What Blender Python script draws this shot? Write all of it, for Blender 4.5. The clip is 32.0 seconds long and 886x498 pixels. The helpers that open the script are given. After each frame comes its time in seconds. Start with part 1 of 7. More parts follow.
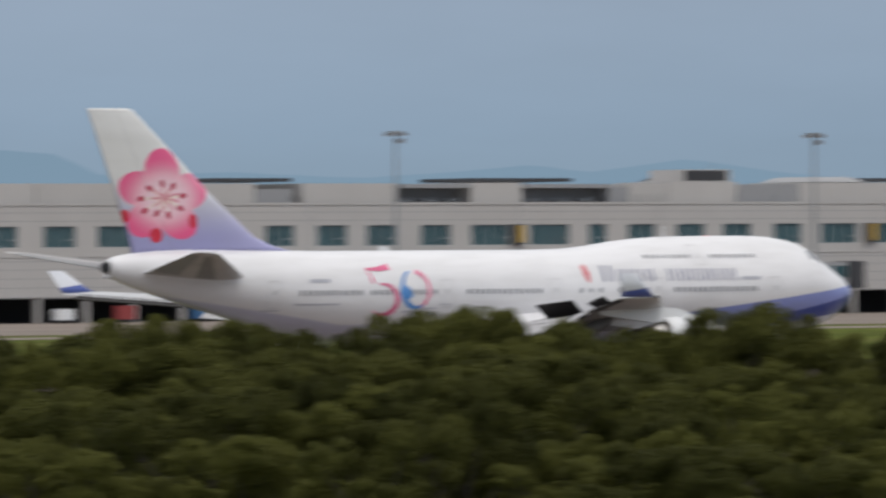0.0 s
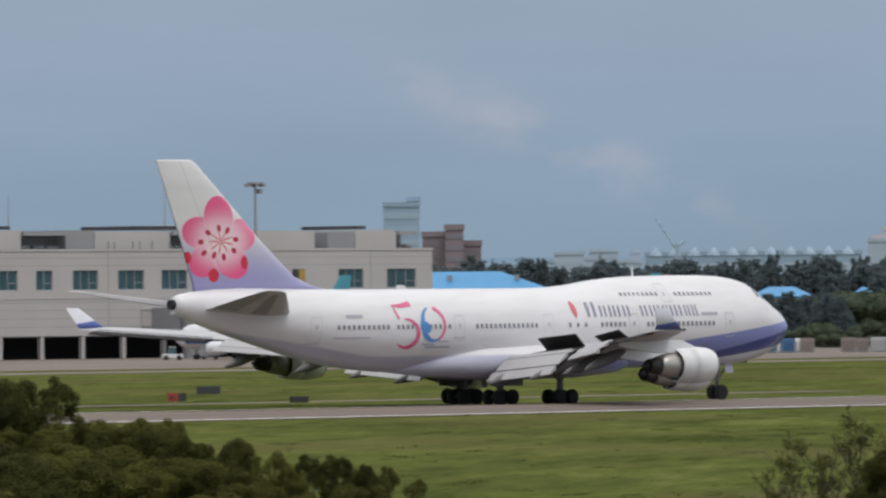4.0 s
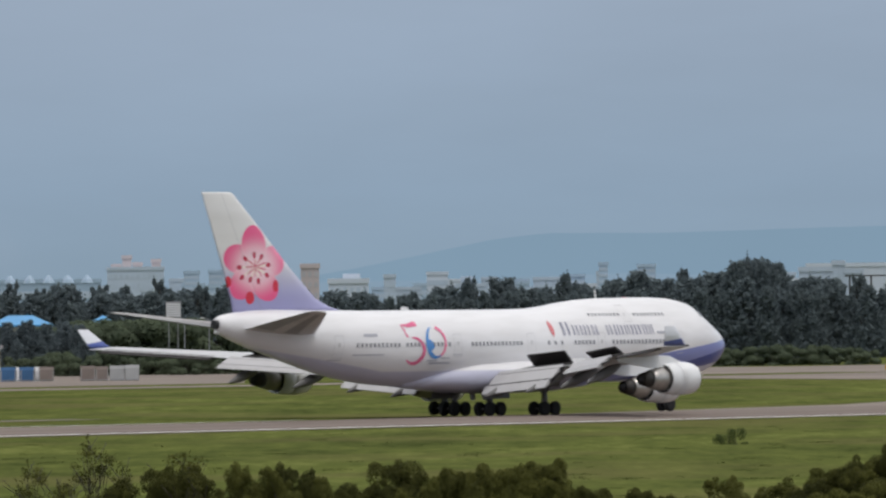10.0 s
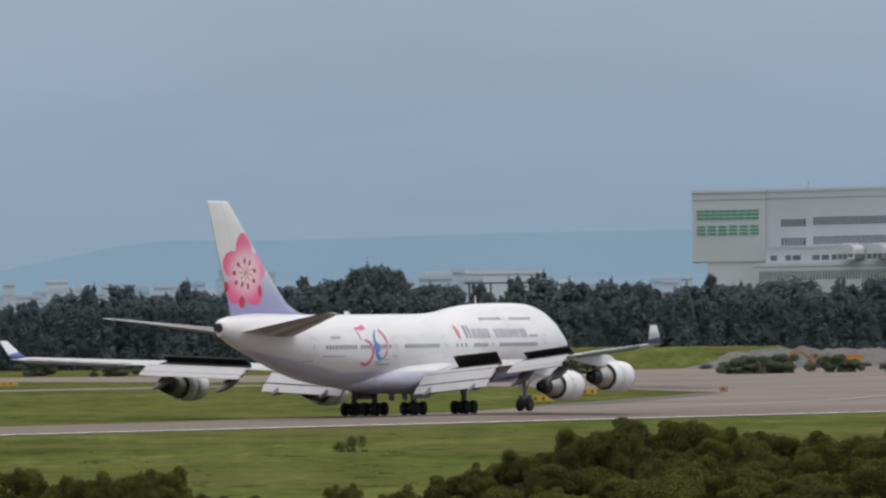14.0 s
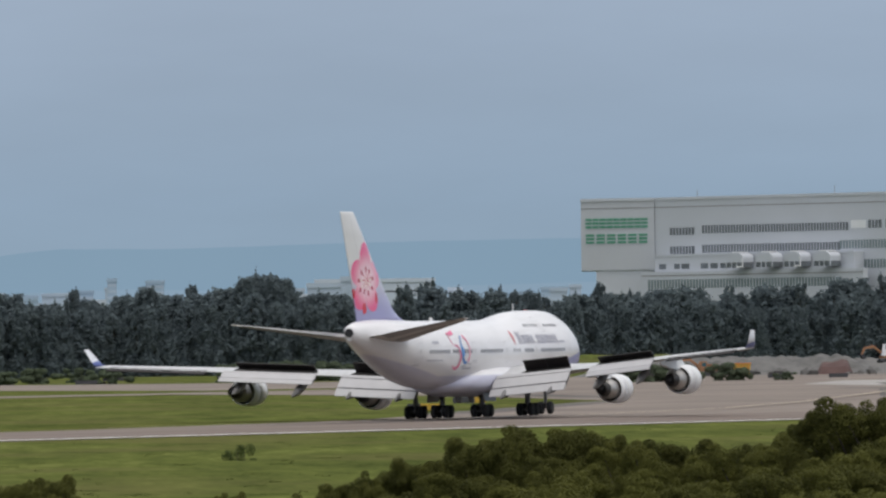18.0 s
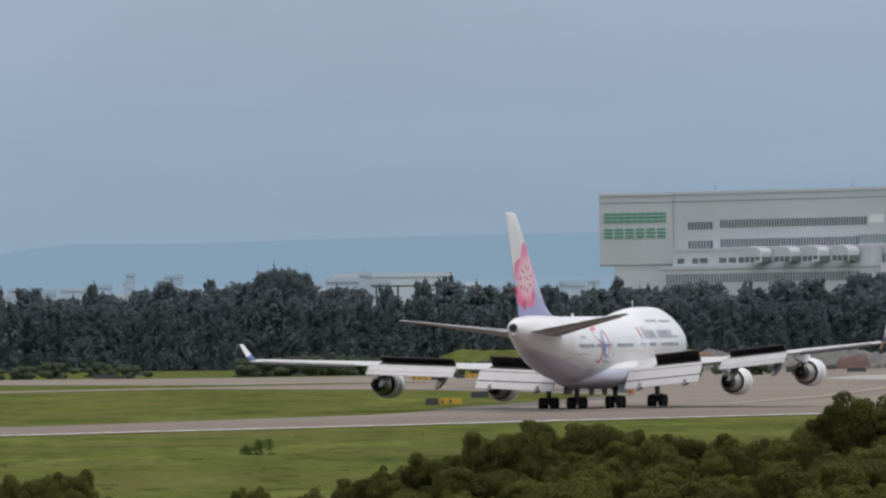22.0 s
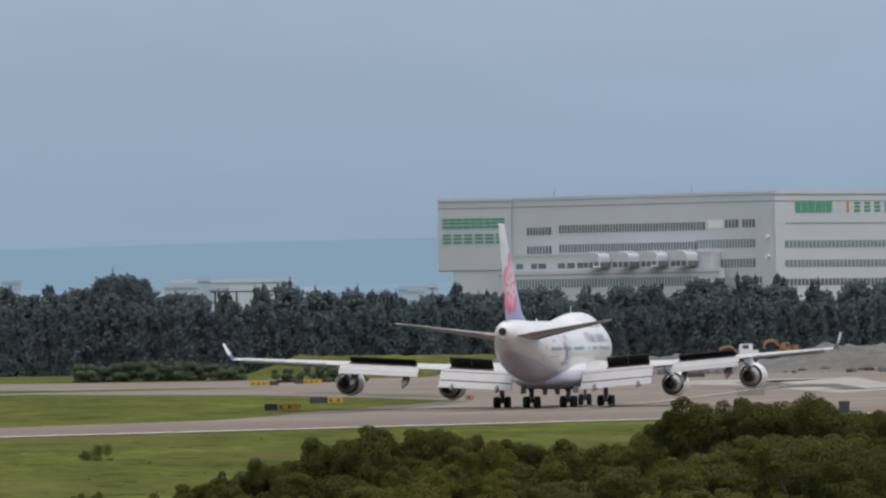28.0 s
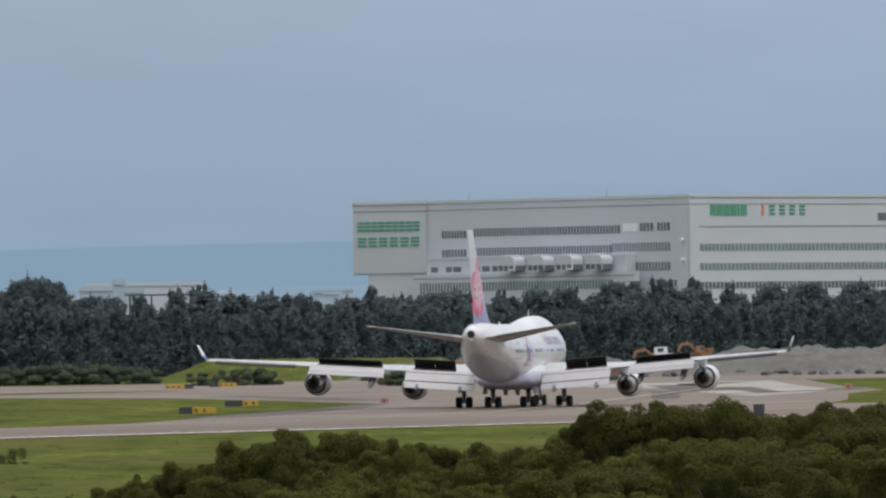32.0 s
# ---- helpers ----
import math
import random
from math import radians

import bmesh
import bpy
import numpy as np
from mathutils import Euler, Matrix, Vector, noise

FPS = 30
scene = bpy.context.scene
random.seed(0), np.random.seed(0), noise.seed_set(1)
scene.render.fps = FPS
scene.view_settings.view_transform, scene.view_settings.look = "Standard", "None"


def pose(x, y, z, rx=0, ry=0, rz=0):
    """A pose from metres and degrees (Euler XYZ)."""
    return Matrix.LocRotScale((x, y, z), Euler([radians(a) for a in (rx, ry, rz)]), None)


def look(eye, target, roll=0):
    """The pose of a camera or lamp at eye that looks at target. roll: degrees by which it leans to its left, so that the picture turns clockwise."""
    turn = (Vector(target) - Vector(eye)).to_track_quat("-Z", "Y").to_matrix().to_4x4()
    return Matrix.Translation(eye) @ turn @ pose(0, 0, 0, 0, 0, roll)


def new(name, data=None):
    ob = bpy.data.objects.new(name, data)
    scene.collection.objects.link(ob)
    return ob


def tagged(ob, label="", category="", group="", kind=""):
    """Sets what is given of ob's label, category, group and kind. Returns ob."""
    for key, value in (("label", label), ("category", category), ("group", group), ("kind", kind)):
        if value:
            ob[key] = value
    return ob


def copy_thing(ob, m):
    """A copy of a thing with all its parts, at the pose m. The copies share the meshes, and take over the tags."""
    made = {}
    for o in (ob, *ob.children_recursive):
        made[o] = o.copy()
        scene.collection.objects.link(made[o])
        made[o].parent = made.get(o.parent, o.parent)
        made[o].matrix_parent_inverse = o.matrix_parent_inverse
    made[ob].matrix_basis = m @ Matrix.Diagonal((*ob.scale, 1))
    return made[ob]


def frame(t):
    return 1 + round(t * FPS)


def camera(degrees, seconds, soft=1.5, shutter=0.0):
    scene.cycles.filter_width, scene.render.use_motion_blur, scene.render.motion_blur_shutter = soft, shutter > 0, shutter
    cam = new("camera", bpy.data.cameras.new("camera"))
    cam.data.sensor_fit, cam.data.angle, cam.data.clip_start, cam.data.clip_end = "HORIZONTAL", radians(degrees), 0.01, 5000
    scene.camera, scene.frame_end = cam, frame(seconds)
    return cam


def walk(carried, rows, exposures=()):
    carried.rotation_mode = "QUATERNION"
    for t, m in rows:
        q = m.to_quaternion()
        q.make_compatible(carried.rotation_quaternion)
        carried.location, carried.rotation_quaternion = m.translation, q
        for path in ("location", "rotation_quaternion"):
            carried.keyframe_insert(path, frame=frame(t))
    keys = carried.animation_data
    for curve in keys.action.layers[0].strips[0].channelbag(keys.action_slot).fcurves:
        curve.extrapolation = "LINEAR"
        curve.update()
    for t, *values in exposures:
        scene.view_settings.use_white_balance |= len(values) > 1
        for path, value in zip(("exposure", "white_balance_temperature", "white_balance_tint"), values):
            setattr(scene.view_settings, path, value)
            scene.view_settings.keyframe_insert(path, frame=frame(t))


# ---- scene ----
EYE_Z = 7.92
CAM = camera(5.7635, 32.0, soft=2.4, shutter=0.5)
PATH = [
    (0, 39.112, 0.107, -0.46), (0.5, 40.653, 0.171, -0.49), (1, 40.653, 0.201, -0.49), (1.5, 42.037, 0.227, -0.52),
    (2, 43.396, 0.267, -0.55), (2.5, 44.019, 0.309, -0.56), (4.5, 45.589, 0.385, -0.59), (5, 46.483, 0.408, -0.61),
    (5.5, 46.924, 0.418, -0.62), (6, 47.268, 0.421, -0.63), (6.5, 47.940, 0.441, -0.64), (7, 48.052, 0.455, -0.64),
    (7.5, 48.034, 0.447, -0.64), (8, 48.080, 0.449, -0.65), (8.5, 48.723, 0.454, -0.66), (9, 49.533, 0.472, -0.68),
    (9.5, 49.891, 0.498, -0.68), (10, 49.888, 0.500, -0.68), (10.5, 49.872, 0.496, -0.68), (11, 49.868, 0.495, -0.68),
    (11.5, 49.901, 0.481, -0.68), (12, 50.504, 0.494, -0.70), (12.5, 50.695, 0.497, -0.70), (13, 51.320, 0.501, -0.71),
    (13.5, 52.026, 0.504, -0.73), (14, 52.363, 0.520, -0.73), (14.5, 52.610, 0.522, -0.74), (16.5, 53.107, 0.563, -0.75),
    (17, 53.107, 0.562, -0.75), (17.5, 53.098, 0.567, -0.75), (18, 53.087, 0.566, -0.75), (18.5, 53.076, 0.562, -0.75),
    (19, 53.048, 0.549, -0.75), (19.5, 53.022, 0.546, -0.75), (20, 52.994, 0.542, -0.75), (20.5, 52.980, 0.536, -0.75),
    (21, 52.963, 0.532, -0.75), (21.5, 52.966, 0.538, -0.75), (22, 52.968, 0.532, -0.75), (22.5, 52.969, 0.526, -0.75),
    (23, 52.967, 0.538, -0.75), (23.5, 53.426, 0.538, -0.76), (24, 53.844, 0.541, -0.76), (24.5, 54.034, 0.555, -0.77),
    (26.5, 54.085, 0.570, -0.77), (27, 54.064, 0.575, -0.77), (27.5, 54.040, 0.559, -0.77), (28, 54.018, 0.554, -0.77),
    (28.5, 54.005, 0.549, -0.77), (29, 53.990, 0.555, -0.77), (29.5, 53.992, 0.561, -0.77), (30, 53.989, 0.566, -0.77),
    (30.5, 53.980, 0.560, -0.77), (31, 54.181, 0.557, -0.77), (31.5, 54.450, 0.566, -0.78), (32, 54.572, 0.568, -0.78),
]
walk(CAM, [(t, pose(0, 0, EYE_Z, 90 + el, 0, -az) @ pose(0, 0, 0, 0, 0, roll)) for t, az, el, roll in PATH], exposures=[(0, -0.07), (8, -0.03), (15, 0.0), (20, 0.05), (26, 0.08), (32, 0.08)])

# ---- light: an overcast day ----
SUN_EL, SUN_AZ = 66.0, 185.0  # degrees; azimuth clockwise from +y


def make_world():
    world = bpy.data.worlds.new("overcast_sky")
    scene.world = world
    world.use_nodes = True
    nt = world.node_tree
    n, l = nt.nodes, nt.links
    bg = n["Background"]
    sky = n.new("ShaderNodeTexSky")
    sky.sky_type = "NISHITA"
    sky.sun_disc = False
    sky.sun_elevation, sky.sun_rotation = radians(SUN_EL), radians(SUN_AZ)
    dim = n.new("ShaderNodeVectorMath")
    dim.operation = "SCALE"
    dim.inputs["Scale"].default_value = 0.1
    l.new(sky.outputs[0], dim.inputs[0])
    co = n.new("ShaderNodeTexCoord")
    sep = n.new("ShaderNodeSeparateXYZ")
    l.new(co.outputs["Generated"], sep.inputs[0])
    ramp = n.new("ShaderNodeValToRGB")
    r = ramp.color_ramp
    r.elements[0].position, r.elements[0].color = 0.0, (0.243, 0.338, 0.445, 1)
    r.elements[1].position, r.elements[1].color = 1.0, (1.25, 1.24, 1.22, 1)
    for pos, c in ((0.006, (0.242, 0.35, 0.47, 1)), (0.016, (0.256, 0.362, 0.498, 1)), (0.032, (0.293, 0.382, 0.518, 1)), (0.045, (0.318, 0.398, 0.53, 1)), (0.35, (0.82, 0.85, 0.90, 1))):
        e = r.elements.new(pos)
        e.color = c
    l.new(sep.outputs["Z"], ramp.inputs[0])
    # cloud cover: faint broad patches and a few pale streaks
    mp = n.new("ShaderNodeMapping")
    mp.inputs["Scale"].default_value = (14, 14, 60)
    l.new(co.outputs["Generated"], mp.inputs[0])
    nz = n.new("ShaderNodeTexNoise")
    nz.inputs["Scale"].default_value, nz.inputs["Detail"].default_value, nz.inputs["Roughness"].default_value = 1.0, 6, 0.55
    l.new(mp.outputs[0], nz.inputs["Vector"])
    mr = n.new("ShaderNodeMapRange")
    mr.inputs["From Min"].default_value, mr.inputs["From Max"].default_value = 0.3, 0.75
    mr.inputs["To Min"].default_value, mr.inputs["To Max"].default_value = 0.95, 1.07
    l.new(nz.outputs["Fac"], mr.inputs["Value"])
    mul = n.new("ShaderNodeVectorMath")
    mul.operation = "SCALE"
    l.new(ramp.outputs[0], mul.inputs[0])
    l.new(mr.outputs[0], mul.inputs["Scale"])
    # one pale streak of cloud, slanting down to the right
    def dot(v):
        k = n.new("ShaderNodeVectorMath")
        k.operation = "DOT_PRODUCT"
        k.inputs[1].default_value = v
        l.new(co.outputs["Generated"], k.inputs[0])
        return k.outputs["Value"]

    def calc(op, a, b=None):
        k = n.new("ShaderNodeMath")
        k.operation = op
        for i, v in enumerate((a, b)):
            if isinstance(v, float):
                k.inputs[i].default_value = v
            elif v is not None:
                l.new(v, k.inputs[i])
        return k.outputs[0]

    ca, sb = math.cos(radians(45.75)), math.sin(radians(45.75))
    along, high = dot((ca, -sb, 0)), sep.outputs["Z"]
    off = calc("DIVIDE", calc("ADD", calc("SUBTRACT", high, 0.0178), calc("MULTIPLY", along, 0.42)), 0.0032)
    run = calc("DIVIDE", along, 0.0185)
    puff = calc("EXPONENT", calc("MULTIPLY", calc("ADD", calc("MULTIPLY", off, off), calc("MULTIPLY", calc("MULTIPLY", run, run), calc("MULTIPLY", run, run))), -1.0))
    mp2 = n.new("ShaderNodeMapping")
    mp2.inputs["Scale"].default_value = (95, 95, 170)
    l.new(co.outputs["Generated"], mp2.inputs[0])
    nz2 = n.new("ShaderNodeTexNoise")
    nz2.inputs["Detail"].default_value, nz2.inputs["Scale"].default_value = 5, 1.0
    l.new(mp2.outputs[0], nz2.inputs["Vector"])
    fluff = n.new("ShaderNodeMapRange")
    fluff.inputs["From Min"].default_value, fluff.inputs["From Max"].default_value = 0.40, 0.68
    l.new(nz2.outputs["Fac"], fluff.inputs["Value"])
    puff = calc("MULTIPLY", calc("MULTIPLY", puff, fluff.outputs[0]), 0.62)
    cloud = n.new("ShaderNodeMix")
    cloud.data_type = "RGBA"
    cloud.inputs["B"].default_value = (0.47, 0.48, 0.57, 1)
    l.new(puff, cloud.inputs["Factor"])
    l.new(mul.outputs[0], cloud.inputs["A"])
    mul = cloud
    mix = n.new("ShaderNodeMix")
    mix.data_type = "RGBA"
    mix.inputs["Factor"].default_value = 0.88
    l.new(dim.outputs[0], mix.inputs["A"])
    l.new(mul.outputs["Result"], mix.inputs["B"])
    l.new(mix.outputs["Result"], bg.inputs["Color"])
    bg.inputs["Strength"].default_value = 1.0


make_world()
sun = new("sun", bpy.data.lights.new("sun", "SUN"))
sun.data.energy, sun.data.angle, sun.data.color = 1.2, radians(14), (1.0, 0.96, 0.9)
sa, se = radians(SUN_AZ), radians(SUN_EL)
sun.matrix_world = look((math.sin(sa) * math.cos(se) * 300, math.cos(sa) * math.cos(se) * 300, math.sin(se) * 300), (0, 0, 0))


# ---- materials ----
def material(name, color, rough=0.6, metal=0.0, vary=0.12, scale=3.0, fine=40.0, bump=0.0, coord="Object", spec=0.5, coat=0.0):
    """A surface with broad stains and fine grain of the given amounts; scale: features per metre."""
    m = bpy.data.materials.new(name)
    m.use_nodes = True
    n, l = m.node_tree.nodes, m.node_tree.links
    b = n["Principled BSDF"]
    b.inputs["Roughness"].default_value, b.inputs["Metallic"].default_value = rough, metal
    b.inputs["Specular IOR Level"].default_value = spec
    b.inputs["Coat Weight"].default_value = coat
    co = n.new("ShaderNodeTexCoord")
    info = n.new("ShaderNodeObjectInfo")
    big, small = n.new("ShaderNodeTexNoise"), n.new("ShaderNodeTexNoise")
    for tex, s in ((big, scale), (small, fine)):
        tex.inputs["Scale"].default_value, tex.inputs["Detail"].default_value = s, 5
        l.new(co.outputs[coord], tex.inputs["Vector"])
    add = n.new("ShaderNodeMath")
    add.operation = "MULTIPLY_ADD"
    add.inputs[1].default_value = 0.45
    l.new(small.outputs["Fac"], add.inputs[0])
    l.new(big.outputs["Fac"], add.inputs[2])
    add2 = n.new("ShaderNodeMath")
    add2.operation = "MULTIPLY_ADD"
    add2.inputs[1].default_value = 0.25
    l.new(info.outputs["Random"], add2.inputs[0])
    l.new(add.outputs[0], add2.inputs[2])
    mr = n.new("ShaderNodeMapRange")
    mr.inputs["From Min"].default_value, mr.inputs["From Max"].default_value = 0.45, 1.2
    mr.inputs["To Min"].default_value, mr.inputs["To Max"].default_value = 1 - vary, 1 + vary
    l.new(add2.outputs[0], mr.inputs["Value"])
    vm = n.new("ShaderNodeVectorMath")
    vm.operation = "SCALE"
    vm.inputs[0].default_value = color[:3]
    l.new(mr.outputs[0], vm.inputs["Scale"])
    l.new(vm.outputs[0], b.inputs["Base Color"])
    if bump:
        bp = n.new("ShaderNodeBump")
        bp.inputs["Strength"].default_value, bp.inputs["Distance"].default_value = bump, 0.02
        l.new(small.outputs["Fac"], bp.inputs["Height"])
        l.new(bp.outputs[0], b.inputs["Normal"])
    return m


def foliage(name, dark, light, amount=0.35, shine=0.25, clump=0.9, through_leaf=0.2, island=0.22):
    """Leaves: each leaf has a shade of its own between dark and light, and lets some light through."""
    m = bpy.data.materials.new(name)
    m.use_nodes = True
    n, l = m.node_tree.nodes, m.node_tree.links
    b = n["Principled BSDF"]
    b.inputs["Roughness"].default_value = 0.65
    b.inputs["Specular IOR Level"].default_value = shine
    geo, info, co = n.new("ShaderNodeNewGeometry"), n.new("ShaderNodeObjectInfo"), n.new("ShaderNodeTexCoord")
    nz = n.new("ShaderNodeTexNoise")
    nz.inputs["Scale"].default_value, nz.inputs["Detail"].default_value = clump, 3
    l.new(co.outputs["Object"], nz.inputs["Vector"])
    a = n.new("ShaderNodeMath")
    a.operation = "MULTIPLY_ADD"
    a.inputs[1].default_value = island
    l.new(geo.outputs["Random Per Island"], a.inputs[0])
    l.new(nz.outputs["Fac"], a.inputs[2])
    a2 = n.new("ShaderNodeMath")
    a2.operation = "MULTIPLY_ADD"
    a2.inputs[1].default_value = amount
    l.new(info.outputs["Random"], a2.inputs[0])
    l.new(a.outputs[0], a2.inputs[2])
    ramp = n.new("ShaderNodeValToRGB")
    ramp.color_ramp.elements[0].position, ramp.color_ramp.elements[0].color = 0.38, (*dark, 1)
    ramp.color_ramp.elements[1].position, ramp.color_ramp.elements[1].color = 0.95, (*light, 1)
    l.new(a2.outputs[0], ramp.inputs[0])
    l.new(ramp.outputs[0], b.inputs["Base Color"])
    tr = n.new("ShaderNodeBsdfTranslucent")
    l.new(ramp.outputs[0], tr.inputs["Color"])
    mx = n.new("ShaderNodeMixShader")
    mx.inputs[0].default_value = through_leaf
    l.new(b.outputs[0], mx.inputs[1])
    l.new(tr.outputs[0], mx.inputs[2])
    l.new(mx.outputs[0], n["Material Output"].inputs["Surface"])
    return m


def nodes_of(m):
    m.use_nodes = True
    return m.node_tree.nodes, m.node_tree.links, m.node_tree.nodes["Principled BSDF"]


def math_node(n, l, op, a, b=None, c=None):
    k = n.new("ShaderNodeMath")
    k.operation = op
    for i, v in enumerate((a, b, c)):
        if v is None:
            continue
        if isinstance(v, (int, float)):
            k.inputs[i].default_value = v
        else:
            l.new(v, k.inputs[i])
    return k.outputs[0]


def mix_node(n, l, fac, a, b):
    k = n.new("ShaderNodeMix")
    k.data_type = "RGBA"
    for s, v in (("Factor", fac), ("A", a), ("B", b)):
        if isinstance(v, tuple):
            k.inputs[s].default_value = (*v, 1)
        elif isinstance(v, (int, float)):
            k.inputs[s].default_value = v
        else:
            l.new(v, k.inputs[s])
    return k.outputs["Result"]


def step(n, l, v, lo, hi):
    k = n.new("ShaderNodeMapRange")
    k.interpolation_type = "SMOOTHSTEP"
    k.inputs["From Min"].default_value, k.inputs["From Max"].default_value = lo, hi
    l.new(v, k.inputs["Value"])
    return k.outputs[0]


def ground_material():
    """Mown grass: long mown stripes, dry and lush patches, fine blades."""
    m = bpy.data.materials.new("mown_grass")
    m.use_nodes = True
    n, l = m.node_tree.nodes, m.node_tree.links
    b = n["Principled BSDF"]
    b.inputs["Roughness"].default_value, b.inputs["Specular IOR Level"].default_value = 1.0, 0.0
    co = n.new("ShaderNodeTexCoord")

    def noise_at(sx, sy, detail=6):
        mp = n.new("ShaderNodeMapping")
        mp.inputs["Scale"].default_value = (sx, sy, 1)
        turn = n.new("ShaderNodeVectorRotate")
        turn.rotation_type = "Z_AXIS"
        turn.inputs["Angle"].default_value = radians(50)
        l.new(co.outputs["Object"], turn.inputs["Vector"])
        l.new(turn.outputs[0], mp.inputs[0])
        t = n.new("ShaderNodeTexNoise")
        t.inputs["Scale"].default_value, t.inputs["Detail"].default_value = 1.0, detail
        l.new(mp.outputs[0], t.inputs["Vector"])
        return t.outputs["Fac"]

    # lush, plain and dry grass lie in broad patches, broken up by swaths and tussocks
    broad, swath, tussock, fine = noise_at(0.05, 0.014), noise_at(0.22, 0.03), noise_at(0.7, 0.10, 5), noise_at(2.5, 0.4, 4)
    v = math_node(n, l, "MULTIPLY_ADD", broad, 0.30, math_node(n, l, "MULTIPLY_ADD", swath, 0.30, math_node(n, l, "MULTIPLY_ADD", tussock, 0.24, math_node(n, l, "MULTIPLY", fine, 0.16))))
    ramp = n.new("ShaderNodeValToRGB")
    ramp.color_ramp.elements[0].position, ramp.color_ramp.elements[0].color = 0.40, (0.050, 0.062, 0.019, 1)
    ramp.color_ramp.elements[1].position, ramp.color_ramp.elements[1].color = 0.60, (0.132, 0.145, 0.045, 1)
    for pos, c in ((0.465, (0.075, 0.089, 0.027, 1)), (0.535, (0.096, 0.112, 0.032, 1))):
        e = ramp.color_ramp.elements.new(pos)
        e.color = c
    l.new(v, ramp.inputs[0])
    dry = noise_at(0.03, 0.02, 4)
    l.new(mix_node(n, l, math_node(n, l, "MULTIPLY", step(n, l, dry, 0.46, 0.66), 0.55), ramp.outputs[0], (0.118, 0.108, 0.046)), b.inputs["Base Color"])
    return m


def pavement_material(name, base, worn, sx=0.008, sy=0.12):
    """Concrete or asphalt with long tyre streaks along x and slab-scale stains."""
    m = bpy.data.materials.new(name)
    m.use_nodes = True
    n, l = m.node_tree.nodes, m.node_tree.links
    b = n["Principled BSDF"]
    b.inputs["Roughness"].default_value, b.inputs["Specular IOR Level"].default_value = 0.85, 0.1
    co = n.new("ShaderNodeTexCoord")
    outs = []
    for sc in ((sx, sy, 1), (0.05, 0.3, 1), (0.8, 0.8, 1)):
        mp = n.new("ShaderNodeMapping")
        mp.inputs["Scale"].default_value = sc
        l.new(co.outputs["Object"], mp.inputs[0])
        t = n.new("ShaderNodeTexNoise")
        t.inputs["Scale"].default_value, t.inputs["Detail"].default_value = 1.0, 5
        l.new(mp.outputs[0], t.inputs["Vector"])
        outs.append(t.outputs["Fac"])
    m1, m2 = n.new("ShaderNodeMath"), n.new("ShaderNodeMath")
    m1.operation = m2.operation = "MULTIPLY_ADD"
    m1.inputs[1].default_value, m2.inputs[1].default_value = 0.35, 0.55
    m3 = n.new("ShaderNodeMath")
    m3.operation = "MULTIPLY"
    m3.inputs[1].default_value = 0.1
    l.new(outs[2], m3.inputs[0])
    l.new(outs[1], m1.inputs[0])
    l.new(m3.outputs[0], m1.inputs[2])
    l.new(outs[0], m2.inputs[0])
    l.new(m1.outputs[0], m2.inputs[2])
    ramp = n.new("ShaderNodeValToRGB")
    ramp.color_ramp.elements[0].position, ramp.color_ramp.elements[0].color = 0.36, (*worn, 1)
    ramp.color_ramp.elements[1].position, ramp.color_ramp.elements[1].color = 0.6, (*base, 1)
    l.new(m2.outputs[0], ramp.inputs[0])
    l.new(ramp.outputs[0], b.inputs["Base Color"])
    return m


GRASS = ground_material()
ASPHALT = pavement_material("runway_asphalt", (0.195, 0.157, 0.135), (0.135, 0.108, 0.096))
CONCRETE = pavement_material("taxiway_concrete", (0.232, 0.194, 0.168), (0.150, 0.124, 0.108), 0.02, 0.04)
LINE_WHITE = material("line_paint", (0.75, 0.74, 0.70), 0.6, vary=0.2, scale=0.4)
WALL_GREY = material("terminal_panel", (0.475, 0.452, 0.437), 0.7, vary=0.06, scale=0.15, fine=4)
WALL_PALE = material("hangar_cladding", (0.535, 0.555, 0.60), 0.55, vary=0.05, scale=0.08, fine=2)
ROOF_DARK = material("roof_dark", (0.045, 0.045, 0.05), 0.6)
GLASS = material("tinted_glass", (0.035, 0.085, 0.10), 0.12, vary=0.25, scale=0.5, spec=0.8)
METAL_GREY = material("grey_metal", (0.28, 0.29, 0.30), 0.45, 0.3)
# near black; where it fills an opening it takes the place of shade
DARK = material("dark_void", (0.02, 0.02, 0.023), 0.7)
WHITE = material("white_paint", (0.78, 0.78, 0.79), 0.35, vary=0.04, scale=0.3, fine=3, coat=0.2)
BARK = material("bark", (0.05, 0.042, 0.034), 0.9, vary=0.3, scale=4, bump=0.5)
LEAF = foliage("broad_leaves", (0.031, 0.034, 0.012), (0.110, 0.112, 0.030), amount=0.42, shine=0.03, clump=0.55, through_leaf=0.3, island=0.1)
LEAF_SHRUB = foliage("shrub_leaves", (0.100, 0.126, 0.088), (0.130, 0.158, 0.102), shine=0.0, clump=0.5, through_leaf=0.4)
LEAF_WEED = foliage("weed_leaves", (0.055, 0.072, 0.026), (0.085, 0.108, 0.036), shine=0.02)
# distance haze is mixed into this leaf colour, so it is paler and bluer
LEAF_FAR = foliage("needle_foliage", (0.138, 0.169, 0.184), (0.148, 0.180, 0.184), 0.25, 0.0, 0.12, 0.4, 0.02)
LEAF_GRASS = foliage("grass_blades", (0.080, 0.098, 0.030), (0.125, 0.142, 0.042), 0.0, 0.0, 0.02, 0.15, 0.25)
BLUE_ROOF = material("blue_sheet_roof", (0.06, 0.27, 0.52), 0.45, vary=0.08, scale=0.3)


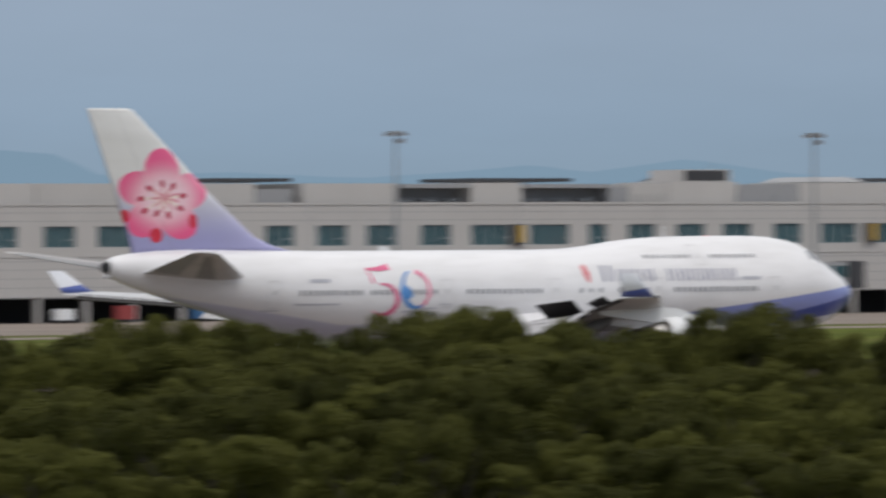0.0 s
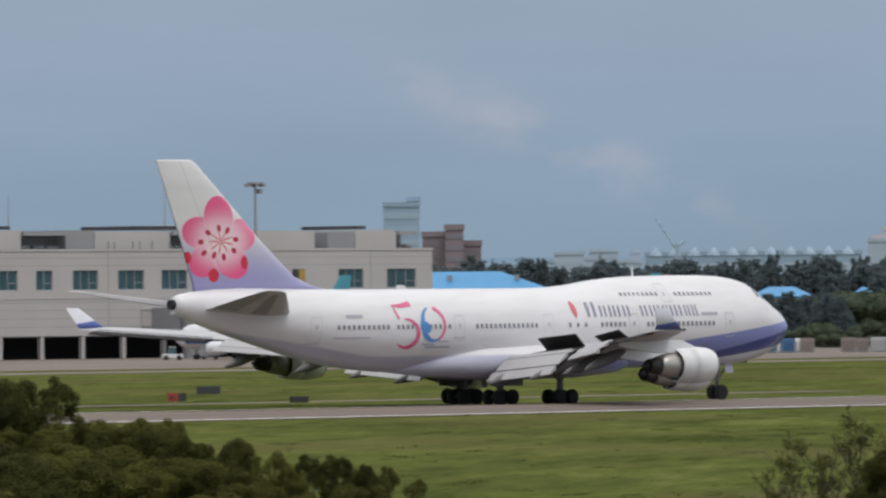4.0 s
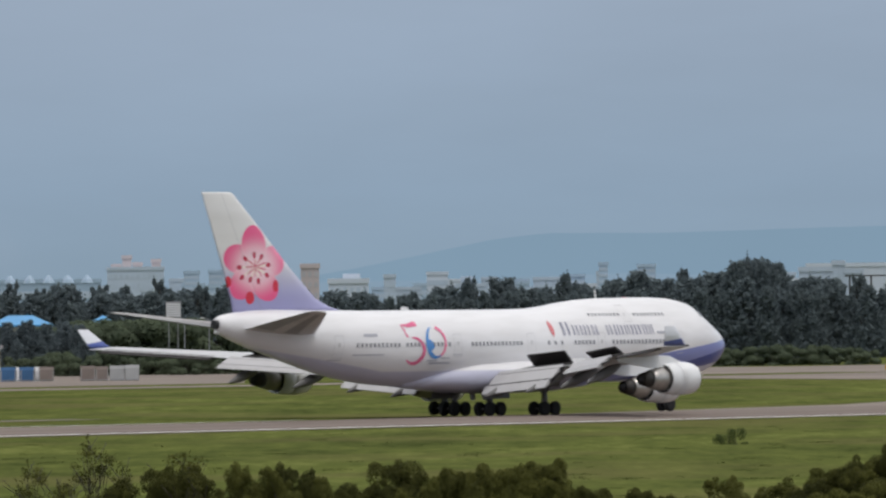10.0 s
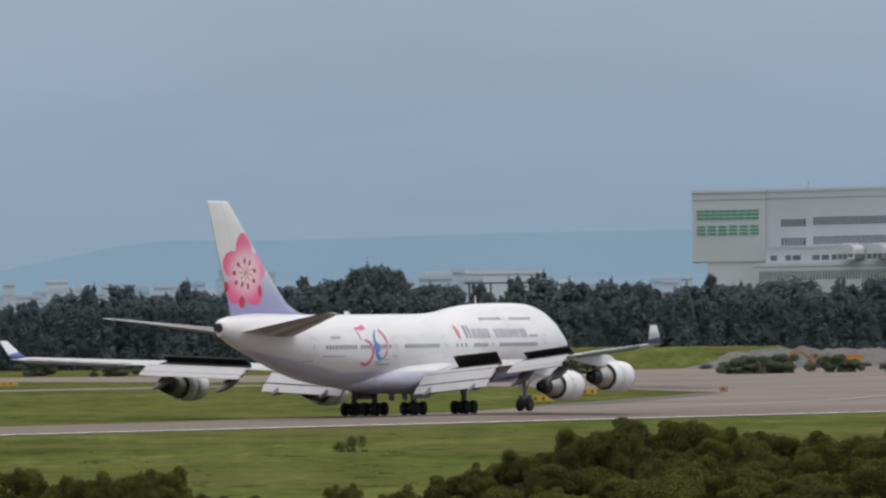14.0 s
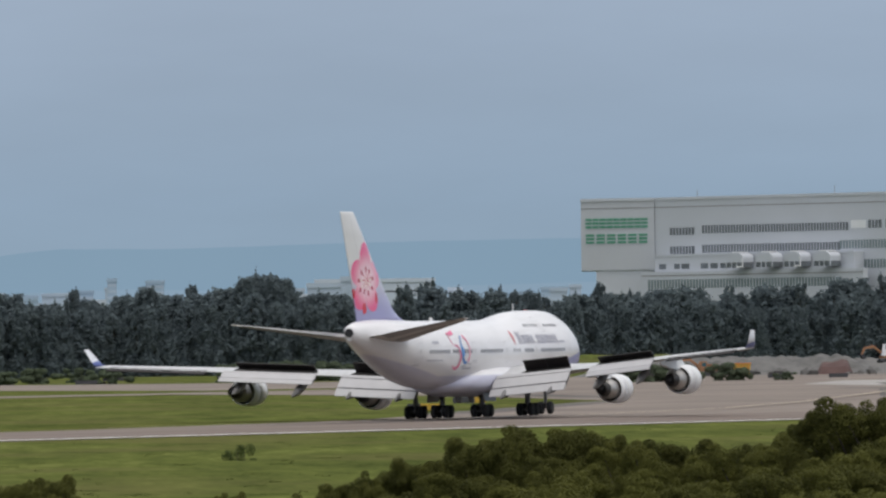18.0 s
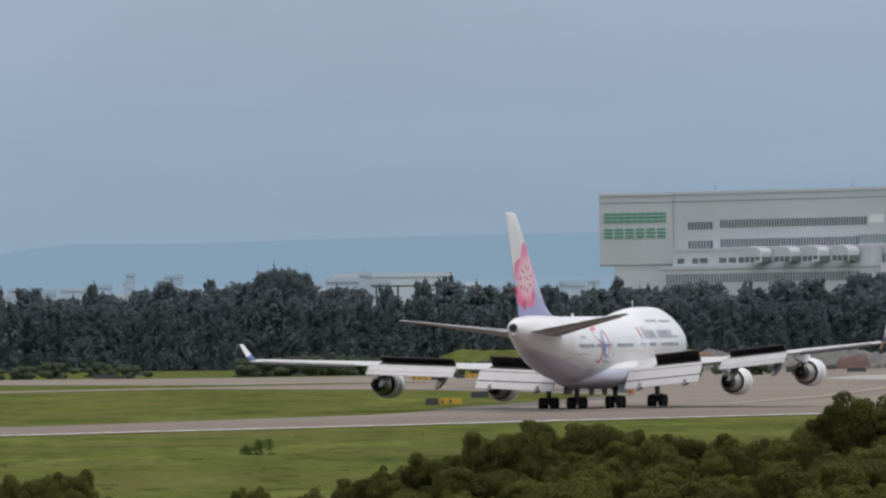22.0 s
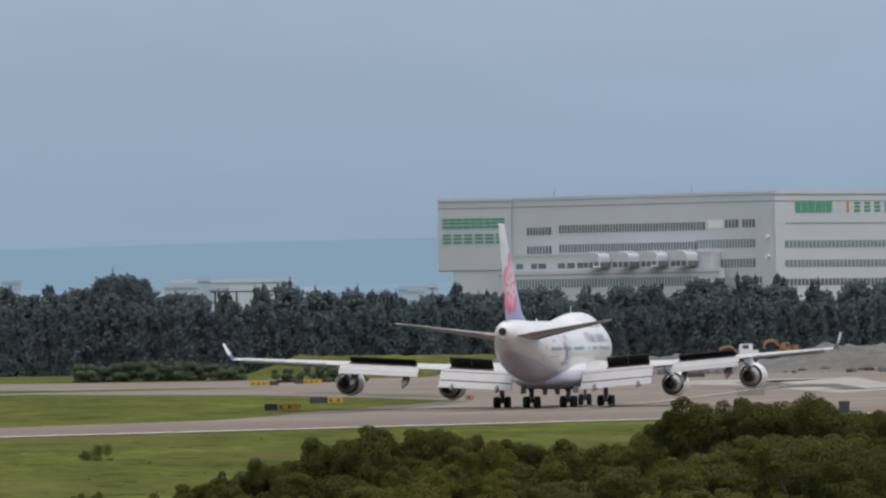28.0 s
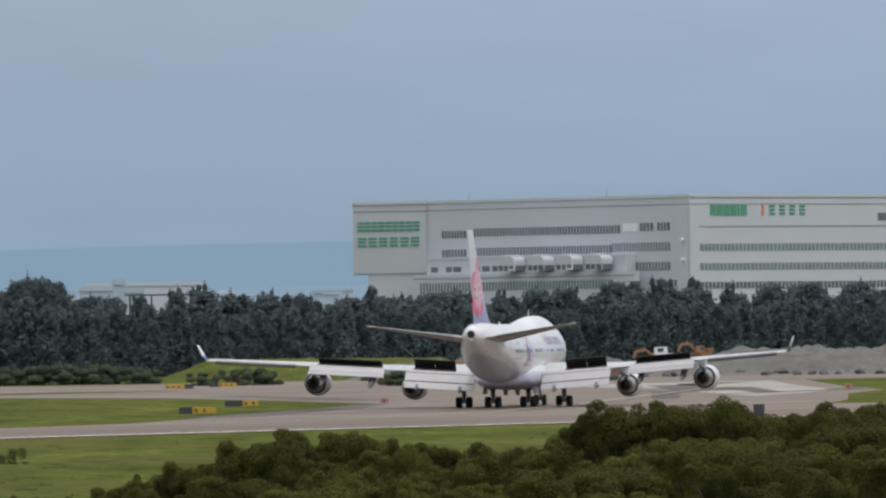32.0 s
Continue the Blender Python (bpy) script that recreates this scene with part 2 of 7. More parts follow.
# ---- building helpers ----
def mesh_of(name, verts, faces, mat, smooth=False):
    me = bpy.data.meshes.new(name)
    me.from_pydata([tuple(v) for v in verts], [], [tuple(f) for f in faces])
    me.update()
    if mat:
        me.materials.append(mat)
    if smooth:
        me.polygons.foreach_set("use_smooth", [True] * len(me.polygons))
    return me


def part(name, bm, mat, parent=None, label="", smooth=False, bevel=0.0):
    """Links a bmesh as one mesh object under a thing or a part."""
    me = bpy.data.meshes.new(name)
    if bevel:
        bmesh.ops.bevel(bm, geom=bm.edges[:], offset=bevel, segments=2, affect="EDGES", clamp_overlap=True)
    bmesh.ops.recalc_face_normals(bm, faces=bm.faces[:])
    bm.to_mesh(me)
    bm.free()
    me.materials.append(mat)
    if smooth:
        me.polygons.foreach_set("use_smooth", [True] * len(me.polygons))
    ob = new(name, me)
    ob.parent = parent
    if label:
        ob["label"] = label
    return ob


def again(ob, m, parent=None):
    """The same part once more, on the same mesh, at another place."""
    o = new(ob.name.split(".")[0], ob.data)
    o.parent = parent or ob.parent
    o.matrix_local = m
    if "label" in ob:
        o["label"] = ob["label"]
    return o


def add_box(bm, x0, x1, y0, y1, z0, z1):
    v = [bm.verts.new((x, y, z)) for x in (x0, x1) for y in (y0, y1) for z in (z0, z1)]
    for f in ((0, 1, 3, 2), (4, 6, 7, 5), (0, 4, 5, 1), (2, 3, 7, 6), (0, 2, 6, 4), (1, 5, 7, 3)):
        bm.faces.new([v[i] for i in f])
    return v


def box(x0, x1, y0, y1, z0, z1):
    bm = bmesh.new()
    add_box(bm, x0, x1, y0, y1, z0, z1)
    return bm


def add_tube(bm, p, q, r0, r1=None, seg=10, caps=True):
    """A tapered tube from p to q."""
    p, q = Vector(p), Vector(q)
    r1 = r0 if r1 is None else r1
    m = (q - p).to_track_quat("Z", "Y").to_matrix()
    rings = []
    for c, r in ((p, r0), (q, r1)):
        rings.append([bm.verts.new(c + m @ Vector((r * math.cos(2 * math.pi * i / seg), r * math.sin(2 * math.pi * i / seg), 0))) for i in range(seg)])
    for i in range(seg):
        j = (i + 1) % seg
        bm.faces.new((rings[0][i], rings[0][j], rings[1][j], rings[1][i]))
    if caps:
        bm.faces.new(rings[0][::-1])
        bm.faces.new(rings[1])
    return rings


def tube(p, q, r0, r1=None, seg=10):
    bm = bmesh.new()
    add_tube(bm, p, q, r0, r1, seg)
    return bm


def loft(rings, caps=True, closed=True):
    """A skin over rings of equally many points."""
    bm = bmesh.new()
    vs = [[bm.verts.new(c) for c in ring] for ring in rings]
    k = len(vs[0])
    for a, b in zip(vs, vs[1:]):
        for i in range(k if closed else k - 1):
            j = (i + 1) % k
            bm.faces.new((a[i], a[j], b[j], b[i]))
    if caps:
        bm.faces.new(vs[0][::-1])
        bm.faces.new(vs[-1])
    return bm


def spun(profile, seg=28, axis_y=0.0, axis_z=0.0):
    """A body of revolution about a line along x; profile: (x, radius)."""
    rings = [[(x, axis_y + r * math.cos(2 * math.pi * i / seg), axis_z + r * math.sin(2 * math.pi * i / seg)) for i in range(seg)] for x, r in profile]
    return loft(rings)


def thing(name, m, label, category, group="", kind=""):
    ob = new(name)
    ob.matrix_world = m
    ob.empty_display_size = 0.5
    return tagged(ob, label, category, group, kind)


# ---- ground, runway and taxiways ----
def flat(name, pts, z, mat, label, kind="structure", category=""):
    """A thin slab of pavement with the given outline; its top lies at z."""
    bm = bmesh.new()
    top = [bm.verts.new((x, y, z)) for x, y in pts]
    low = [bm.verts.new((x, y, z - 0.3)) for x, y in pts]
    bm.faces.new(top)
    for i in range(len(pts)):
        j = (i + 1) % len(pts)
        bm.faces.new((top[i], low[i], low[j], top[j]))
    ob = part(name, bm, mat)
    return tagged(ob, label, category or name, kind=kind)


ground_mesh = mesh_of("ground", [(-4000, -4000, 0), (6000, -4000, 0), (6000, 6000, 0), (-4000, 6000, 0)], [(0, 1, 2, 3)], GRASS)
tagged(new("ground", ground_mesh), "wide mown green airfield grass with drier patches", "ground", kind="structure")
runway_rows = ((446.0, 0.04), (455, 0.13), (465, 0.19), (477, 0.19), (484, 0.13), (489, 0.04))
runway_verts = [(x, y, z) for x in (-600, 3200) for y, z in runway_rows]
tagged(new("runway", mesh_of("runway", runway_verts, [(i, i + 6, i + 7, i + 1) for i in range(5)], ASPHALT)), "long brownish grey asphalt runway with pale edges", "runway", kind="structure")
flat("taxiway_exit", [(560, 489.1), (600, 492), (660, 507), (742, 551), (800, 583), (836, 604), (850, 616), (896, 663), (945, 718), (986, 789.9), (1212, 789.9), (1060, 684), (989, 632), (934, 602), (850, 548), (806, 523), (850, 489.1)], 0.036, CONCRETE, "pale concrete high-speed exit curving off the runway")
flat("taxiway", [(-300, 790.5), (3200, 790.5), (3200, 812), (-300, 812)], 0.04, CONCRETE, "pale concrete parallel taxiway")
flat("taxiway_far", [(1055, 838), (3200, 838), (3200, 955), (1228, 955), (1216, 1046), (1141, 1003), (1085, 900)], 0.04, CONCRETE, "second pale concrete taxiway behind a grass strip")
flat("apron", [(100, 838), (950, 838), (1140, 1005), (1140, 1300), (100, 1300)], 0.04, CONCRETE, "pale concrete apron before the terminal")
flat("taxiway_link", [(1080, 812.1), (1500, 812.1), (1500, 837.9), (1080, 837.9)], 0.036, CONCRETE, "pale concrete link between taxiways")
flat("service_strip", [(150, 524), (575, 524), (575, 529), (150, 529)], 0.03, CONCRETE, "narrow pale service road beside the runway")


LINE_WORN = material("worn_yellow_paint", (0.40, 0.33, 0.23), 0.7, vary=0.3, scale=0.4)


def painted(name, pts, label, mat=LINE_WHITE, z=0.075):
    me = mesh_of(name, [(x, y, z) for x, y in pts], [tuple(range(len(pts)))], mat)
    tagged(new(name, me), label, "marking", kind="structure")


painted("runway_edge_line", [(-500, 447.5), (3100, 447.5), (3100, 449.3), (-500, 449.3)], "white painted line along the runway edge")
painted("runway_edge_line_far", [(-500, 486.6), (560, 486.6), (560, 487.6), (-500, 487.6)], "white painted line along the far runway edge", z=0.12)
painted("exit_line", [(600, 487.4), (680, 494.5), (735, 516), (800, 551), (1080, 716), (1079.8, 716.4), (799.8, 551.4), (734.8, 516.4), (679.9, 494.9), (600, 487.75)], "thin worn yellow centre line of the exit", LINE_WORN, 0.24)
PATCH_PALE = pavement_material("new_concrete", (0.37, 0.355, 0.34), (0.25, 0.23, 0.215), 0.03, 0.06)
PATCH_DARK = pavement_material("wet_concrete", (0.14, 0.125, 0.115), (0.09, 0.08, 0.075), 0.03, 0.06)
for label, mat, pts in (
        ("pale concrete slabs", PATCH_PALE, [(905, 597), (945, 616), (990, 640), (1090, 712), (1180, 775), (1130, 760), (1010, 678), (960, 640)]),
        ("dark damp streak on the concrete", PATCH_DARK, [(872, 590), (878, 590), (1000, 672), (1012, 690), (1004, 688), (990, 670)]),
        ("dark damp streak on the concrete", PATCH_DARK, [(700, 531), (716, 532), (800, 580), (836, 603), (828, 602), (790, 580)]),
        ("pale concrete slabs", PATCH_PALE, [(1040, 700), (1110, 742), (1200, 786), (1150, 786), (1080, 745)]),
        ("dark damp streak on the concrete", PATCH_DARK, [(880, 640), (890, 640), (985, 735), (975, 735)]),
        ("dark damp streak on the concrete", PATCH_DARK, [(930, 622), (936, 622), (1000, 640), (1040, 668), (1030, 664), (996, 646)]),
        ("dark damp streak on the concrete", PATCH_DARK, [(985, 662), (1000, 662), (1110, 745), (1100, 745)]),
        ("dark damp streak on the concrete", PATCH_DARK, [(950, 626), (962, 630), (1060, 700), (1048, 698)])):
    me = mesh_of("pavement_patch", [(x, y, 0.046 if mat is PATCH_PALE else 0.05) for x, y in pts], [tuple(range(len(pts)))], mat)
    tagged(new("pavement_patch", me), label, "pavement", kind="structure")


# ---- the landing jumbo jet ----
NOSE = 33.5  # the nose lies this far ahead of the base point, which is on the ground between the main wheels
STATIONS = (  # metres aft of the nose, belly, crown, half width
    (0, 5.74, 5.86, 0.06), (0.25, 5.2, 6.32, 0.55), (0.7, 4.78, 6.71, 0.92), (1.5, 4.25, 7.28, 1.42), (2.6, 3.72, 7.89, 1.92), (3.6, 3.38, 8.5, 2.25),
    (4.4, 3.2, 9.05, 2.46), (5.4, 3.02, 9.5, 2.66), (6.6, 2.88, 9.77, 2.85), (8.2, 2.78, 9.98, 3.03), (10.5, 2.72, 10.07, 3.17), (14, 2.7, 10.08, 3.25),
    (18.5, 2.7, 10.02, 3.25), (21, 2.7, 9.9, 3.25), (23.2, 2.7, 9.7, 3.25), (25.5, 2.7, 9.39, 3.25), (28, 2.7, 9.19, 3.25), (31, 2.7, 9.14, 3.25),
    (47, 2.72, 9.15, 3.25), (50, 2.95, 9.15, 3.19), (53, 3.35, 9.2, 3.02), (56, 3.95, 9.25, 2.74), (59, 4.68, 9.31, 2.34), (62, 5.45, 9.33, 1.88),
    (64.5, 6.12, 9.24, 1.46), (66.5, 6.7, 9.08, 1.08), (68, 7.25, 8.86, 0.72), (68.6, 7.6, 8.62, 0.45))


def hull_at(a):
    """Belly, crown and half width of the hull at a metres aft of the nose."""
    for p, q in zip(STATIONS, STATIONS[1:]):
        if a <= q[0]:
            u = max(0, (a - p[0]) / (q[0] - p[0]))
            return [p[i] + u * (q[i] - p[i]) for i in (1, 2, 3)]
    return STATIONS[-1][1:]


def hull_mid(zb, zt):
    return zb + min(3.3, 0.49 * (zt - zb))


def pinch(a, k):
    """The upper deck is narrower than the main deck."""
    return 0.36 * max(0.0, k) ** 2 * max(0.0, min(1.0, a / 6, (26 - a) / 6))


def hull_y(a, z):
    """Half width of the hull at the height z."""
    zb, zt, hw = hull_at(a)
    zc = hull_mid(zb, zt)
    k = (z - zc) / (zt - zc if z > zc else zc - zb)
    return hw * math.sqrt(max(0.0, 1 - k * k)) * (1 - pinch(a, k))


def dirt(n, l, co, color, amount=0.08):
    """Faint streaks and panel-scale grime over a paint."""
    mp = n.new("ShaderNodeMapping")
    mp.inputs["Scale"].default_value = (0.25, 1.2, 1.2)
    l.new(co.outputs["Object"], mp.inputs[0])
    t = n.new("ShaderNodeTexNoise")
    t.inputs["Scale"].default_value, t.inputs["Detail"].default_value = 1.0, 7
    l.new(mp.outputs[0], t.inputs["Vector"])
    v = step(n, l, t.outputs["Fac"], 0.35, 0.75)
    return mix_node(n, l, math_node(n, l, "MULTIPLY", v, amount), color, (0.30, 0.28, 0.26))


PAINT_WHITE, LAVENDER, SKY_BLUE, NAVY = (0.75, 0.735, 0.75), (0.36, 0.37, 0.56), (0.23, 0.27, 0.57), (0.014, 0.042, 0.25)


def hull_paint():
    m = bpy.data.materials.new("hull_paint")
    n, l, b = nodes_of(m)
    b.inputs["Roughness"].default_value, b.inputs["Coat Weight"].default_value = 0.32, 0.3
    co = n.new("ShaderNodeTexCoord")
    s = n.new("ShaderNodeSeparateXYZ")
    l.new(co.outputs["Object"], s.inputs[0])
    aft = math_node(n, l, "SUBTRACT", NOSE, s.outputs["X"])
    z = s.outputs["Z"]
    # belly colour: below a line that follows the belly up towards the tail
    rise = math_node(n, l, "MULTIPLY", math_node(n, l, "MAXIMUM", math_node(n, l, "SUBTRACT", aft, 50), 0), 0.15)
    belly = step(n, l, math_node(n, l, "SUBTRACT", math_node(n, l, "SUBTRACT", z, rise), 3.95), 0.10, -0.10)
    col = mix_node(n, l, belly, PAINT_WHITE, (0.515, 0.515, 0.64))
    # the nose: a lilac-blue sweep, a dark blue one under it, white below
    top = step(n, l, math_node(n, l, "SUBTRACT", z, math_node(n, l, "MULTIPLY_ADD", aft, -0.105, 6.45)), 0.02, -0.02)
    fore = step(n, l, aft, 26.0, 24.0)
    col = mix_node(n, l, math_node(n, l, "MULTIPLY", top, fore), col, SKY_BLUE)
    low = step(n, l, math_node(n, l, "SUBTRACT", z, math_node(n, l, "MULTIPLY_ADD", aft, -0.17, 5.82)), 0.02, -0.02)
    col = mix_node(n, l, math_node(n, l, "MULTIPLY", low, fore), col, NAVY)
    under = step(n, l, math_node(n, l, "SUBTRACT", z, math_node(n, l, "MULTIPLY_ADD", aft, -0.115, 4.6)), 0.02, -0.02)
    under = math_node(n, l, "MULTIPLY", under, fore)
    col = mix_node(n, l, under, col, (0.56, 0.56, 0.66))
    l.new(dirt(n, l, co, col, 0.14), b.inputs["Base Color"])
    return m


def fin_paint():
    """White at the tip, lilac at the root, with a five-petalled blossom of plain shapes."""
    m = bpy.data.materials.new("fin_paint")
    n, l, b = nodes_of(m)
    b.inputs["Roughness"].default_value, b.inputs["Coat Weight"].default_value = 0.35, 0.3
    co = n.new("ShaderNodeTexCoord")
    s = n.new("ShaderNodeSeparateXYZ")
    l.new(co.outputs["Object"], s.inputs[0])
    x, z = s.outputs["X"], s.outputs["Z"]

    def away(px, pz, sx=1.0):
        dx = math_node(n, l, "MULTIPLY", math_node(n, l, "SUBTRACT", x, px), sx)
        dz = math_node(n, l, "SUBTRACT", z, pz)
        return math_node(n, l, "SQRT", math_node(n, l, "ADD", math_node(n, l, "MULTIPLY", dx, dx), math_node(n, l, "MULTIPLY", dz, dz)))

    col = mix_node(n, l, step(n, l, z, 14.8, 9.8), (0.72, 0.71, 0.70), (0.33, 0.32, 0.55))
    cx, cz = NOSE - 63.75, 12.9  # the blossom's heart
    heart = away(cx, cz, 0.72)
    petal = mix_node(n, l, step(n, l, heart, 0.75, 2.9), (0.86, 0.62, 0.68), (0.80, 0.10, 0.26))

    def oval(px, pz, rx, rz, tilt):
        c, q = math.cos(radians(tilt)), math.sin(radians(tilt))
        dx, dz = math_node(n, l, "SUBTRACT", x, cx + px), math_node(n, l, "SUBTRACT", z, cz + pz)
        u = math_node(n, l, "ADD", math_node(n, l, "MULTIPLY", dx, c / rx), math_node(n, l, "MULTIPLY", dz, q / rx))
        v = math_node(n, l, "ADD", math_node(n, l, "MULTIPLY", dx, -q / rz), math_node(n, l, "MULTIPLY", dz, c / rz))
        return math_node(n, l, "ADD", math_node(n, l, "MULTIPLY", u, u), math_node(n, l, "MULTIPLY", v, v))

    # petals, paler towards the heart and crisp at the rim; the last lie over the first
    for px, pz, rx, rz, tilt in ((-2.0, 0.6, 1.9, 1.25, -8), (2.0, 0.42, 1.72, 1.3, 10), (-1.45, -1.35, 1.75, 1.3, 25), (1.0, -1.45, 1.85, 1.32, -25), (-0.2, 1.75, 1.55, 1.72, 10)):
        d = oval(px, pz, rx, rz, tilt)
        inner = mix_node(n, l, math_node(n, l, "MULTIPLY", step(n, l, d, 0.80, 1.0), step(n, l, heart, 2.6, 1.4)), petal, (0.88, 0.60, 0.66))
        col = mix_node(n, l, step(n, l, d, 1.03, 0.97), col, inner)
    # three red sepals between the petals
    for px, pz, rx, rz, tilt in ((-0.7, -2.6, 0.52, 0.52, 0), (2.4, -1.62, 0.36, 0.5, 0), (-3.35, -1.25, 0.42, 0.46, 0)):
        col = mix_node(n, l, step(n, l, oval(px, pz, rx, rz, tilt), 1.1, 0.9), col, (0.62, 0.015, 0.05))
    # cream filaments, each with a dark red anther
    for k, (px, pz) in enumerate(((-1.3, 0.66), (-0.2, 0.98), (0.68, 0.81), (1.53, 0.14), (1.32, -0.72), (0.3, -1.2), (-0.67, -1.06), (-1.68, -0.89), (-2.0, -0.06))):
        ang = math.degrees(math.atan2(pz, px))
        r = math.hypot(px, pz)
        col = mix_node(n, l, step(n, l, oval(px * 0.48, pz * 0.48, r * 0.46, 0.1, ang), 1.15, 0.8), col, (0.85, 0.74, 0.66))
        col = mix_node(n, l, step(n, l, oval(px, pz, 0.3, 0.2, ang), 1.15, 0.8), col, (0.48, 0.012, 0.06))
    for k in range(9):
        ang = 22 + 40 * k
        c, q = math.cos(radians(ang)), math.sin(radians(ang))
        col = mix_node(n, l, step(n, l, oval(c * 0.72, q * 0.5, 0.6, 0.06, math.degrees(math.atan2(q * 0.5, c * 0.72))), 1.15, 0.8), col, (0.62, 0.10, 0.18))
    # the rudder's hinge line
    hinge = math_node(n, l, "ABSOLUTE", math_node(n, l, "SUBTRACT", x, math_node(n, l, "MULTIPLY_ADD", z, -0.50, NOSE - 58.4)))
    col = mix_node(n, l, math_node(n, l, "MULTIPLY", step(n, l, hinge, 0.05, 0.02), 0.35), col, (0.25, 0.24, 0.26))
    l.new(dirt(n, l, co, col, 0.1), b.inputs["Base Color"])
    return m


def wing_paint():
    m = bpy.data.materials.new("wing_paint")
    n, l, b = nodes_of(m)
    b.inputs["Roughness"].default_value, b.inputs["Metallic"].default_value = 0.4, 0.15
    co = n.new("ShaderNodeTexCoord")
    l.new(dirt(n, l, co, (0.52, 0.52, 0.53), 0.35), b.inputs["Base Color"])
    return m


SLEEVES, FLEXED = [], []  # parts that move on the jet
HULL, FIN, WING = hull_paint(), fin_paint(), wing_paint()
FLAP = material("flap_paint", (0.43, 0.42, 0.43), 0.45, vary=0.1, scale=0.6)
# grey darkened for the shade under the wing
CANOE = material("flap_track_grey", (0.13, 0.125, 0.125), 0.5, vary=0.15, scale=0.6)
FAIRING = material("fairing_grey", (0.27, 0.265, 0.27), 0.5, vary=0.1, scale=0.6)
STAB_DARK = material("tailplane_panel", (0.25, 0.24, 0.235), 0.55, vary=0.15, scale=0.5)
STAB = material("tailplane_paint", (0.44, 0.42, 0.41), 0.5, vary=0.2, scale=0.5)
# dark panel colour, deepened to near black for the shade on and under spoilers
SPOILER = material("spoiler_panel", (0.018, 0.015, 0.015), 0.7, vary=0.3, scale=1)
WINDOW = material("cabin_window", (0.25, 0.25, 0.27), 0.2, vary=0.2)
NACELLE = material("nacelle_paint", (0.70, 0.70, 0.71), 0.35, vary=0.08, scale=0.6, coat=0.2)
EXHAUST = material("exhaust_metal", (0.42, 0.40, 0.38), 0.38, 0.8, vary=0.3, scale=2)
TYRE = material("tyre_rubber", (0.018, 0.018, 0.019), 0.8, vary=0.2)
RIM = material("wheel_rim", (0.32, 0.32, 0.33), 0.4, 0.6)
STRUT = material("gear_strut", (0.16, 0.155, 0.155), 0.4, 0.4)
PINK = material("emblem_pink", (0.72, 0.13, 0.27), 0.4, vary=0.2, scale=0.8)
EMBLEM_RED = material("emblem_pale_red", (0.62, 0.16, 0.18), 0.4, vary=0.1)
RED = material("emblem_red", (0.62, 0.03, 0.06), 0.4, vary=0.05)
BLUE = material("emblem_blue", (0.08, 0.25, 0.58), 0.4, vary=0.2, scale=0.8)
LETTER = material("title_ink", (0.27, 0.27, 0.35), 0.4, vary=0.05)
PANEL_LINE = material("panel_line", (0.53, 0.52, 0.53), 0.5)
INK_GREY = material("small_print", (0.42, 0.42, 0.47), 0.5)


def winglet_paint():
    m = bpy.data.materials.new("winglet_paint")
    n, l, b = nodes_of(m)
    b.inputs["Roughness"].default_value = 0.35
    co = n.new("ShaderNodeTexCoord")
    s = n.new("ShaderNodeSeparateXYZ")
    l.new(co.outputs["Object"], s.inputs[0])
    z = s.outputs["Z"]
    col = mix_node(n, l, step(n, l, math_node(n, l, "MULTIPLY_ADD", s.outputs["X"], -0.12, z), -0.12 * (NOSE - 48.2) + 6.25, -0.12 * (NOSE - 48.2) + 6.18), (0.60, 0.61, 0.66), (0.05, 0.085, 0.32))
    l.new(dirt(n, l, co, col, 0.1), b.inputs["Base Color"])
    return m


WINGLET = winglet_paint()


def add_patch(bm, a0, a1, z0, z1, side, proud=0.015, na=1, nz=3):
    """A thin patch that lies on the hull's side between two stations and two heights."""
    grid = []
    for i in range(na + 1):
        a = a0 + (a1 - a0) * i / na
        col = []
        for j in range(nz + 1):
            z = z0 + (z1 - z0) * j / nz
            col.append(bm.verts.new((NOSE - a, side * (hull_y(a, z) + proud), z)))
        grid.append(col)
    for i in range(na):
        for j in range(nz):
            bm.faces.new((grid[i][j], grid[i + 1][j], grid[i + 1][j + 1], grid[i][j + 1]))


def add_stroke(bm, pts, widths, side, proud=0.04):
    """A brush stroke of changing width on the hull's side; pts: (aft, height)."""
    last = None
    for i, (a, z) in enumerate(pts):
        p, q = pts[max(0, i - 1)], pts[min(len(pts) - 1, i + 1)]
        da, dz = q[0] - p[0], q[1] - p[1]
        k = math.hypot(da, dz) or 1
        row = []
        for s in (-0.5, 0, 0.5):
            aa, zz = a - dz / k * s * widths[i], z + da / k * s * widths[i]
            row.append(bm.verts.new((NOSE - aa, side * (hull_y(aa, zz) + proud), zz)))
        if last:
            for j in range(2):
                bm.faces.new((last[j], row[j], row[j + 1], last[j + 1]))
        last = row


def airfoil(chord, thick, n=9):
    """Section points (aft from the leading edge, height), once round."""
    up = []
    for i in range(n + 1):
        u = (1 - math.cos(math.pi * i / n)) / 2
        t = 5 * thick * (0.2969 * math.sqrt(u) - 0.126 * u - 0.3516 * u * u + 0.2843 * u ** 3 - 0.1036 * u ** 4)
        up.append((u * chord, t * chord))
    return up + [(a, -0.75 * z) for a, z in up[-2:0:-1]]


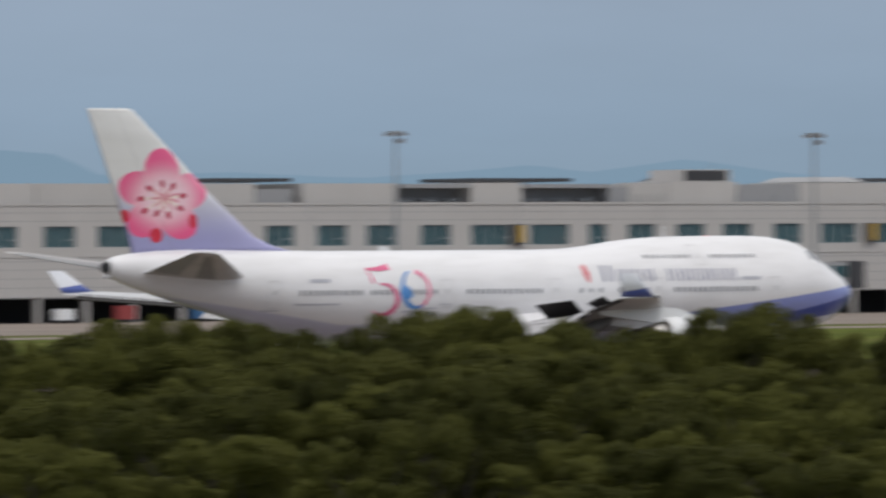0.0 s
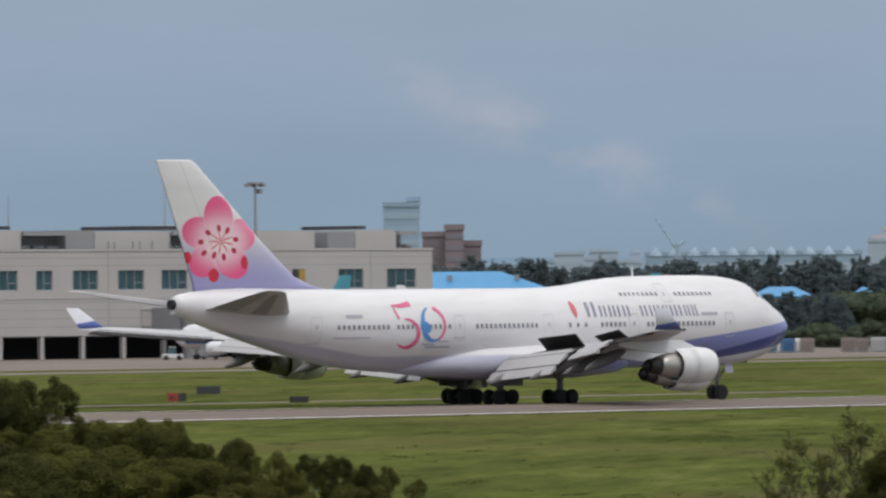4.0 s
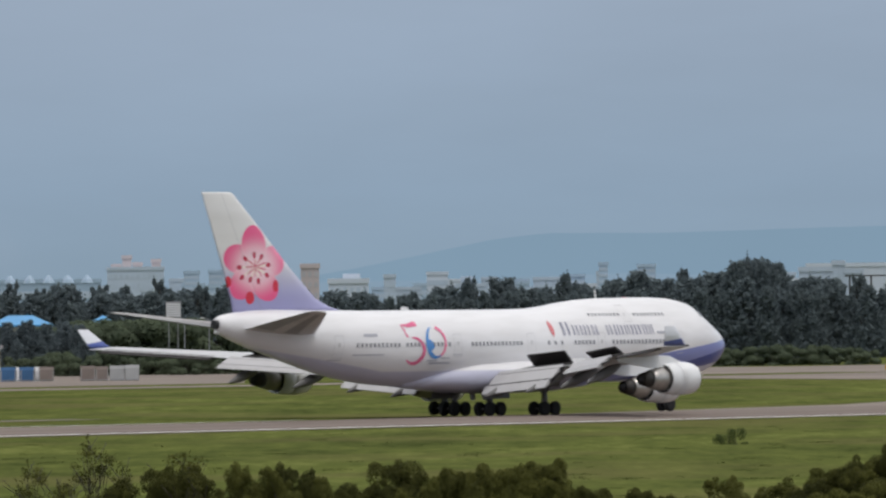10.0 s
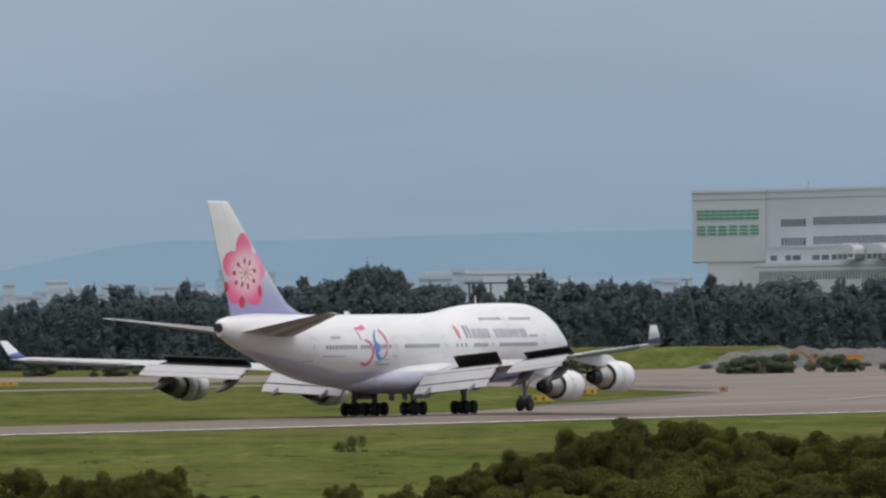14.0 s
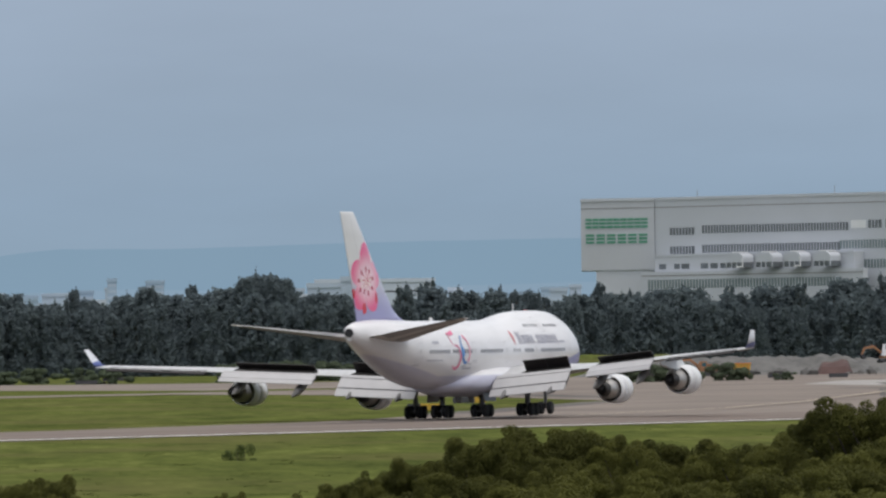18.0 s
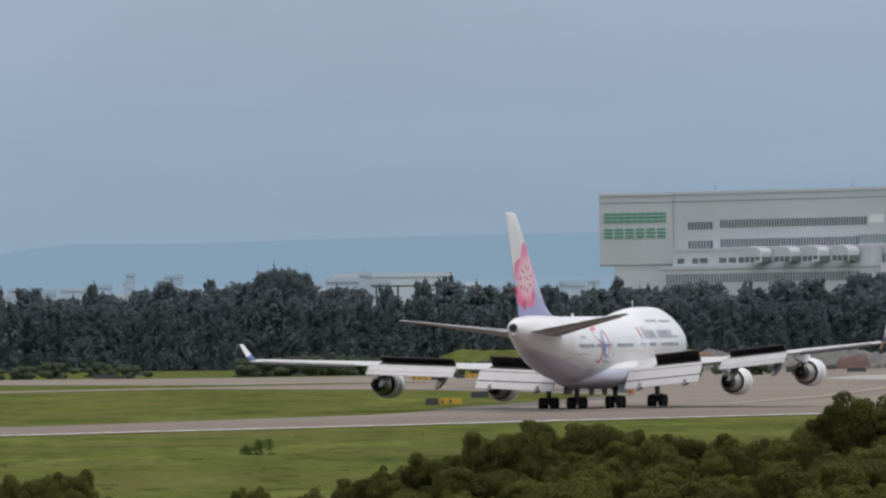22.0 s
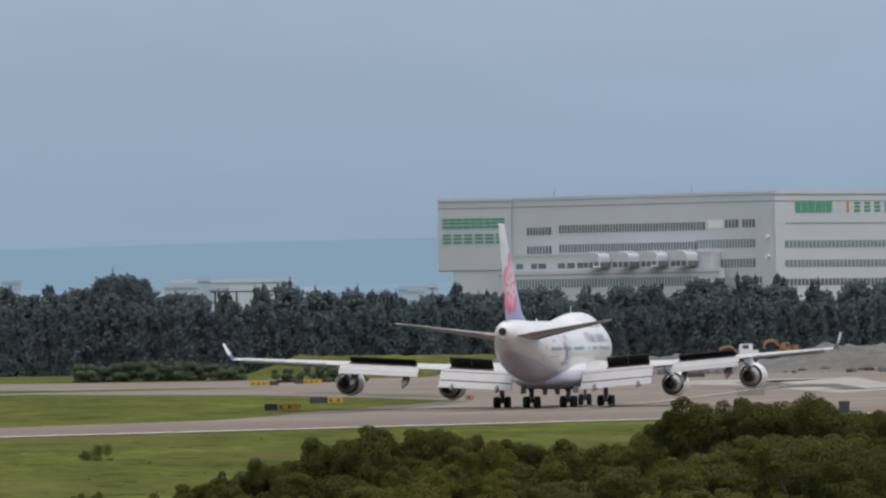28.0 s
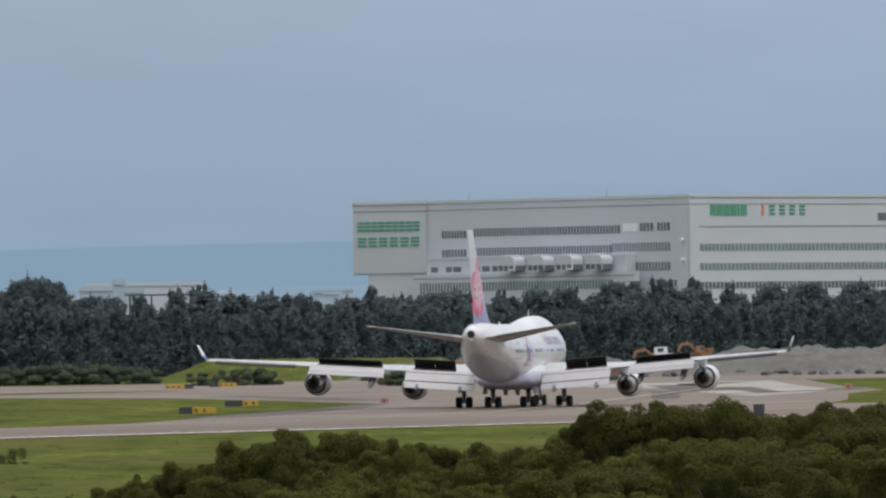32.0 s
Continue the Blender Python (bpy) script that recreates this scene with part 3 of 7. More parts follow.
def wing_line(b):
    """Leading edge, trailing edge and height of the wing at b metres from the centre line."""
    le = 20.3 + (b - 3) * 0.875 if b > 3 else 20.3 - (3 - b) * 0.9
    te = 36.2 + max(0, b - 3) * 0.10 if b < 12 else 37.1 + (b - 12) * 0.635
    return le, te, 3.6 + max(0, b - 3) * 0.072


def make_wing(jet, side):
    w = lambda a, b, z: (NOSE - a, -side * b, z)  # side +1: starboard
    rings = []
    for b, thick in ((1.5, 0.125), (3, 0.125), (6, 0.115), (12, 0.10), (17, 0.09), (22, 0.085), (27, 0.08), (31.2, 0.075), (31.7, 0.05)):
        le, te, z = wing_line(b)
        te -= 1.2 * (1 if 3.2 < b < 22 else 0.4)
        rings.append([w(le + a, b, z + h + (te - le - a) * 0.03) for a, h in airfoil(te - le, thick)])
    wing = part("wing", loft(rings), WING, jet, "light grey metal wing", smooth=True)
    FLEXED.append((wing, side))
    # fixed dark leading edge strip is part of the skin; flaps hang behind in two slotted pieces
    for b0, b1, deep, drop in ((3.7, 11.3, 2.75, 1.9), (13.5, 21.1, 2.0, 0.95)):
        for k, (u0, u1) in enumerate(((0.0, 0.15), (0.225, 0.64), (0.715, 1.0))):
            rows = []
            for b in (b0, b1):
                _, te, z = wing_line(b)
                a0, a1 = te - 0.55 + deep * u0, te - 0.55 + deep * u1
                h0, h1 = z + 0.12 - drop * u0 ** 1.2, z + 0.12 - drop * u1 ** 1.2
                rows.append([w(a0, b, h0), w(a0 + 0.1, b, h0 + 0.06), w(a1, b, h1 + 0.02), w(a1, b, h1 - 0.03), w(a0 + 0.1, b, h0 - 0.16 - 0.1 * k)])
            part("flap", loft(rows), FLAP, wing, "lowered light grey slotted flap")
        # a dark sheet behind the panels makes the slots look shaded
        rows = []
        for b in (b0 + 0.05, b1 - 0.05):
            _, te, z = wing_line(b)
            rows.append([w(te - 0.75, b, z - 0.05), w(te - 0.65, b, z - 0.05), w(te - 0.7 + deep * 0.8, b, z - drop * 0.78), w(te - 0.8 + deep * 0.8, b, z - drop * 0.78)])
        part("flap_slot", loft(rows), SPOILER, wing, "dark sheet for the shade in the flap slots")
    # spoilers stand up from the upper surface
    for b0, b1 in ((6.1, 8.35), (8.38, 10.6), (14.0, 15.6), (15.62, 17.2), (17.22, 18.8), (18.82, 20.4)):
        rows = []
        for b in (b0, b1):
            _, te, z = wing_line(b)
            tall = 1.4 if b < 12 else 0.98
            rows.append([w(te - 2.5, b, z + 0.3), w(te - 2.58, b, z + 0.36), w(te - 1.45, b, z + tall), w(te - 1.38, b, z + tall - 0.08)])
        part("spoiler", loft(rows), SPOILER, wing, "raised dark spoiler panel")
    # dark strips laid on the wing as the shade below the raised spoilers
    for b0, b1 in ((6.1, 10.6), (14.0, 20.4)):
        rows = []
        for b in (b0, b1):
            le, te, z = wing_line(b)
            rows.append([w(te - 2.45, b, z + 0.44), w(te - 0.75, b, z + 0.22), w(te - 0.75, b, z + 0.1), w(te - 2.45, b, z + 0.2)])
        part("spoiler_well", loft(rows), SPOILER, wing, "dark strip for the shade under the spoilers")
    # drooped outer aileron, its shade painted on as a near-black colour
    rows = []
    for b in (22.6, 30.6):
        _, te, z = wing_line(b)
        rows.append([w(te - 1.15, b, z + 0.06), w(te - 1.05, b, z + 0.1), w(te + 0.05, b, z - 0.22), w(te, b, z - 0.3), w(te - 1.1, b, z - 0.12)])
    part("aileron", loft(rows), SPOILER, wing, "drooped aileron with its shade in a dark colour")
    # flap track fairings
    for b, ln in ((5.2, 6.0), (9.9, 5.8), (14.8, 5.2), (19.8, 4.8)):
        _, te, z = wing_line(b)
        prof = [(0, 0.03), (0.12, 0.22), (0.35, 0.36), (0.65, 0.33), (0.9, 0.15), (1.0, 0.02)]
        ring = [[w(te - 2.6 + u * ln, b + r * math.cos(2 * math.pi * i / 10), z - 0.55 - u * 1.5 + r * 1.35 * math.sin(2 * math.pi * i / 10)) for i in range(10)] for u, r in prof]
        part("flap_fairing", loft(ring), CANOE, wing, "flap-track fairing, grey darkened as if shaded", smooth=True)
    # winglet: blue at its root, pale at the tip
    le, te, z = wing_line(31.7)
    ring = []
    for u, cb, le_a, ch, h in ((0, 31.65, le + 0.5, 2.95, 0.1), (0.3, 31.95, le + 1.1, 2.5, 0.45), (1, 32.45, le + 2.85, 1.4, 1.72)):
        ring.append([(NOSE - (le_a + a), -side * (cb + t), z + h) for a, t in airfoil(ch, 0.08)])
    part("winglet", loft(ring), WINGLET, wing, "swept winglet, blue at its root and pale above", smooth=True)
    part("navigation_light", spun([(NOSE - le - 0.6, 0.02), (NOSE - le - 0.35, 0.12), (NOSE - le - 0.1, 0.02)], 8, -side * 31.75, z + 0.1), DARK, wing)
    return wing


CASCADE = material("cascade_grey", (0.10, 0.10, 0.085), 0.7, vary=0.3, scale=4)
HOT = material("sooty_metal", (0.05, 0.045, 0.042), 0.5, 0.6, vary=0.3)


def make_engine(jet, b, side, front, z):
    """An engine pod with its pylon; front: metres aft of the nose."""
    x = NOSE - front
    y = -side * b
    seg = 28
    # outer cowl with a rounded lip
    cowl = [(x - 0.9, 1.02), (x - 0.4, 1.06), (x - 0.08, 1.11), (x, 1.18), (x - 0.1, 1.25), (x - 0.5, 1.35), (x - 1.2, 1.4), (x - 2.4, 1.38)]
    pod = part("engine", spun(cowl, seg, y, z), NACELLE, jet, "white engine pod with a bare metal core", smooth=True)
    part("intake", spun([(x - 0.85, 1.02), (x - 0.95, 1.02)], seg, y, z), DARK, pod)
    part("intake_lip", spun([(x - 0.05, 1.13), (x + 0.01, 1.18), (x - 0.1, 1.262), (x - 0.18, 1.285)], seg, y, z), EXHAUST, pod, "bare metal intake lip", smooth=True)
    part("cascade", spun([(x - 2.38, 1.26), (x - 3.1, 1.24)], seg, y, z), CASCADE, pod, "dark reverser cascade")
    sleeve = part("reverser_sleeve", spun([(x - 2.41, 1.26), (x - 2.42, 1.36), (x - 3.1, 1.34), (x - 3.85, 1.24), (x - 3.9, 1.2), (x - 3.8, 1.14), (x - 3.1, 1.2)], seg, y, z), NACELLE, pod, "white sliding reverser sleeve", smooth=True)
    SLEEVES.append(sleeve)
    part("fan_duct", spun([(x - 3.0, 1.12), (x - 3.5, 1.1)], seg, y, z), DARK, pod, "dark fan duct")
    part("core_cowl", spun([(x - 3.4, 1.0), (x - 4.3, 0.96), (x - 5.0, 0.88), (x - 5.7, 0.74), (x - 5.72, 0.7), (x - 5.5, 0.68)], seg, y, z), EXHAUST, pod, "tapered bare metal core cowl", smooth=True)
    part("exhaust_nozzle", spun([(x - 5.5, 0.72), (x - 6.2, 0.6), (x - 6.75, 0.5), (x - 6.77, 0.45), (x - 6.4, 0.43)], seg, y, z), HOT, pod, "sooty exhaust nozzle", smooth=True)
    part("exhaust_plug", spun([(x - 6.3, 0.4), (x - 6.8, 0.32), (x - 7.35, 0.06)], 18, y, z), DARK, pod, smooth=True)
    le, te, wz = wing_line(b)
    rows = []
    for a, z0, z1, t in ((front + 1.4, z + 1.2, z + 1.42, 0.05), (front + 3.0, z + 1.0, wz + 0.0, 0.2), (le + 1.0, z + 0.95, wz + 0.1, 0.26), (le + 4.0, wz - 0.65, wz - 0.05, 0.2), (le + 5.6, wz - 0.4, wz - 0.15, 0.04)):
        rows.append([(NOSE - a, y - t, z0), (NOSE - a, y + t, z0), (NOSE - a, y + t * 0.8, z1), (NOSE - a, y - t * 0.8, z1)])
    part("pylon", loft(rows), NACELLE, pod, smooth=False)
    FLEXED.append((pod, side))


WHEEL_MESHES = {}
WHEELS = []


def make_wheel(parent, x, y, r=0.62, w=0.46):
    """A tyre with its rim; it turns about its own centre."""
    if not WHEEL_MESHES:
        ring = [(-0.5, 0.62), (-0.5, 0.85), (-0.38, 0.97), (0, 1.0), (0.38, 0.97), (0.5, 0.85), (0.5, 0.62)]
        for key, prof, mat in (("tyre", ring, TYRE), ("rim", [(-0.42, 0.1), (-0.46, 0.6), (-0.3, 0.62), (0.3, 0.62), (0.46, 0.6), (0.42, 0.1)], RIM)):
            rings = [[(r * q * math.cos(2 * math.pi * i / 20), u * w, r * q * math.sin(2 * math.pi * i / 20)) for i in range(20)] for u, q in prof]
            bm = loft(rings)
            bmesh.ops.recalc_face_normals(bm, faces=bm.faces[:])
            me = bpy.data.meshes.new(key)
            bm.to_mesh(me)
            bm.free()
            me.materials.append(mat)
            me.polygons.foreach_set("use_smooth", [True] * len(me.polygons))
            WHEEL_MESHES[key] = me
    tyre = new("tyre", WHEEL_MESHES["tyre"])
    tyre.parent = parent
    tyre.matrix_local = pose(x, y, r)
    WHEELS.append((tyre, x, y, r))
    rim = new("rim", WHEEL_MESHES["rim"])
    rim.parent = parent
    rim.matrix_local = pose(x, y, r)
    WHEELS.append((rim, x, y, r))
    return tyre


def make_gear(jet, aft, b, top, bogie=True):
    """A landing-gear leg; starboard is b > 0."""
    x, y = NOSE - aft, -b
    sgn = 1 if y > 0 else -1
    leg = part("landing_gear", tube((x, y, 0.62), (x, y, top), 0.15, 0.22, 12), STRUT, jet, "dark grey landing-gear leg with black tyres")
    braces = [((x, y, 1.5), (x + 1.3, y, top), 0.07)]
    if bogie:
        part("cylinder", tube((x, y, 1.15), (x, y, 1.9), 0.26, 0.26, 12), STRUT, leg)
        part("bogie_beam", tube((x - 0.75, y, 0.62), (x + 0.75, y, 0.62), 0.13, 0.13, 8), STRUT, leg)
        braces += [((x - 0.1, y, 1.7), (x - 0.9, y - sgn * 0.9, top), 0.09), ((x - 0.45, y, 1.0), (x - 0.2, y, 1.75), 0.05), ((x - 0.45, y, 1.0), (x - 0.1, y, 0.7), 0.05), ((x + 0.1, y, 1.75), (x + 0.2, y + sgn * 1.1, top), 0.09)]
    for p, q, r in braces:
        part("brace", tube(p, q, r, r, 8), STRUT, leg)
    for dx in ((-0.74, 0.74) if bogie else (0,)):
        part("axle", tube((x + dx, y - 0.6, 0.62), (x + dx, y + 0.6, 0.62), 0.08, 0.08, 8), STRUT, leg)
    for dx in ((-0.74, 0.74) if bogie else (0,)):
        for dy in ((-0.56, 0.56) if bogie else (-0.46, 0.46)):
            make_wheel(leg, x + dx, y + dy)
    if not bogie:
        for k in (-1, 1):
            part("gear_door", loft([[(x + 0.2, y + k * 0.75, 2.2), (x + 1.1, y + k * 0.75, 2.2), (x + 1.1, y + k * 0.79, 2.2), (x + 0.2, y + k * 0.79, 2.2)], [(x + 0.2, y + k * 0.55, 2.95), (x + 1.1, y + k * 0.55, 2.95), (x + 1.1, y + k * 0.59, 2.95), (x + 0.2, y + k * 0.59, 2.95)]]), HULL, leg, "white nose-gear door")
    elif abs(b) > 3:
        part("gear_door", loft([[(x - 1.0, y + sgn * 0.9, top - 1.5), (x + 0.9, y + sgn * 0.9, top - 1.5), (x + 0.9, y + sgn * 0.94, top - 1.5), (x - 1.0, y + sgn * 0.94, top - 1.5)], [(x - 1.0, y + sgn * 1.2, top - 0.3), (x + 0.9, y + sgn * 1.2, top - 0.3), (x + 0.9, y + sgn * 1.24, top - 0.3), (x - 1.0, y + sgn * 1.24, top - 0.3)]]), STRUT, leg, "dark grey wing-gear door")
    else:
        part("gear_door", loft([[(x + 0.9, y - sgn * 1.5, 1.35), (x + 1.0, y - sgn * 1.5, 1.35), (x + 1.0, y - sgn * 1.05, 1.35), (x + 0.9, y - sgn * 1.05, 1.35)], [(x + 0.6, y - sgn * 1.7, 2.6), (x + 0.7, y - sgn * 1.7, 2.6), (x + 0.7, y - sgn * 1.0, 2.6), (x + 0.6, y - sgn * 1.0, 2.6)]]), FLAP, leg, "pale grey body-gear door")
        # a solid black box gives the bay its shade
        part("bay_box", box(x - 1.3, x + 1.1, y - 0.6, y + 0.6, 2.2, 2.75), DARK, leg, "black box for the shade of a wheel bay")
        part("retraction_jack", tube((x + 0.2, y, 1.5), (x - 1.6, y, 2.55), 0.1, 0.12, 8), STRUT, leg)
        part("bay_door", loft([[(x - 2.0, y + sgn * 0.85, 1.5), (x + 1.6, y + sgn * 0.85, 1.5), (x + 1.6, y + sgn * 0.9, 1.5), (x - 2.0, y + sgn * 0.9, 1.5)], [(x - 2.2, y + sgn * 0.7, 2.4), (x + 1.8, y + sgn * 0.7, 2.4), (x + 1.8, y + sgn * 0.75, 2.4), (x - 2.2, y + sgn * 0.75, 2.4)]]), STRUT, leg, "dark open bay door")
    return leg


def zero_strokes():
    """The round figure of the anniversary mark: a thick blue bowl below, a thinner pink arc above."""
    ca, cz, ra, rz = 43.75, 6.42, 1.2, 1.3
    arc = lambda d0, d1, n: [(ca + ra * math.cos(radians(d0 + (d1 - d0) * i / n)), cz + rz * math.sin(radians(d0 + (d1 - d0) * i / n))) for i in range(n + 1)]
    bowl = arc(75, -120, 18), [0.12 + 0.34 * math.sin(math.pi * i / 18) ** 1.5 for i in range(19)]
    return bowl, (arc(105, 305, 18), [0.3 - 0.008 * i for i in range(19)])


def five_strokes():
    bowl = [(47.3 - 1.35 * math.cos(radians(100 - 235 * i / 20)) * 0.95 - 0.55, 5.72 + 1.1 * math.sin(radians(100 - 235 * i / 20))) for i in range(21)]
    return (bowl, [0.08 + 0.34 * math.sin(math.pi * i / 20) for i in range(21)]), ([(47.75, 7.95), (47.65, 7.4), (47.45, 6.85)], [0.14, 0.18, 0.22]), ([(47.85, 7.9), (46.9, 7.85), (45.7, 8.02)], [0.08, 0.3, 0.42])


def make_jet():
    jet = thing("airliner", pose(405, 486, 0), "white four-engined double-deck airliner with a lilac tail and pink blossom", "airliner")
    rings = []
    for a, zb, zt, hw in STATIONS:
        zc = hull_mid(zb, zt)
        ring = []
        for i in range(44):
            t = 2 * math.pi * i / 44
            c, s = math.cos(t), math.sin(t)
            ring.append((NOSE - a, hw * s * (1 - pinch(a, c)), zc + (zt - zc if c > 0 else zc - zb) * c))
        rings.append(ring)
    hull = part("fuselage", loft(rings), HULL, jet, "white hull with lilac belly and blue-swept nose", smooth=True)
    part("exhaust_duct", spun([(NOSE - 68.55, 0.42), (NOSE - 68.9, 0.36)], 16, 0, 8.1), DARK, hull, "dark tail exhaust")
    # wing-to-body fairing
    ring = []
    for a, hw, z0, z1 in ((19.5, 1.0, 2.75, 3.4), (22, 3.0, 2.3, 4.3), (26, 3.6, 1.98, 4.9), (32, 3.75, 1.9, 5.1), (38, 3.55, 1.98, 4.8), (42, 2.8, 2.35, 4.2), (45.5, 1.2, 2.65, 3.4)):
        zc = (z0 + z1) / 2
        ring.append([(NOSE - a, hw * math.copysign(abs(math.sin(t)) ** 0.7, math.sin(t)), zc + (z1 - z0) / 2 * math.copysign(abs(math.cos(t)) ** 0.8, math.cos(t))) for t in [2 * math.pi * i / 28 for i in range(28)]])
    part("belly_fairing", loft(ring), HULL, hull, smooth=True)
    # fin with its long root fillet
    ring = []
    for z, le, te, th in ((9.0, 51.6, 66.5, 0.075), (9.5, 54.0, 66.6, 0.075), (10.2, 55.8, 66.8, 0.08), (13, 59.4, 67.85, 0.08), (16.5, 63.4, 69.25, 0.075), (18.95, 66.3, 70.25, 0.07), (19.1, 66.7, 70.3, 0.04)):
        ring.append([(NOSE - (le + a), t * 1.15, z) for a, t in airfoil(te - le, th)])
    fin = part("fin", loft(ring), FIN, hull, "swept fin, white above and lilac below, with a pink blossom", smooth=True)
    for side in (-1, 1):
        ring = []
        for b, le, te, z in ((0.8, 57.2, 66.2, 7.65), (2.0, 58.2, 66.4, 7.82), (6, 62.2, 67.8, 8.42), (10.6, 66.9, 69.3, 9.1), (11.1, 67.7, 69.35, 9.16)):
            ring.append([(NOSE - (le + a), -side * b, z + t * 0.95 - 0.055 * (te - le - a)) for a, t in airfoil(te - le, 0.115 if b < 3 else 0.095)])
        tail = part("tailplane", loft(ring), STAB, hull, "grey-brown swept tailplane", smooth=True)
        for name, u0, u1, mat, lab in (("leading_edge", 0.0, 0.10, WING, "pale metal leading edge"), ("elevator", 0.70, 1.0, FAIRING, "darker grey hinged elevator"), ("inspar_panel", 0.30, 0.52, STAB_DARK, "dark grey skin panel")):
            bm = bmesh.new()
            for up in (-1, 1):
                rows = []
                for b, le, te, z in ((2.3, 58.5, 66.5, 7.87), (6, 62.2, 67.8, 8.42), (10.3, 66.6, 69.2, 9.05)):
                    row = []
                    for k in range(4):
                        u = u0 + (u1 - u0) * k / 3
                        c = te - le
                        th = 5 * (0.115 if b < 3 else 0.095) * (0.2969 * math.sqrt(u) - 0.126 * u - 0.3516 * u * u + 0.2843 * u ** 3 - 0.1036 * u ** 4) * c * (0.95 if up > 0 else 0.7125)
                        row.append(bm.verts.new((NOSE - (le + u * c), -side * b, z - 0.055 * (c - u * c) + up * (th + 0.02))))
                    rows.append(row)
                for p, q in zip(rows, rows[1:]):
                    for k in range(3):
                        bm.faces.new((p[k], p[k + 1], q[k + 1], q[k]))
            part(name, bm, mat, tail, lab, smooth=True)
        # cabin windows, in the runs between the doors
        for a0, a1, z0, z1, gap in ((48.6, 54.6, 6.05, 6.4, 0.51), (41.9, 48.4, 6.05, 6.4, 0.51), (32.2, 39.4, 6.05, 6.4, 0.51), (26.6, 29.9, 6.05, 6.4, 0.9), (22.2, 25.4, 6.05, 6.4, 0.51), (11.8, 20.2, 6.05, 6.4, 0.51), (17.4, 22.1, 8.48, 8.74, 0.51), (11.1, 15.9, 8.48, 8.74, 0.51)):
            for i in range(int((a1 - a0) / gap)):
                bm = bmesh.new()
                add_patch(bm, a0 + i * gap, a0 + i * gap + 0.27, z0, z1, side, 0.04, 1, 1)
                part("cabin_window", bm, WINDOW, hull, "small dark cabin window")
        for a, z0, z1 in ((56.0, 5.15, 7.05), (40.9, 5.15, 7.05), (30.9, 5.15, 7.05), (21.2, 5.15, 7.05), (9.9, 5.15, 7.05), (16.65, 8.0, 9.4)):
            bm = bmesh.new()
            for p in ((a - 0.53, a - 0.49, z0, z1), (a + 0.49, a + 0.53, z0, z1), (a - 0.5, a + 0.5, z0 - 0.03, z0 + 0.02), (a - 0.5, a + 0.5, z1 - 0.02, z1 + 0.03)):
                add_patch(bm, *p, side, 0.03, 2, 4)
            add_patch(bm, a - 0.14, a + 0.14, 6.1 if z0 < 6 else 8.48, 6.45 if z0 < 6 else 8.74, side, 0.04, 1, 1)
            part("cabin_door", bm, PANEL_LINE, hull, "closed cabin door with a grey outline")
        bm = bmesh.new()
        for a0, a1, z0, z1 in ((3.25, 3.75, 8.0, 8.42), (3.82, 4.5, 8.1, 8.75), (4.58, 5.2, 8.3, 8.95)):
            add_patch(bm, a0, a1, z0, z1, side, 0.015, 2, 3)
        part("cockpit_window", bm, WINDOW, hull, "dark cockpit windows")
        # the anniversary number 50
        five, zero = five_strokes(), zero_strokes()
        bm = bmesh.new()
        for pts, wd in five:
            add_stroke(bm, pts, wd, side)
        part("number_five", bm, PINK, hull, "pink brush-stroke figure 5")
        for (pts, wd), mat in zip(zero, (BLUE, PINK)):
            bm = bmesh.new()
            add_stroke(bm, pts, wd, side, 0.046 if mat is BLUE else 0.042)
            part("number_zero", bm, mat, hull, "blue and pink brush-stroke figure 0")
        bm = bmesh.new()
        add_stroke(bm, [(44.95, 6.5), (44.75, 6.35), (44.45, 6.1), (44.2, 5.85)], [0.3, 0.75, 0.7, 0.3], side, 0.05)
        part("figure_filling", bm, BLUE, hull, "blue blot inside the figure 0")
        bm = bmesh.new()
        for p in ((42.0, 43.2, 5.0, 5.1), (43.6, 45.0, 4.78, 4.9)):
            add_patch(bm, *p, side, 0.03, 2, 1)
        part("small_caption", bm, INK_GREY, hull, "plain grey bars of a caption")
        # the airline's title as plain bars, two a letter, and its red emblem
        a = 26.5
        for ch, wd in enumerate((1.3, 0.95, 0.4, 1.0, 0.95, 0, 0.95, 0.4, 0.9, 0.75, 0.4, 1.0, 0.75, 0.75)):
            if not wd:
                a -= 0.95
                continue
            wd *= 1.13
            tall = 8.0 if ch == 0 else 7.72
            for u0, u1, z0, z1 in (((0.08, 0.27, 6.85, tall), (0.55, 0.74, 6.85, tall)) if wd > 0.5 else ((0.15, 0.6, 6.85, tall),)):
                bm = bmesh.new()
                add_patch(bm, a - wd * u1, a - wd * u0, z0, z1, side, 0.035, 2, 4)
                part("title_bar", bm, LETTER, hull, "grey bars of the title")
            a -= wd + 0.02
        bm = bmesh.new()
        add_stroke(bm, [(27.7, 6.75), (27.75, 7.1), (27.8, 7.45), (27.85, 7.85), (27.9, 8.1)], [0.1, 0.45, 0.58, 0.45, 0.1], side)
        part("emblem", bm, EMBLEM_RED, hull, "small red blossom emblem")
        bm = bmesh.new()
        for p in ((51.3, 53.0, 6.95, 7.2), (50.6, 54.3, 5.36, 5.46), (11.3, 13.2, 6.9, 7.12), (41.8, 44.6, 4.55, 4.7), (40.4, 41.6, 5.3, 5.36), (55.4, 56.8, 4.95, 5.03)):
            add_patch(bm, *p, side, 0.03, 2, 2)
        part("small_print", bm, INK_GREY, hull, "plain grey bars of small print")["kind"] = "stuff"
        make_wing(jet, side)
        make_engine(jet, 12.0, side, 22.7, 2.3)
        make_engine(jet, 21.5, side, 32.2, 3.0)
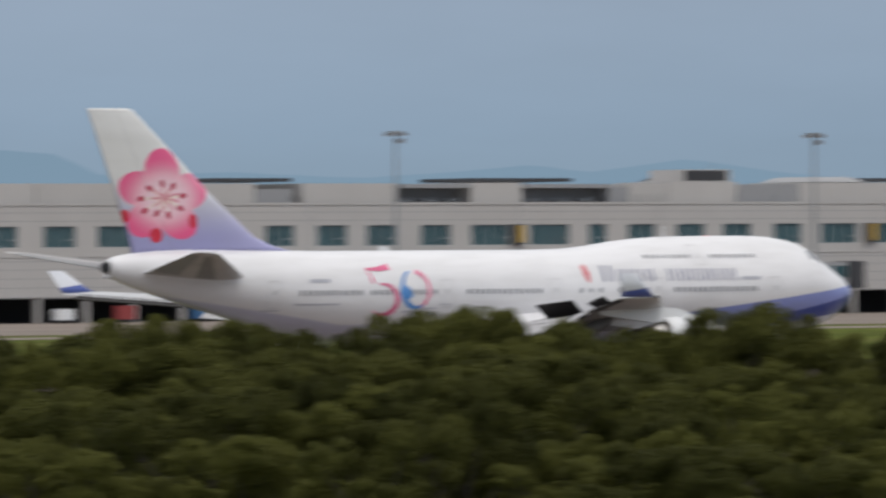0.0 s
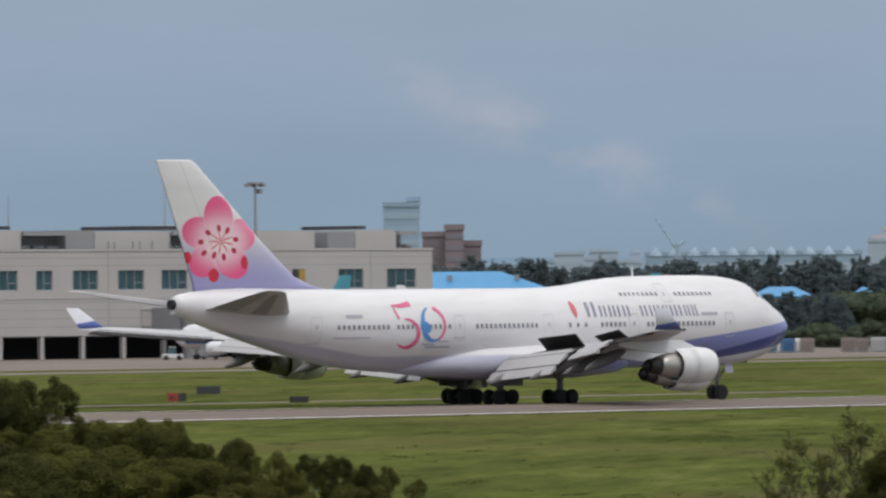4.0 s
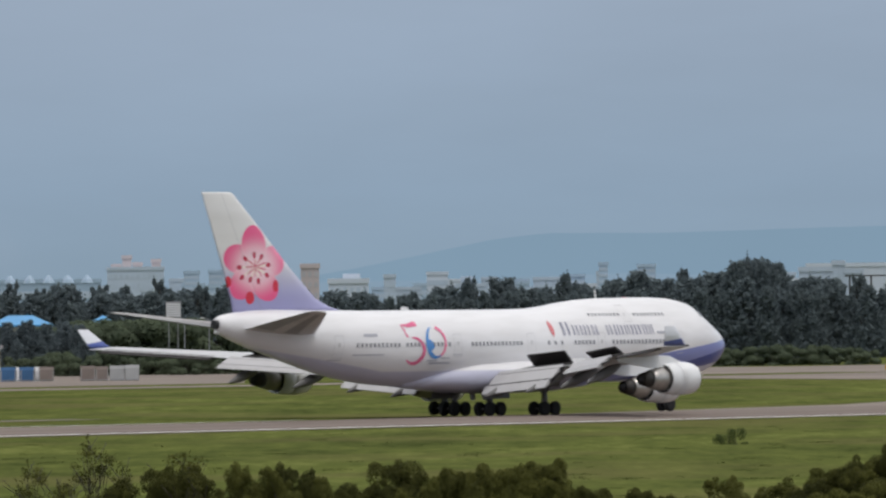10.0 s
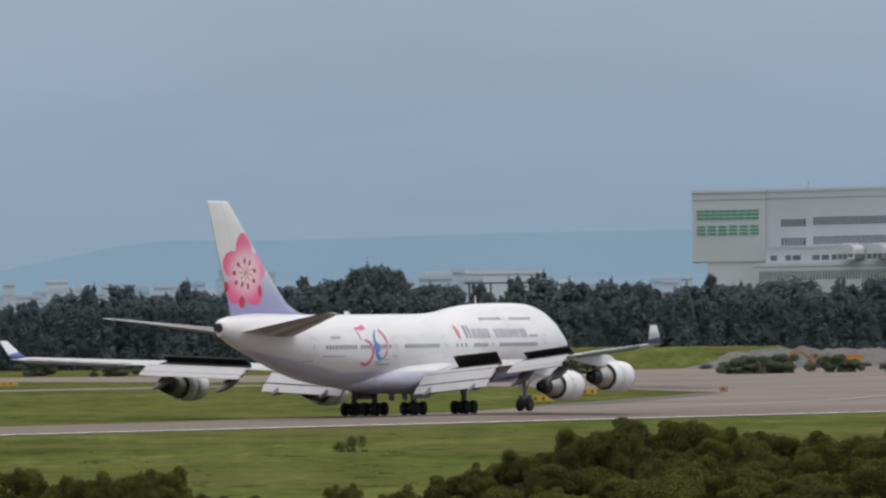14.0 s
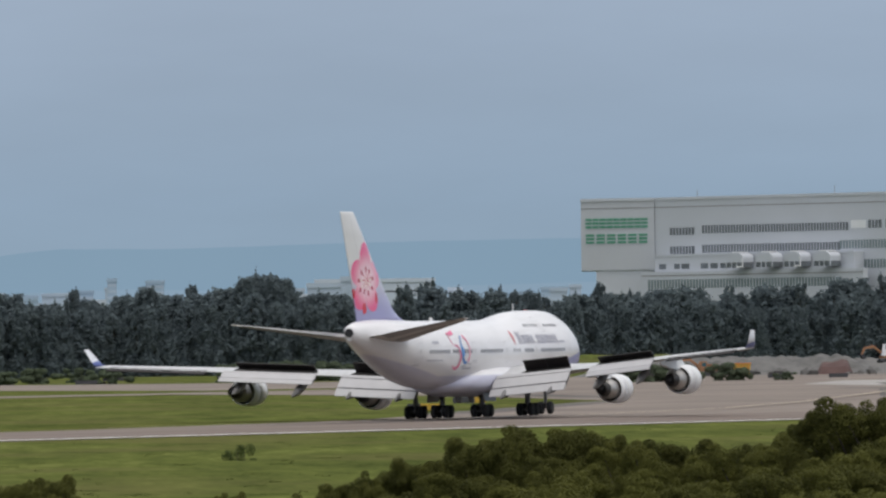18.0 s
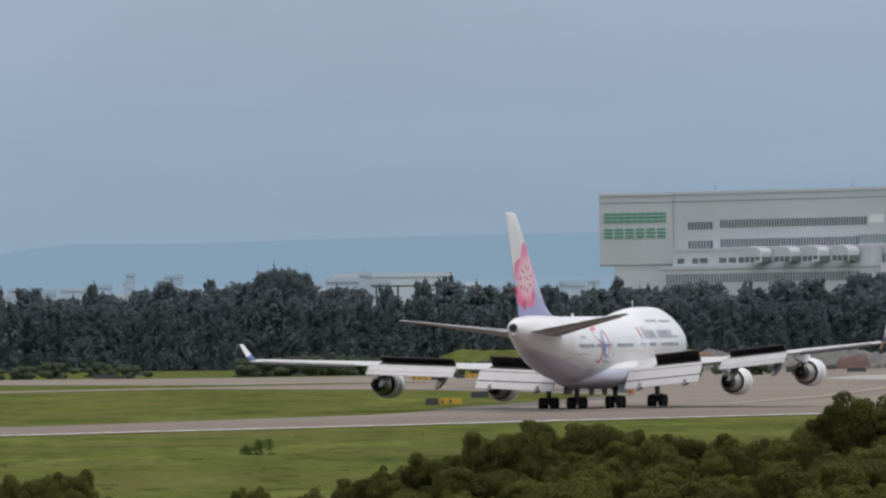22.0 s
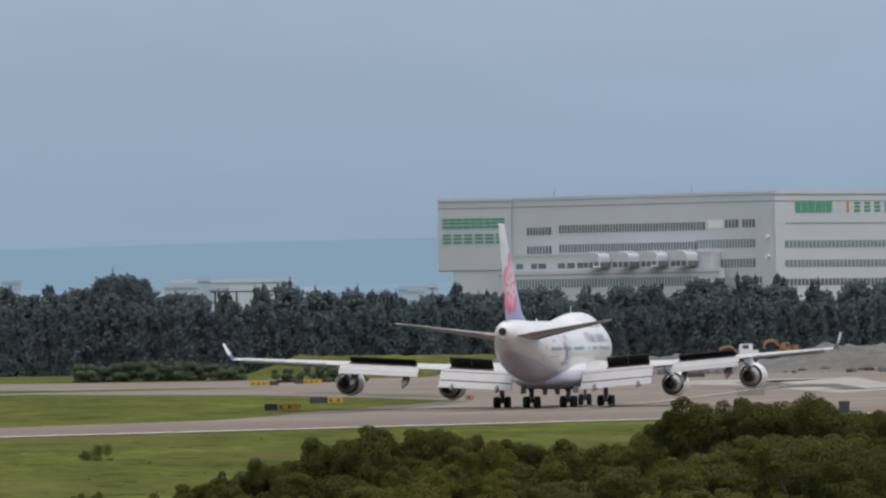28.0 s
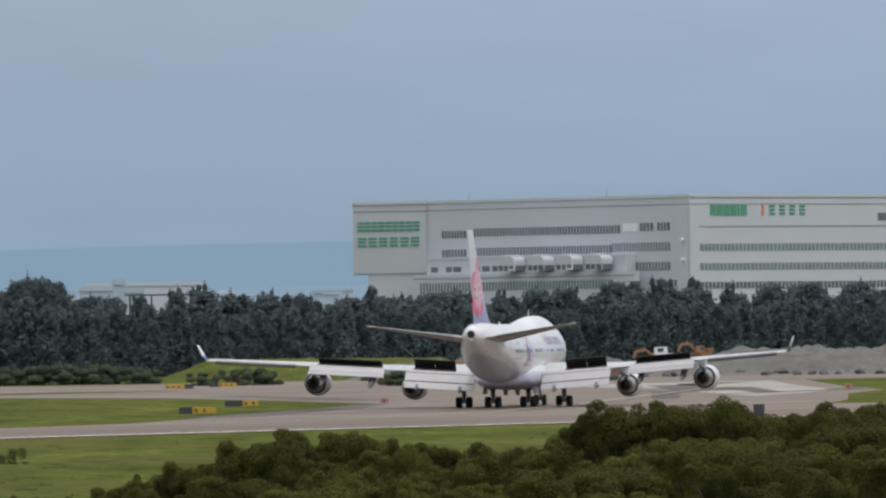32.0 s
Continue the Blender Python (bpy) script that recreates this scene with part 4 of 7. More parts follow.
    for b, aft, top in ((5.55, 32.1, 4.0), (-5.55, 32.1, 4.0), (1.96, 35.1, 2.6), (-1.96, 35.1, 2.6)):
        make_gear(jet, aft, b, top)
    make_gear(jet, 8.1, 0, 3.0, False)
    part("tail_lamp", spun([(NOSE - 68.3, 0.02), (NOSE - 68.45, 0.16), (NOSE - 68.75, 0.12), (NOSE - 68.85, 0.02)], 10, 0, 7.45), NACELLE, hull, "small pale lamp under the tail exhaust", smooth=True)
    part("beacon", spun([(NOSE - 14.3, 0.02), (NOSE - 14.1, 0.16), (NOSE - 13.8, 0.16), (NOSE - 13.6, 0.02)], 10, 0, 9.95), RED, hull, "small red beacon on the crown", smooth=True)
    # aerials on the crown
    for a, tall, ln in ((18.0, 0.75, 0.1), (44.0, 0.3, 0.6)):
        zb, zt, hw = hull_at(a)
        part("antenna", loft([[(NOSE - a - ln, -0.03, zt - 0.05), (NOSE - a + ln, -0.03, zt - 0.05), (NOSE - a + ln, 0.03, zt - 0.05), (NOSE - a - ln, 0.03, zt - 0.05)], [(NOSE - a - ln, -0.02, zt + tall), (NOSE - a + ln * 0.3, -0.02, zt + tall), (NOSE - a + ln * 0.3, 0.02, zt + tall), (NOSE - a - ln, 0.02, zt + tall)]]), NACELLE, hull)
    return jet


JET = make_jet()


# ---- trees and shrubs ----
def polar(az, dist, z=0.0):
    """A place by its bearing from +y (clockwise, degrees) and its distance from the viewpoint."""
    return Vector((dist * math.sin(radians(az)), dist * math.cos(radians(az)), z))


def leaf_mesh(name, lobes, count, size, mat, rng, flat_up=0.3, shell=0.55, up=0.35, jitter=0.3, hanging=False):
    """Many small leaves, each a bent pair of triangles, scattered over rounded clumps; lobes: (x, y, z, rx, rz)."""
    lob = np.array(lobes)
    weight = lob[:, 3] ** 2
    pick = rng.choice(len(lob), count, p=weight / weight.sum())
    d = rng.normal(size=(count, 3))
    d /= np.linalg.norm(d, axis=1)[:, None]
    d[:, 2] = np.where(rng.random(count) < up, np.abs(d[:, 2]), d[:, 2])
    r = shell + (1.04 - shell) * rng.random(count) ** 0.5
    if hanging:
        r = r * (0.8 + 0.75 * rng.random(count) ** 3)
    c = lob[pick, :3] + d * r[:, None] * np.stack([lob[pick, 3], lob[pick, 3], lob[pick, 4]], 1)
    nrm = d * 1.5 + rng.normal(size=(count, 3)) * jitter
    nrm[:, 2] = nrm[:, 2] * 0.45 if hanging else nrm[:, 2] + flat_up
    nrm /= np.linalg.norm(nrm, axis=1)[:, None]
    if hanging:
        u = rng.normal(size=(count, 3)) * 0.35 + np.array([0, 0, 1.0])
        u -= nrm * (u * nrm).sum(1)[:, None]
    else:
        u = np.cross(nrm, rng.normal(size=(count, 3)))
    u /= np.linalg.norm(u, axis=1)[:, None]
    v = np.cross(nrm, u)
    s = size * (0.6 + 0.8 * rng.random(count))[:, None]
    pts = np.stack([c - u * s, c - v * s * 0.5 + nrm * s * 0.12, c + u * s, c + v * s * 0.5 + nrm * s * 0.12], 1).reshape(-1, 3)
    me = bpy.data.meshes.new(name)
    me.vertices.add(len(pts))
    me.vertices.foreach_set("co", pts.ravel())
    tri = np.arange(count)[:, None] * 4 + np.array([[0, 1, 2, 0, 2, 3]])
    me.loops.add(count * 6)
    me.loops.foreach_set("vertex_index", tri.ravel())
    me.polygons.add(count * 2)
    me.polygons.foreach_set("loop_start", np.arange(count * 2) * 3)
    me.update(calc_edges=True)
    me.materials.append(mat)
    return me


def make_tree(name, height, spread, lobes_n, leaves, size, mat, seed, label, category="tree", base=0.28, stems=1, top_heavy=False, twiggy=False, buds=0, up=0.35, shell=0.55, plump=0.85, jitter=0.3, fine=1.0, hollow=0.45, hanging=False, cone=False):
    """A tapered trunk that forks into limbs, each of which carries a clump of leaves."""
    rng = np.random.default_rng(seed)
    tree = thing(name, Matrix(), label, category)
    bm = bmesh.new()
    lobes = []
    for k in range(stems):
        ang = 2 * math.pi * k / stems + rng.random()
        root = Vector((0.18 * spread * math.cos(ang), 0.18 * spread * math.sin(ang), -0.1)) if stems > 1 else Vector((0, 0, -0.1))
        lean = Vector((rng.normal() * 0.06, rng.normal() * 0.06, 1)) * height * (0.5 + 0.1 * rng.random())
        fork = root + lean
        add_tube(bm, root, root + lean * 0.5, 0.022 * height / stems ** 0.5, 0.016 * height / stems ** 0.5, 7)
        add_tube(bm, root + lean * 0.5, fork, 0.016 * height / stems ** 0.5, 0.01 * height / stems ** 0.5, 7)
        for i in range(lobes_n // stems):
            a = 2.4 * i + rng.random() * 0.8
            h = base + (0.97 - base) * ((i + 0.6) / (lobes_n // stems)) ** (0.75 if top_heavy else 1.0)
            fall = math.sin(math.pi * min(1, max(0.08, (h - base * 0.6) / (1.12 - base * 0.6)))) ** 0.6
            if cone:
                fall = (1.0 - 0.93 * h) ** 0.55
            rad = spread * 0.5 * fall * (hollow + (1 - hollow) * rng.random())
            tip = Vector((rad * math.cos(a), rad * math.sin(a), h * height - spread * 0.12)) + root * 1.4
            rl = spread * (0.12 + 0.07 * rng.random()) * (0.62 if twiggy else fine)
            if cone:
                rl *= 1.15 - 0.7 * h
            start = root + lean * min(1.0, max(0.3, h * 0.9))
            add_tube(bm, start, tip, 0.007 * height, 0.003 * height, 5)
            lobes.append((tip.x, tip.y, tip.z, rl, rl * plump * (0.9 + 0.2 * rng.random())))
            for q in range(buds):
                d = Vector((rng.normal(), rng.normal(), rng.normal() + 0.5)).normalized() * rl
                lobes.append((tip.x + d.x, tip.y + d.y, tip.z + d.z * plump, rl * (0.3 + 0.22 * rng.random()), rl * plump * (0.34 + 0.2 * rng.random())))
            if twiggy:
                for q in range(2):
                    add_tube(bm, start.lerp(tip, 0.5), tip + Vector((rng.normal() * 0.25, rng.normal() * 0.25, 0.2 + 0.35 * rng.random())), 0.003 * height, 0.0015 * height, 4)
    part("trunk", bm, BARK, tree, "grey-brown trunk and limbs")
    crown = new("crown", leaf_mesh("crown", lobes, leaves, size, mat, rng, up=up, shell=shell, jitter=jitter, hanging=hanging))
    crown.parent = tree
    return tree


def top_angle(az, table):
    for p, q in zip(table, table[1:]):
        if az <= q[0]:
            u = max(0, (az - p[0]) / (q[0] - p[0]))
            return p[1] + u * (q[1] - p[1])
    return table[-1][1]


def plant(model, az, dist, height, rng, slim=1.0):
    """Sets a copy of a tree, scaled to the given height, at a bearing and distance."""
    s = height / model["tall"]
    m = Matrix.Translation(polar(az, dist)) @ Matrix.Rotation(rng.random() * 6.28, 4, "Z") @ Matrix.Diagonal((slim * s * (0.9 + 0.3 * rng.random()), slim * s * (0.9 + 0.3 * rng.random()), s, 1))
    if not model.get("used"):
        model["used"] = True
        model["ob"].matrix_world = m
        return model["ob"]
    k = model["ob"].scale
    return copy_thing(model["ob"], m @ Matrix.Diagonal((1 / k.x, 1 / k.y, 1 / k.z, 1)))


def model(ob, tall):
    """A tree to be copied; its height is that of its topmost leaves."""
    for part_ob in ob.children:
        if part_ob.name.startswith("crown"):
            co = np.empty(3 * len(part_ob.data.vertices))
            part_ob.data.vertices.foreach_get("co", co)
            tall = float(np.quantile(co[2::3], 0.9999))
    return {"ob": ob, "tall": tall}


BUSH_LABEL = "dense leafy green roadside tree with a ragged rounded crown"
BUSHES = [model(make_tree("roadside_tree", 6, 4.2, 36, 140000, 0.034, LEAF, 11 + i, BUSH_LABEL, base=0.03, stems=3, buds=6, shell=0.55, jitter=0.55, up=0.4, plump=0.82, fine=0.85, hollow=0.5), 6) for i in range(5)]


def make_sapling(seed):
    """A spray of thin upright stems with bare twigs and a few tufts of leaves near the tips."""
    rng = np.random.default_rng(seed)
    tree = thing("sapling", Matrix(), "thin twiggy sapling with sparse leaf tufts", "sapling")
    bm = bmesh.new()
    tufts = []
    for k in range(6):
        a, out = rng.random() * 6.28, 0.25 + 0.65 * rng.random()
        p = Vector((0.1 * math.cos(a), 0.1 * math.sin(a), -0.1))
        tall = 5 * (0.62 + 0.38 * rng.random())
        for i in range(5):
            q = Vector((out * math.cos(a) * ((i + 1) / 5) ** 1.4 + 0.05 * rng.normal(), out * math.sin(a) * ((i + 1) / 5) ** 1.4 + 0.05 * rng.normal(), tall * (i + 1) / 5))
            add_tube(bm, p, q, 0.022 - 0.0035 * i, 0.0185 - 0.0035 * i, 5)
            if i > 1:
                for _ in range(3):
                    tip = q + Vector((0.28 * rng.normal(), 0.28 * rng.normal(), 0.15 + 0.35 * rng.random()))
                    add_tube(bm, p.lerp(q, rng.random()), tip, 0.013, 0.008, 4)
                    if rng.random() < 0.4:
                        r = 0.1 + 0.12 * rng.random()
                        tufts.append((tip.x, tip.y, tip.z, r, r))
            p = q
        r = 0.14 + 0.12 * rng.random()
        tufts.append((p.x, p.y, p.z, r * 1.3, r))
    part("stem", bm, BARK, tree, "spray of thin bare stems")
    crown = new("crown", leaf_mesh("crown", tufts, 1300, 0.038, LEAF, rng, shell=0.2))
    crown.parent = tree
    return tree


SAPLINGS = [model(make_sapling(31 + i), 5) for i in range(3)]
# tops of the near trees: bearing and angle; the first group stands close together, the others singly
TOPS_THICKET = ((36.9, -0.30), (37.35, -0.33), (37.75, -0.34), (38.27, -0.40), (38.48, -0.41), (38.8, -0.45), (39.07, -0.29), (39.29, -0.26), (39.43, -0.28), (39.62, -0.42), (39.88, -0.34), (40.09, -0.35), (40.27, -0.54), (40.44, -0.44), (40.62, -0.46), (40.8, -0.42), (40.92, -0.26), (41.14, -0.34), (41.29, -0.44), (41.69, -0.57), (41.86, -0.52), (42.13, -0.44), (42.39, -0.67), (42.62, -0.72), (42.95, -0.71), (43.16, -0.77), (43.36, -0.85), (43.62, -0.93), (43.94, -1.02), (44.27, -0.96), (44.48, -1.03))
TOPS_SINGLE = ((47.96, -0.89), (48.2, -0.93), (48.45, -0.98), (48.76, -0.87), (48.93, -0.88), (49.28, -1.01), (49.52, -1.0), (49.7, -0.87), (49.86, -0.95), (50.05, -0.93), (50.25, -0.9), (50.42, -0.87), (50.56, -0.92), (50.88, -1.05), (51.14, -1.07), (51.4, -1.09), (51.78, -1.0))
TOPS_SLOPE = ((52.05, -1.1), (52.33, -1.03), (52.5, -0.95), (52.65, -0.87), (52.88, -0.84), (53.04, -0.79), (53.28, -0.74), (53.48, -0.66), (53.68, -0.68), (53.88, -0.59), (54.09, -0.61), (54.24, -0.67), (54.42, -0.70), (54.62, -0.69), (54.8, -0.76), (54.95, -0.77), (55.17, -0.72), (55.38, -0.66), (55.58, -0.58), (55.76, -0.53), (55.94, -0.43), (56.22, -0.46), (56.38, -0.41), (56.51, -0.46), (56.75, -0.53), (56.95, -0.49), (57.3, -0.46), (57.7, -0.5), (58.2, -0.48), (58.7, -0.5))
SKYLINE = TOPS_THICKET + ((44.9, -1.19), (45.3, -1.28), (46.6, -1.5)) + TOPS_SINGLE + TOPS_SLOPE
rng_t = np.random.default_rng(5)
for tops, slim in ((TOPS_THICKET, 0.8), (TOPS_SINGLE, 0.7), (TOPS_SLOPE, 0.85)):
    for az, top in tops:
        d = 234 + 9 * rng_t.random()
        tagged(plant(BUSHES[int(rng_t.integers(5))], az, d, EYE_Z + d * math.tan(radians(top)), rng_t, slim), group="roadside trees")
# lower growth in front of them
for row, (dist, drop, gap) in enumerate(((225, 0.2, 0.42), (211, 0.38, 0.6), (196, 0.6, 0.72), (184, 0.85, 0.8))):
    az = 36.2 + 0.15 * row
    while az < 59.2:
        top = top_angle(az, SKYLINE) - drop * (0.55 + 0.9 * rng_t.random())
        d = dist + 8 * rng_t.random()
        tall = EYE_Z + d * math.tan(radians(top))
        sparse = 44.5 < az < 52.5
        if not sparse and tall > 1.5:
            tagged(plant(BUSHES[int(rng_t.integers(5))], az, d, tall, rng_t, 0.9 + 0.45 * rng_t.random()), group="roadside trees")
        az += gap * (0.75 + 0.5 * rng_t.random()) * max(0.6, tall / 6)
for az, top in ((47.12, -0.95), (47.27, -0.83), (47.4, -0.86), (47.5, -0.95), (47.66, -0.67), (47.72, -0.8), (48.1, -0.79), (48.2, -0.8), (48.3, -0.95)):
    d = 235 + 6 * rng_t.random()
    tagged(plant(SAPLINGS[int(rng_t.integers(3))], az, d, EYE_Z + d * math.tan(radians(top)), rng_t), group="saplings")

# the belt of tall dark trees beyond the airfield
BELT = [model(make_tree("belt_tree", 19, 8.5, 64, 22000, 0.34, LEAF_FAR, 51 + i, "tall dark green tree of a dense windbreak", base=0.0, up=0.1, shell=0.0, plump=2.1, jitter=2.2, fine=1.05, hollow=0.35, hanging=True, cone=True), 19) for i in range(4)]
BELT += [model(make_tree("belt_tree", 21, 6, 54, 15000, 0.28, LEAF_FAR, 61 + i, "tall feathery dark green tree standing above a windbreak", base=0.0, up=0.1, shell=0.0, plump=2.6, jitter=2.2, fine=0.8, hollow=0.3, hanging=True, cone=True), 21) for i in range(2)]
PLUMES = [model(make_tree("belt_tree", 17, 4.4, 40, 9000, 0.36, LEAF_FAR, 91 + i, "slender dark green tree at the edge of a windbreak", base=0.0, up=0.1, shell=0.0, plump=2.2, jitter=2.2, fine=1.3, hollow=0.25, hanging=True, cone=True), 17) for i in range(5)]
BELT_TOP = ((44.4, 0.26), (45.3, 0.31), (46.5, 0.29), (47.7, 0.30), (49.2, 0.265), (50.1, 0.30), (51.2, 0.30), (51.7, 0.36), (51.9, 0.40), (52.1, 0.33), (53.1, 0.295), (53.6, 0.31), (54.5, 0.29), (55.4, 0.30), (55.9, 0.34), (56.5, 0.29), (58.0, 0.30), (66, 0.30))
for dist, gap, drop in ((1905, 0.14, 0.03), (1935, 0.175, 0.01), (1965, 0.21, 0.0)):
    az = 44.3
    while az < 59.8:
        if dist == 1905 and az > 48.8:
            break
        d = dist + 30 * rng_t.random()
        k = int(rng_t.integers(4)) if rng_t.random() < 0.66 else 4 + int(rng_t.integers(2))
        tall = EYE_Z + d * math.tan(radians(top_angle(az, BELT_TOP) + (-0.02 if az > 50.6 else -0.04) - drop)) + 1.1 * rng_t.normal() + (0.8 if k > 3 else 0)
        tagged(plant(BELT[k], az, d, max(12, tall), rng_t, 1.9 if k < 4 else 1.3), group="windbreak trees")
        az += gap * (0.7 + 0.6 * rng_t.random())
# a clump that stands above the rest
for az, d, top in ((51.8, 1930, 0.40), (51.89, 1938, 0.43), (51.97, 1934, 0.415), (52.06, 1940, 0.39)):
    tagged(plant(BELT[int(rng_t.integers(4))], az, d, EYE_Z + d * math.tan(radians(top)), rng_t, 1.1), group="windbreak trees")
# its edge towards the airfield: slender trees crown to crown
az = 48.7
while az < 59.4:
    d = 1888 + 7 * rng_t.random()
    tall = (EYE_Z + d * math.tan(radians(top_angle(az, BELT_TOP)))) * (0.72 + 0.16 * rng_t.random())
    tagged(plant(PLUMES[int(rng_t.integers(5))], az, d, tall, rng_t, 1.5), group="windbreak trees")
    az += 0.098 * (0.7 + 0.6 * rng_t.random())
SHRUBS = [model(make_tree("shrub", 4, 5.5, 18, 8000, 0.17, LEAF_SHRUB, 71 + i, "low dark green shrub on the grass", "shrub", base=0.1, stems=3), 4) for i in range(3)]
for az, d, tall in ((49.3, 1480, 3.4), (50.2, 1600, 3.0), (50.9, 1590, 3.2), (51.72, 1600, 4.0), (51.86, 1600, 4.2), (52.0, 1600, 4.4), (52.14, 1610, 4.6), (52.28, 1605, 4.4), (52.42, 1605, 4.0), (52.58, 1600, 3.8), (53.0, 1500, 2.9), (53.2, 1490, 3.4), (53.35, 1495, 3.6), (54.25, 1420, 3.0), (54.38, 1425, 3.6), (54.52, 1430, 3.8), (54.9, 1440, 3.6), (55.0, 1440, 2.6), (55.3, 1430, 1.7), (50.45, 1620, 3.6), (49.7, 1650, 4.2), (50.7, 1660, 3.4)):
    tagged(plant(SHRUBS[int(rng_t.integers(3))], az, d, tall * 0.85, rng_t, 1.15), group="shrubs on the grass")
for i in range(16):
    az = 47.35 + 0.95 * (i + 0.5 * rng_t.random()) / 16
    tagged(plant(SHRUBS[int(rng_t.integers(3))], az, 1570 + 20 * rng_t.random(), 8.2 + 2.2 * rng_t.random(), rng_t), "dark green bushy shrub before a house", group="shrubs on the grass")
TUFTS = [model(make_tree("weed_tuft", 0.8, 1.6, 12, 1500, 0.045, LEAF_WEED, 81 + i, "small leafy green bush in the mown grass", "weed", base=0.1, stems=4), 0.8) for i in range(1)]
for k, (az, d, tall) in enumerate(((51.75, 572, 1.15),)):
    tagged(plant(TUFTS[k], az, d, tall, rng_t, 0.62), group="weed tufts")


def make_tussocks():
    """Uneven tussocks all over the mown grass on both sides of the runway, too many to count."""
    rng = np.random.default_rng(17)
    spots = []
    while len(spots) < 800:
        az = 42.5 + 16.5 * rng.random()
        d = 1 / (1 / 330 + (1 / 1500 - 1 / 330) * rng.random())
        p = polar(az, d)
        if p.y < 444 or (531 < p.y < 780 and p.x < 575 + (p.y - 531) * 1.0):
            w = (0.25 + 0.9 * rng.random() ** 2) * (1 if p.y < 444 else 1.5)
            spots.append((p.x, p.y, 0.02, w, 0.06 + 0.16 * rng.random() ** 2))
    ob = new("tussocks", leaf_mesh("tussocks", spots, 40000, 0.07, LEAF_GRASS, rng, shell=0.2, up=1.0, jitter=0.35, flat_up=3.0))
    tagged(ob, "uneven tussocks of grass and low weeds on the airfield", "grass", kind="stuff")


make_tussocks()


# ---- terminal ----
def window_unit(parent, x0, x1, y, z0, z1, bars, depth=0.3, sash=True):
    """A recessed window: frame, dark tinted panes; the wall's face lies at y."""
    f = 0.09
    ya, yb = y + depth - 0.12, y + depth + 0.02
    bm = bmesh.new()
    outer, inner = ((x0, z0), (x1, z0), (x1, z1), (x0, z1)), ((x0 + f, z0 + f), (x1 - f, z0 + f), (x1 - f, z1 - f), (x0 + f, z1 - f))
    v = [[bm.verts.new((x, yy, z)) for x, z in ring] for ring, yy in ((outer, ya), (inner, ya), (inner, yb), (outer, yb))]
    for p in range(4):
        for k in range(4):
            bm.faces.new((v[p][k], v[p][(k + 1) % 4], v[(p + 1) % 4][(k + 1) % 4], v[(p + 1) % 4][k]))
    win = part("window", bm, WIN_FRAME, parent, "wide dark teal window in a pale metal frame")
    for k in range(1, bars):
        xm = x0 + (x1 - x0) * k / bars
        part("mullion", box(xm - 0.06, xm + 0.06, ya + 0.02, yb, z0 + f, z1 - f), WIN_FRAME, win)
    if sash:
        xs = x0 + (x1 - x0) * (bars - 1) / bars
        zm = z0 + (z1 - z0) * 0.36
        part("transom", box(xs + 0.06, x1 - f, ya + 0.02, yb, zm - 0.05, zm + 0.05), WIN_FRAME, win)
    for k in range(bars):
        a, b = x0 + (x1 - x0) * k / bars, x0 + (x1 - x0) * (k + 1) / bars
        part("pane", box(a + 0.02, b - 0.02, y + depth + 0.03, y + depth + 0.06, z0 + 0.02, z1 - 0.02), GLASS, win)
    return win


WIN_FRAME = material("window_frame", (0.34, 0.36, 0.37), 0.5)
YELLOW = material("yellow_paint", (0.44, 0.28, 0.045), 0.5, vary=0.1)
ORANGE = material("orange_paint", (0.60, 0.20, 0.04), 0.5, vary=0.15)
GREY_BLOCK = material("plant_screen", (0.30, 0.30, 0.31), 0.7, vary=0.1)
TY = 1020.0  # the terminal's face


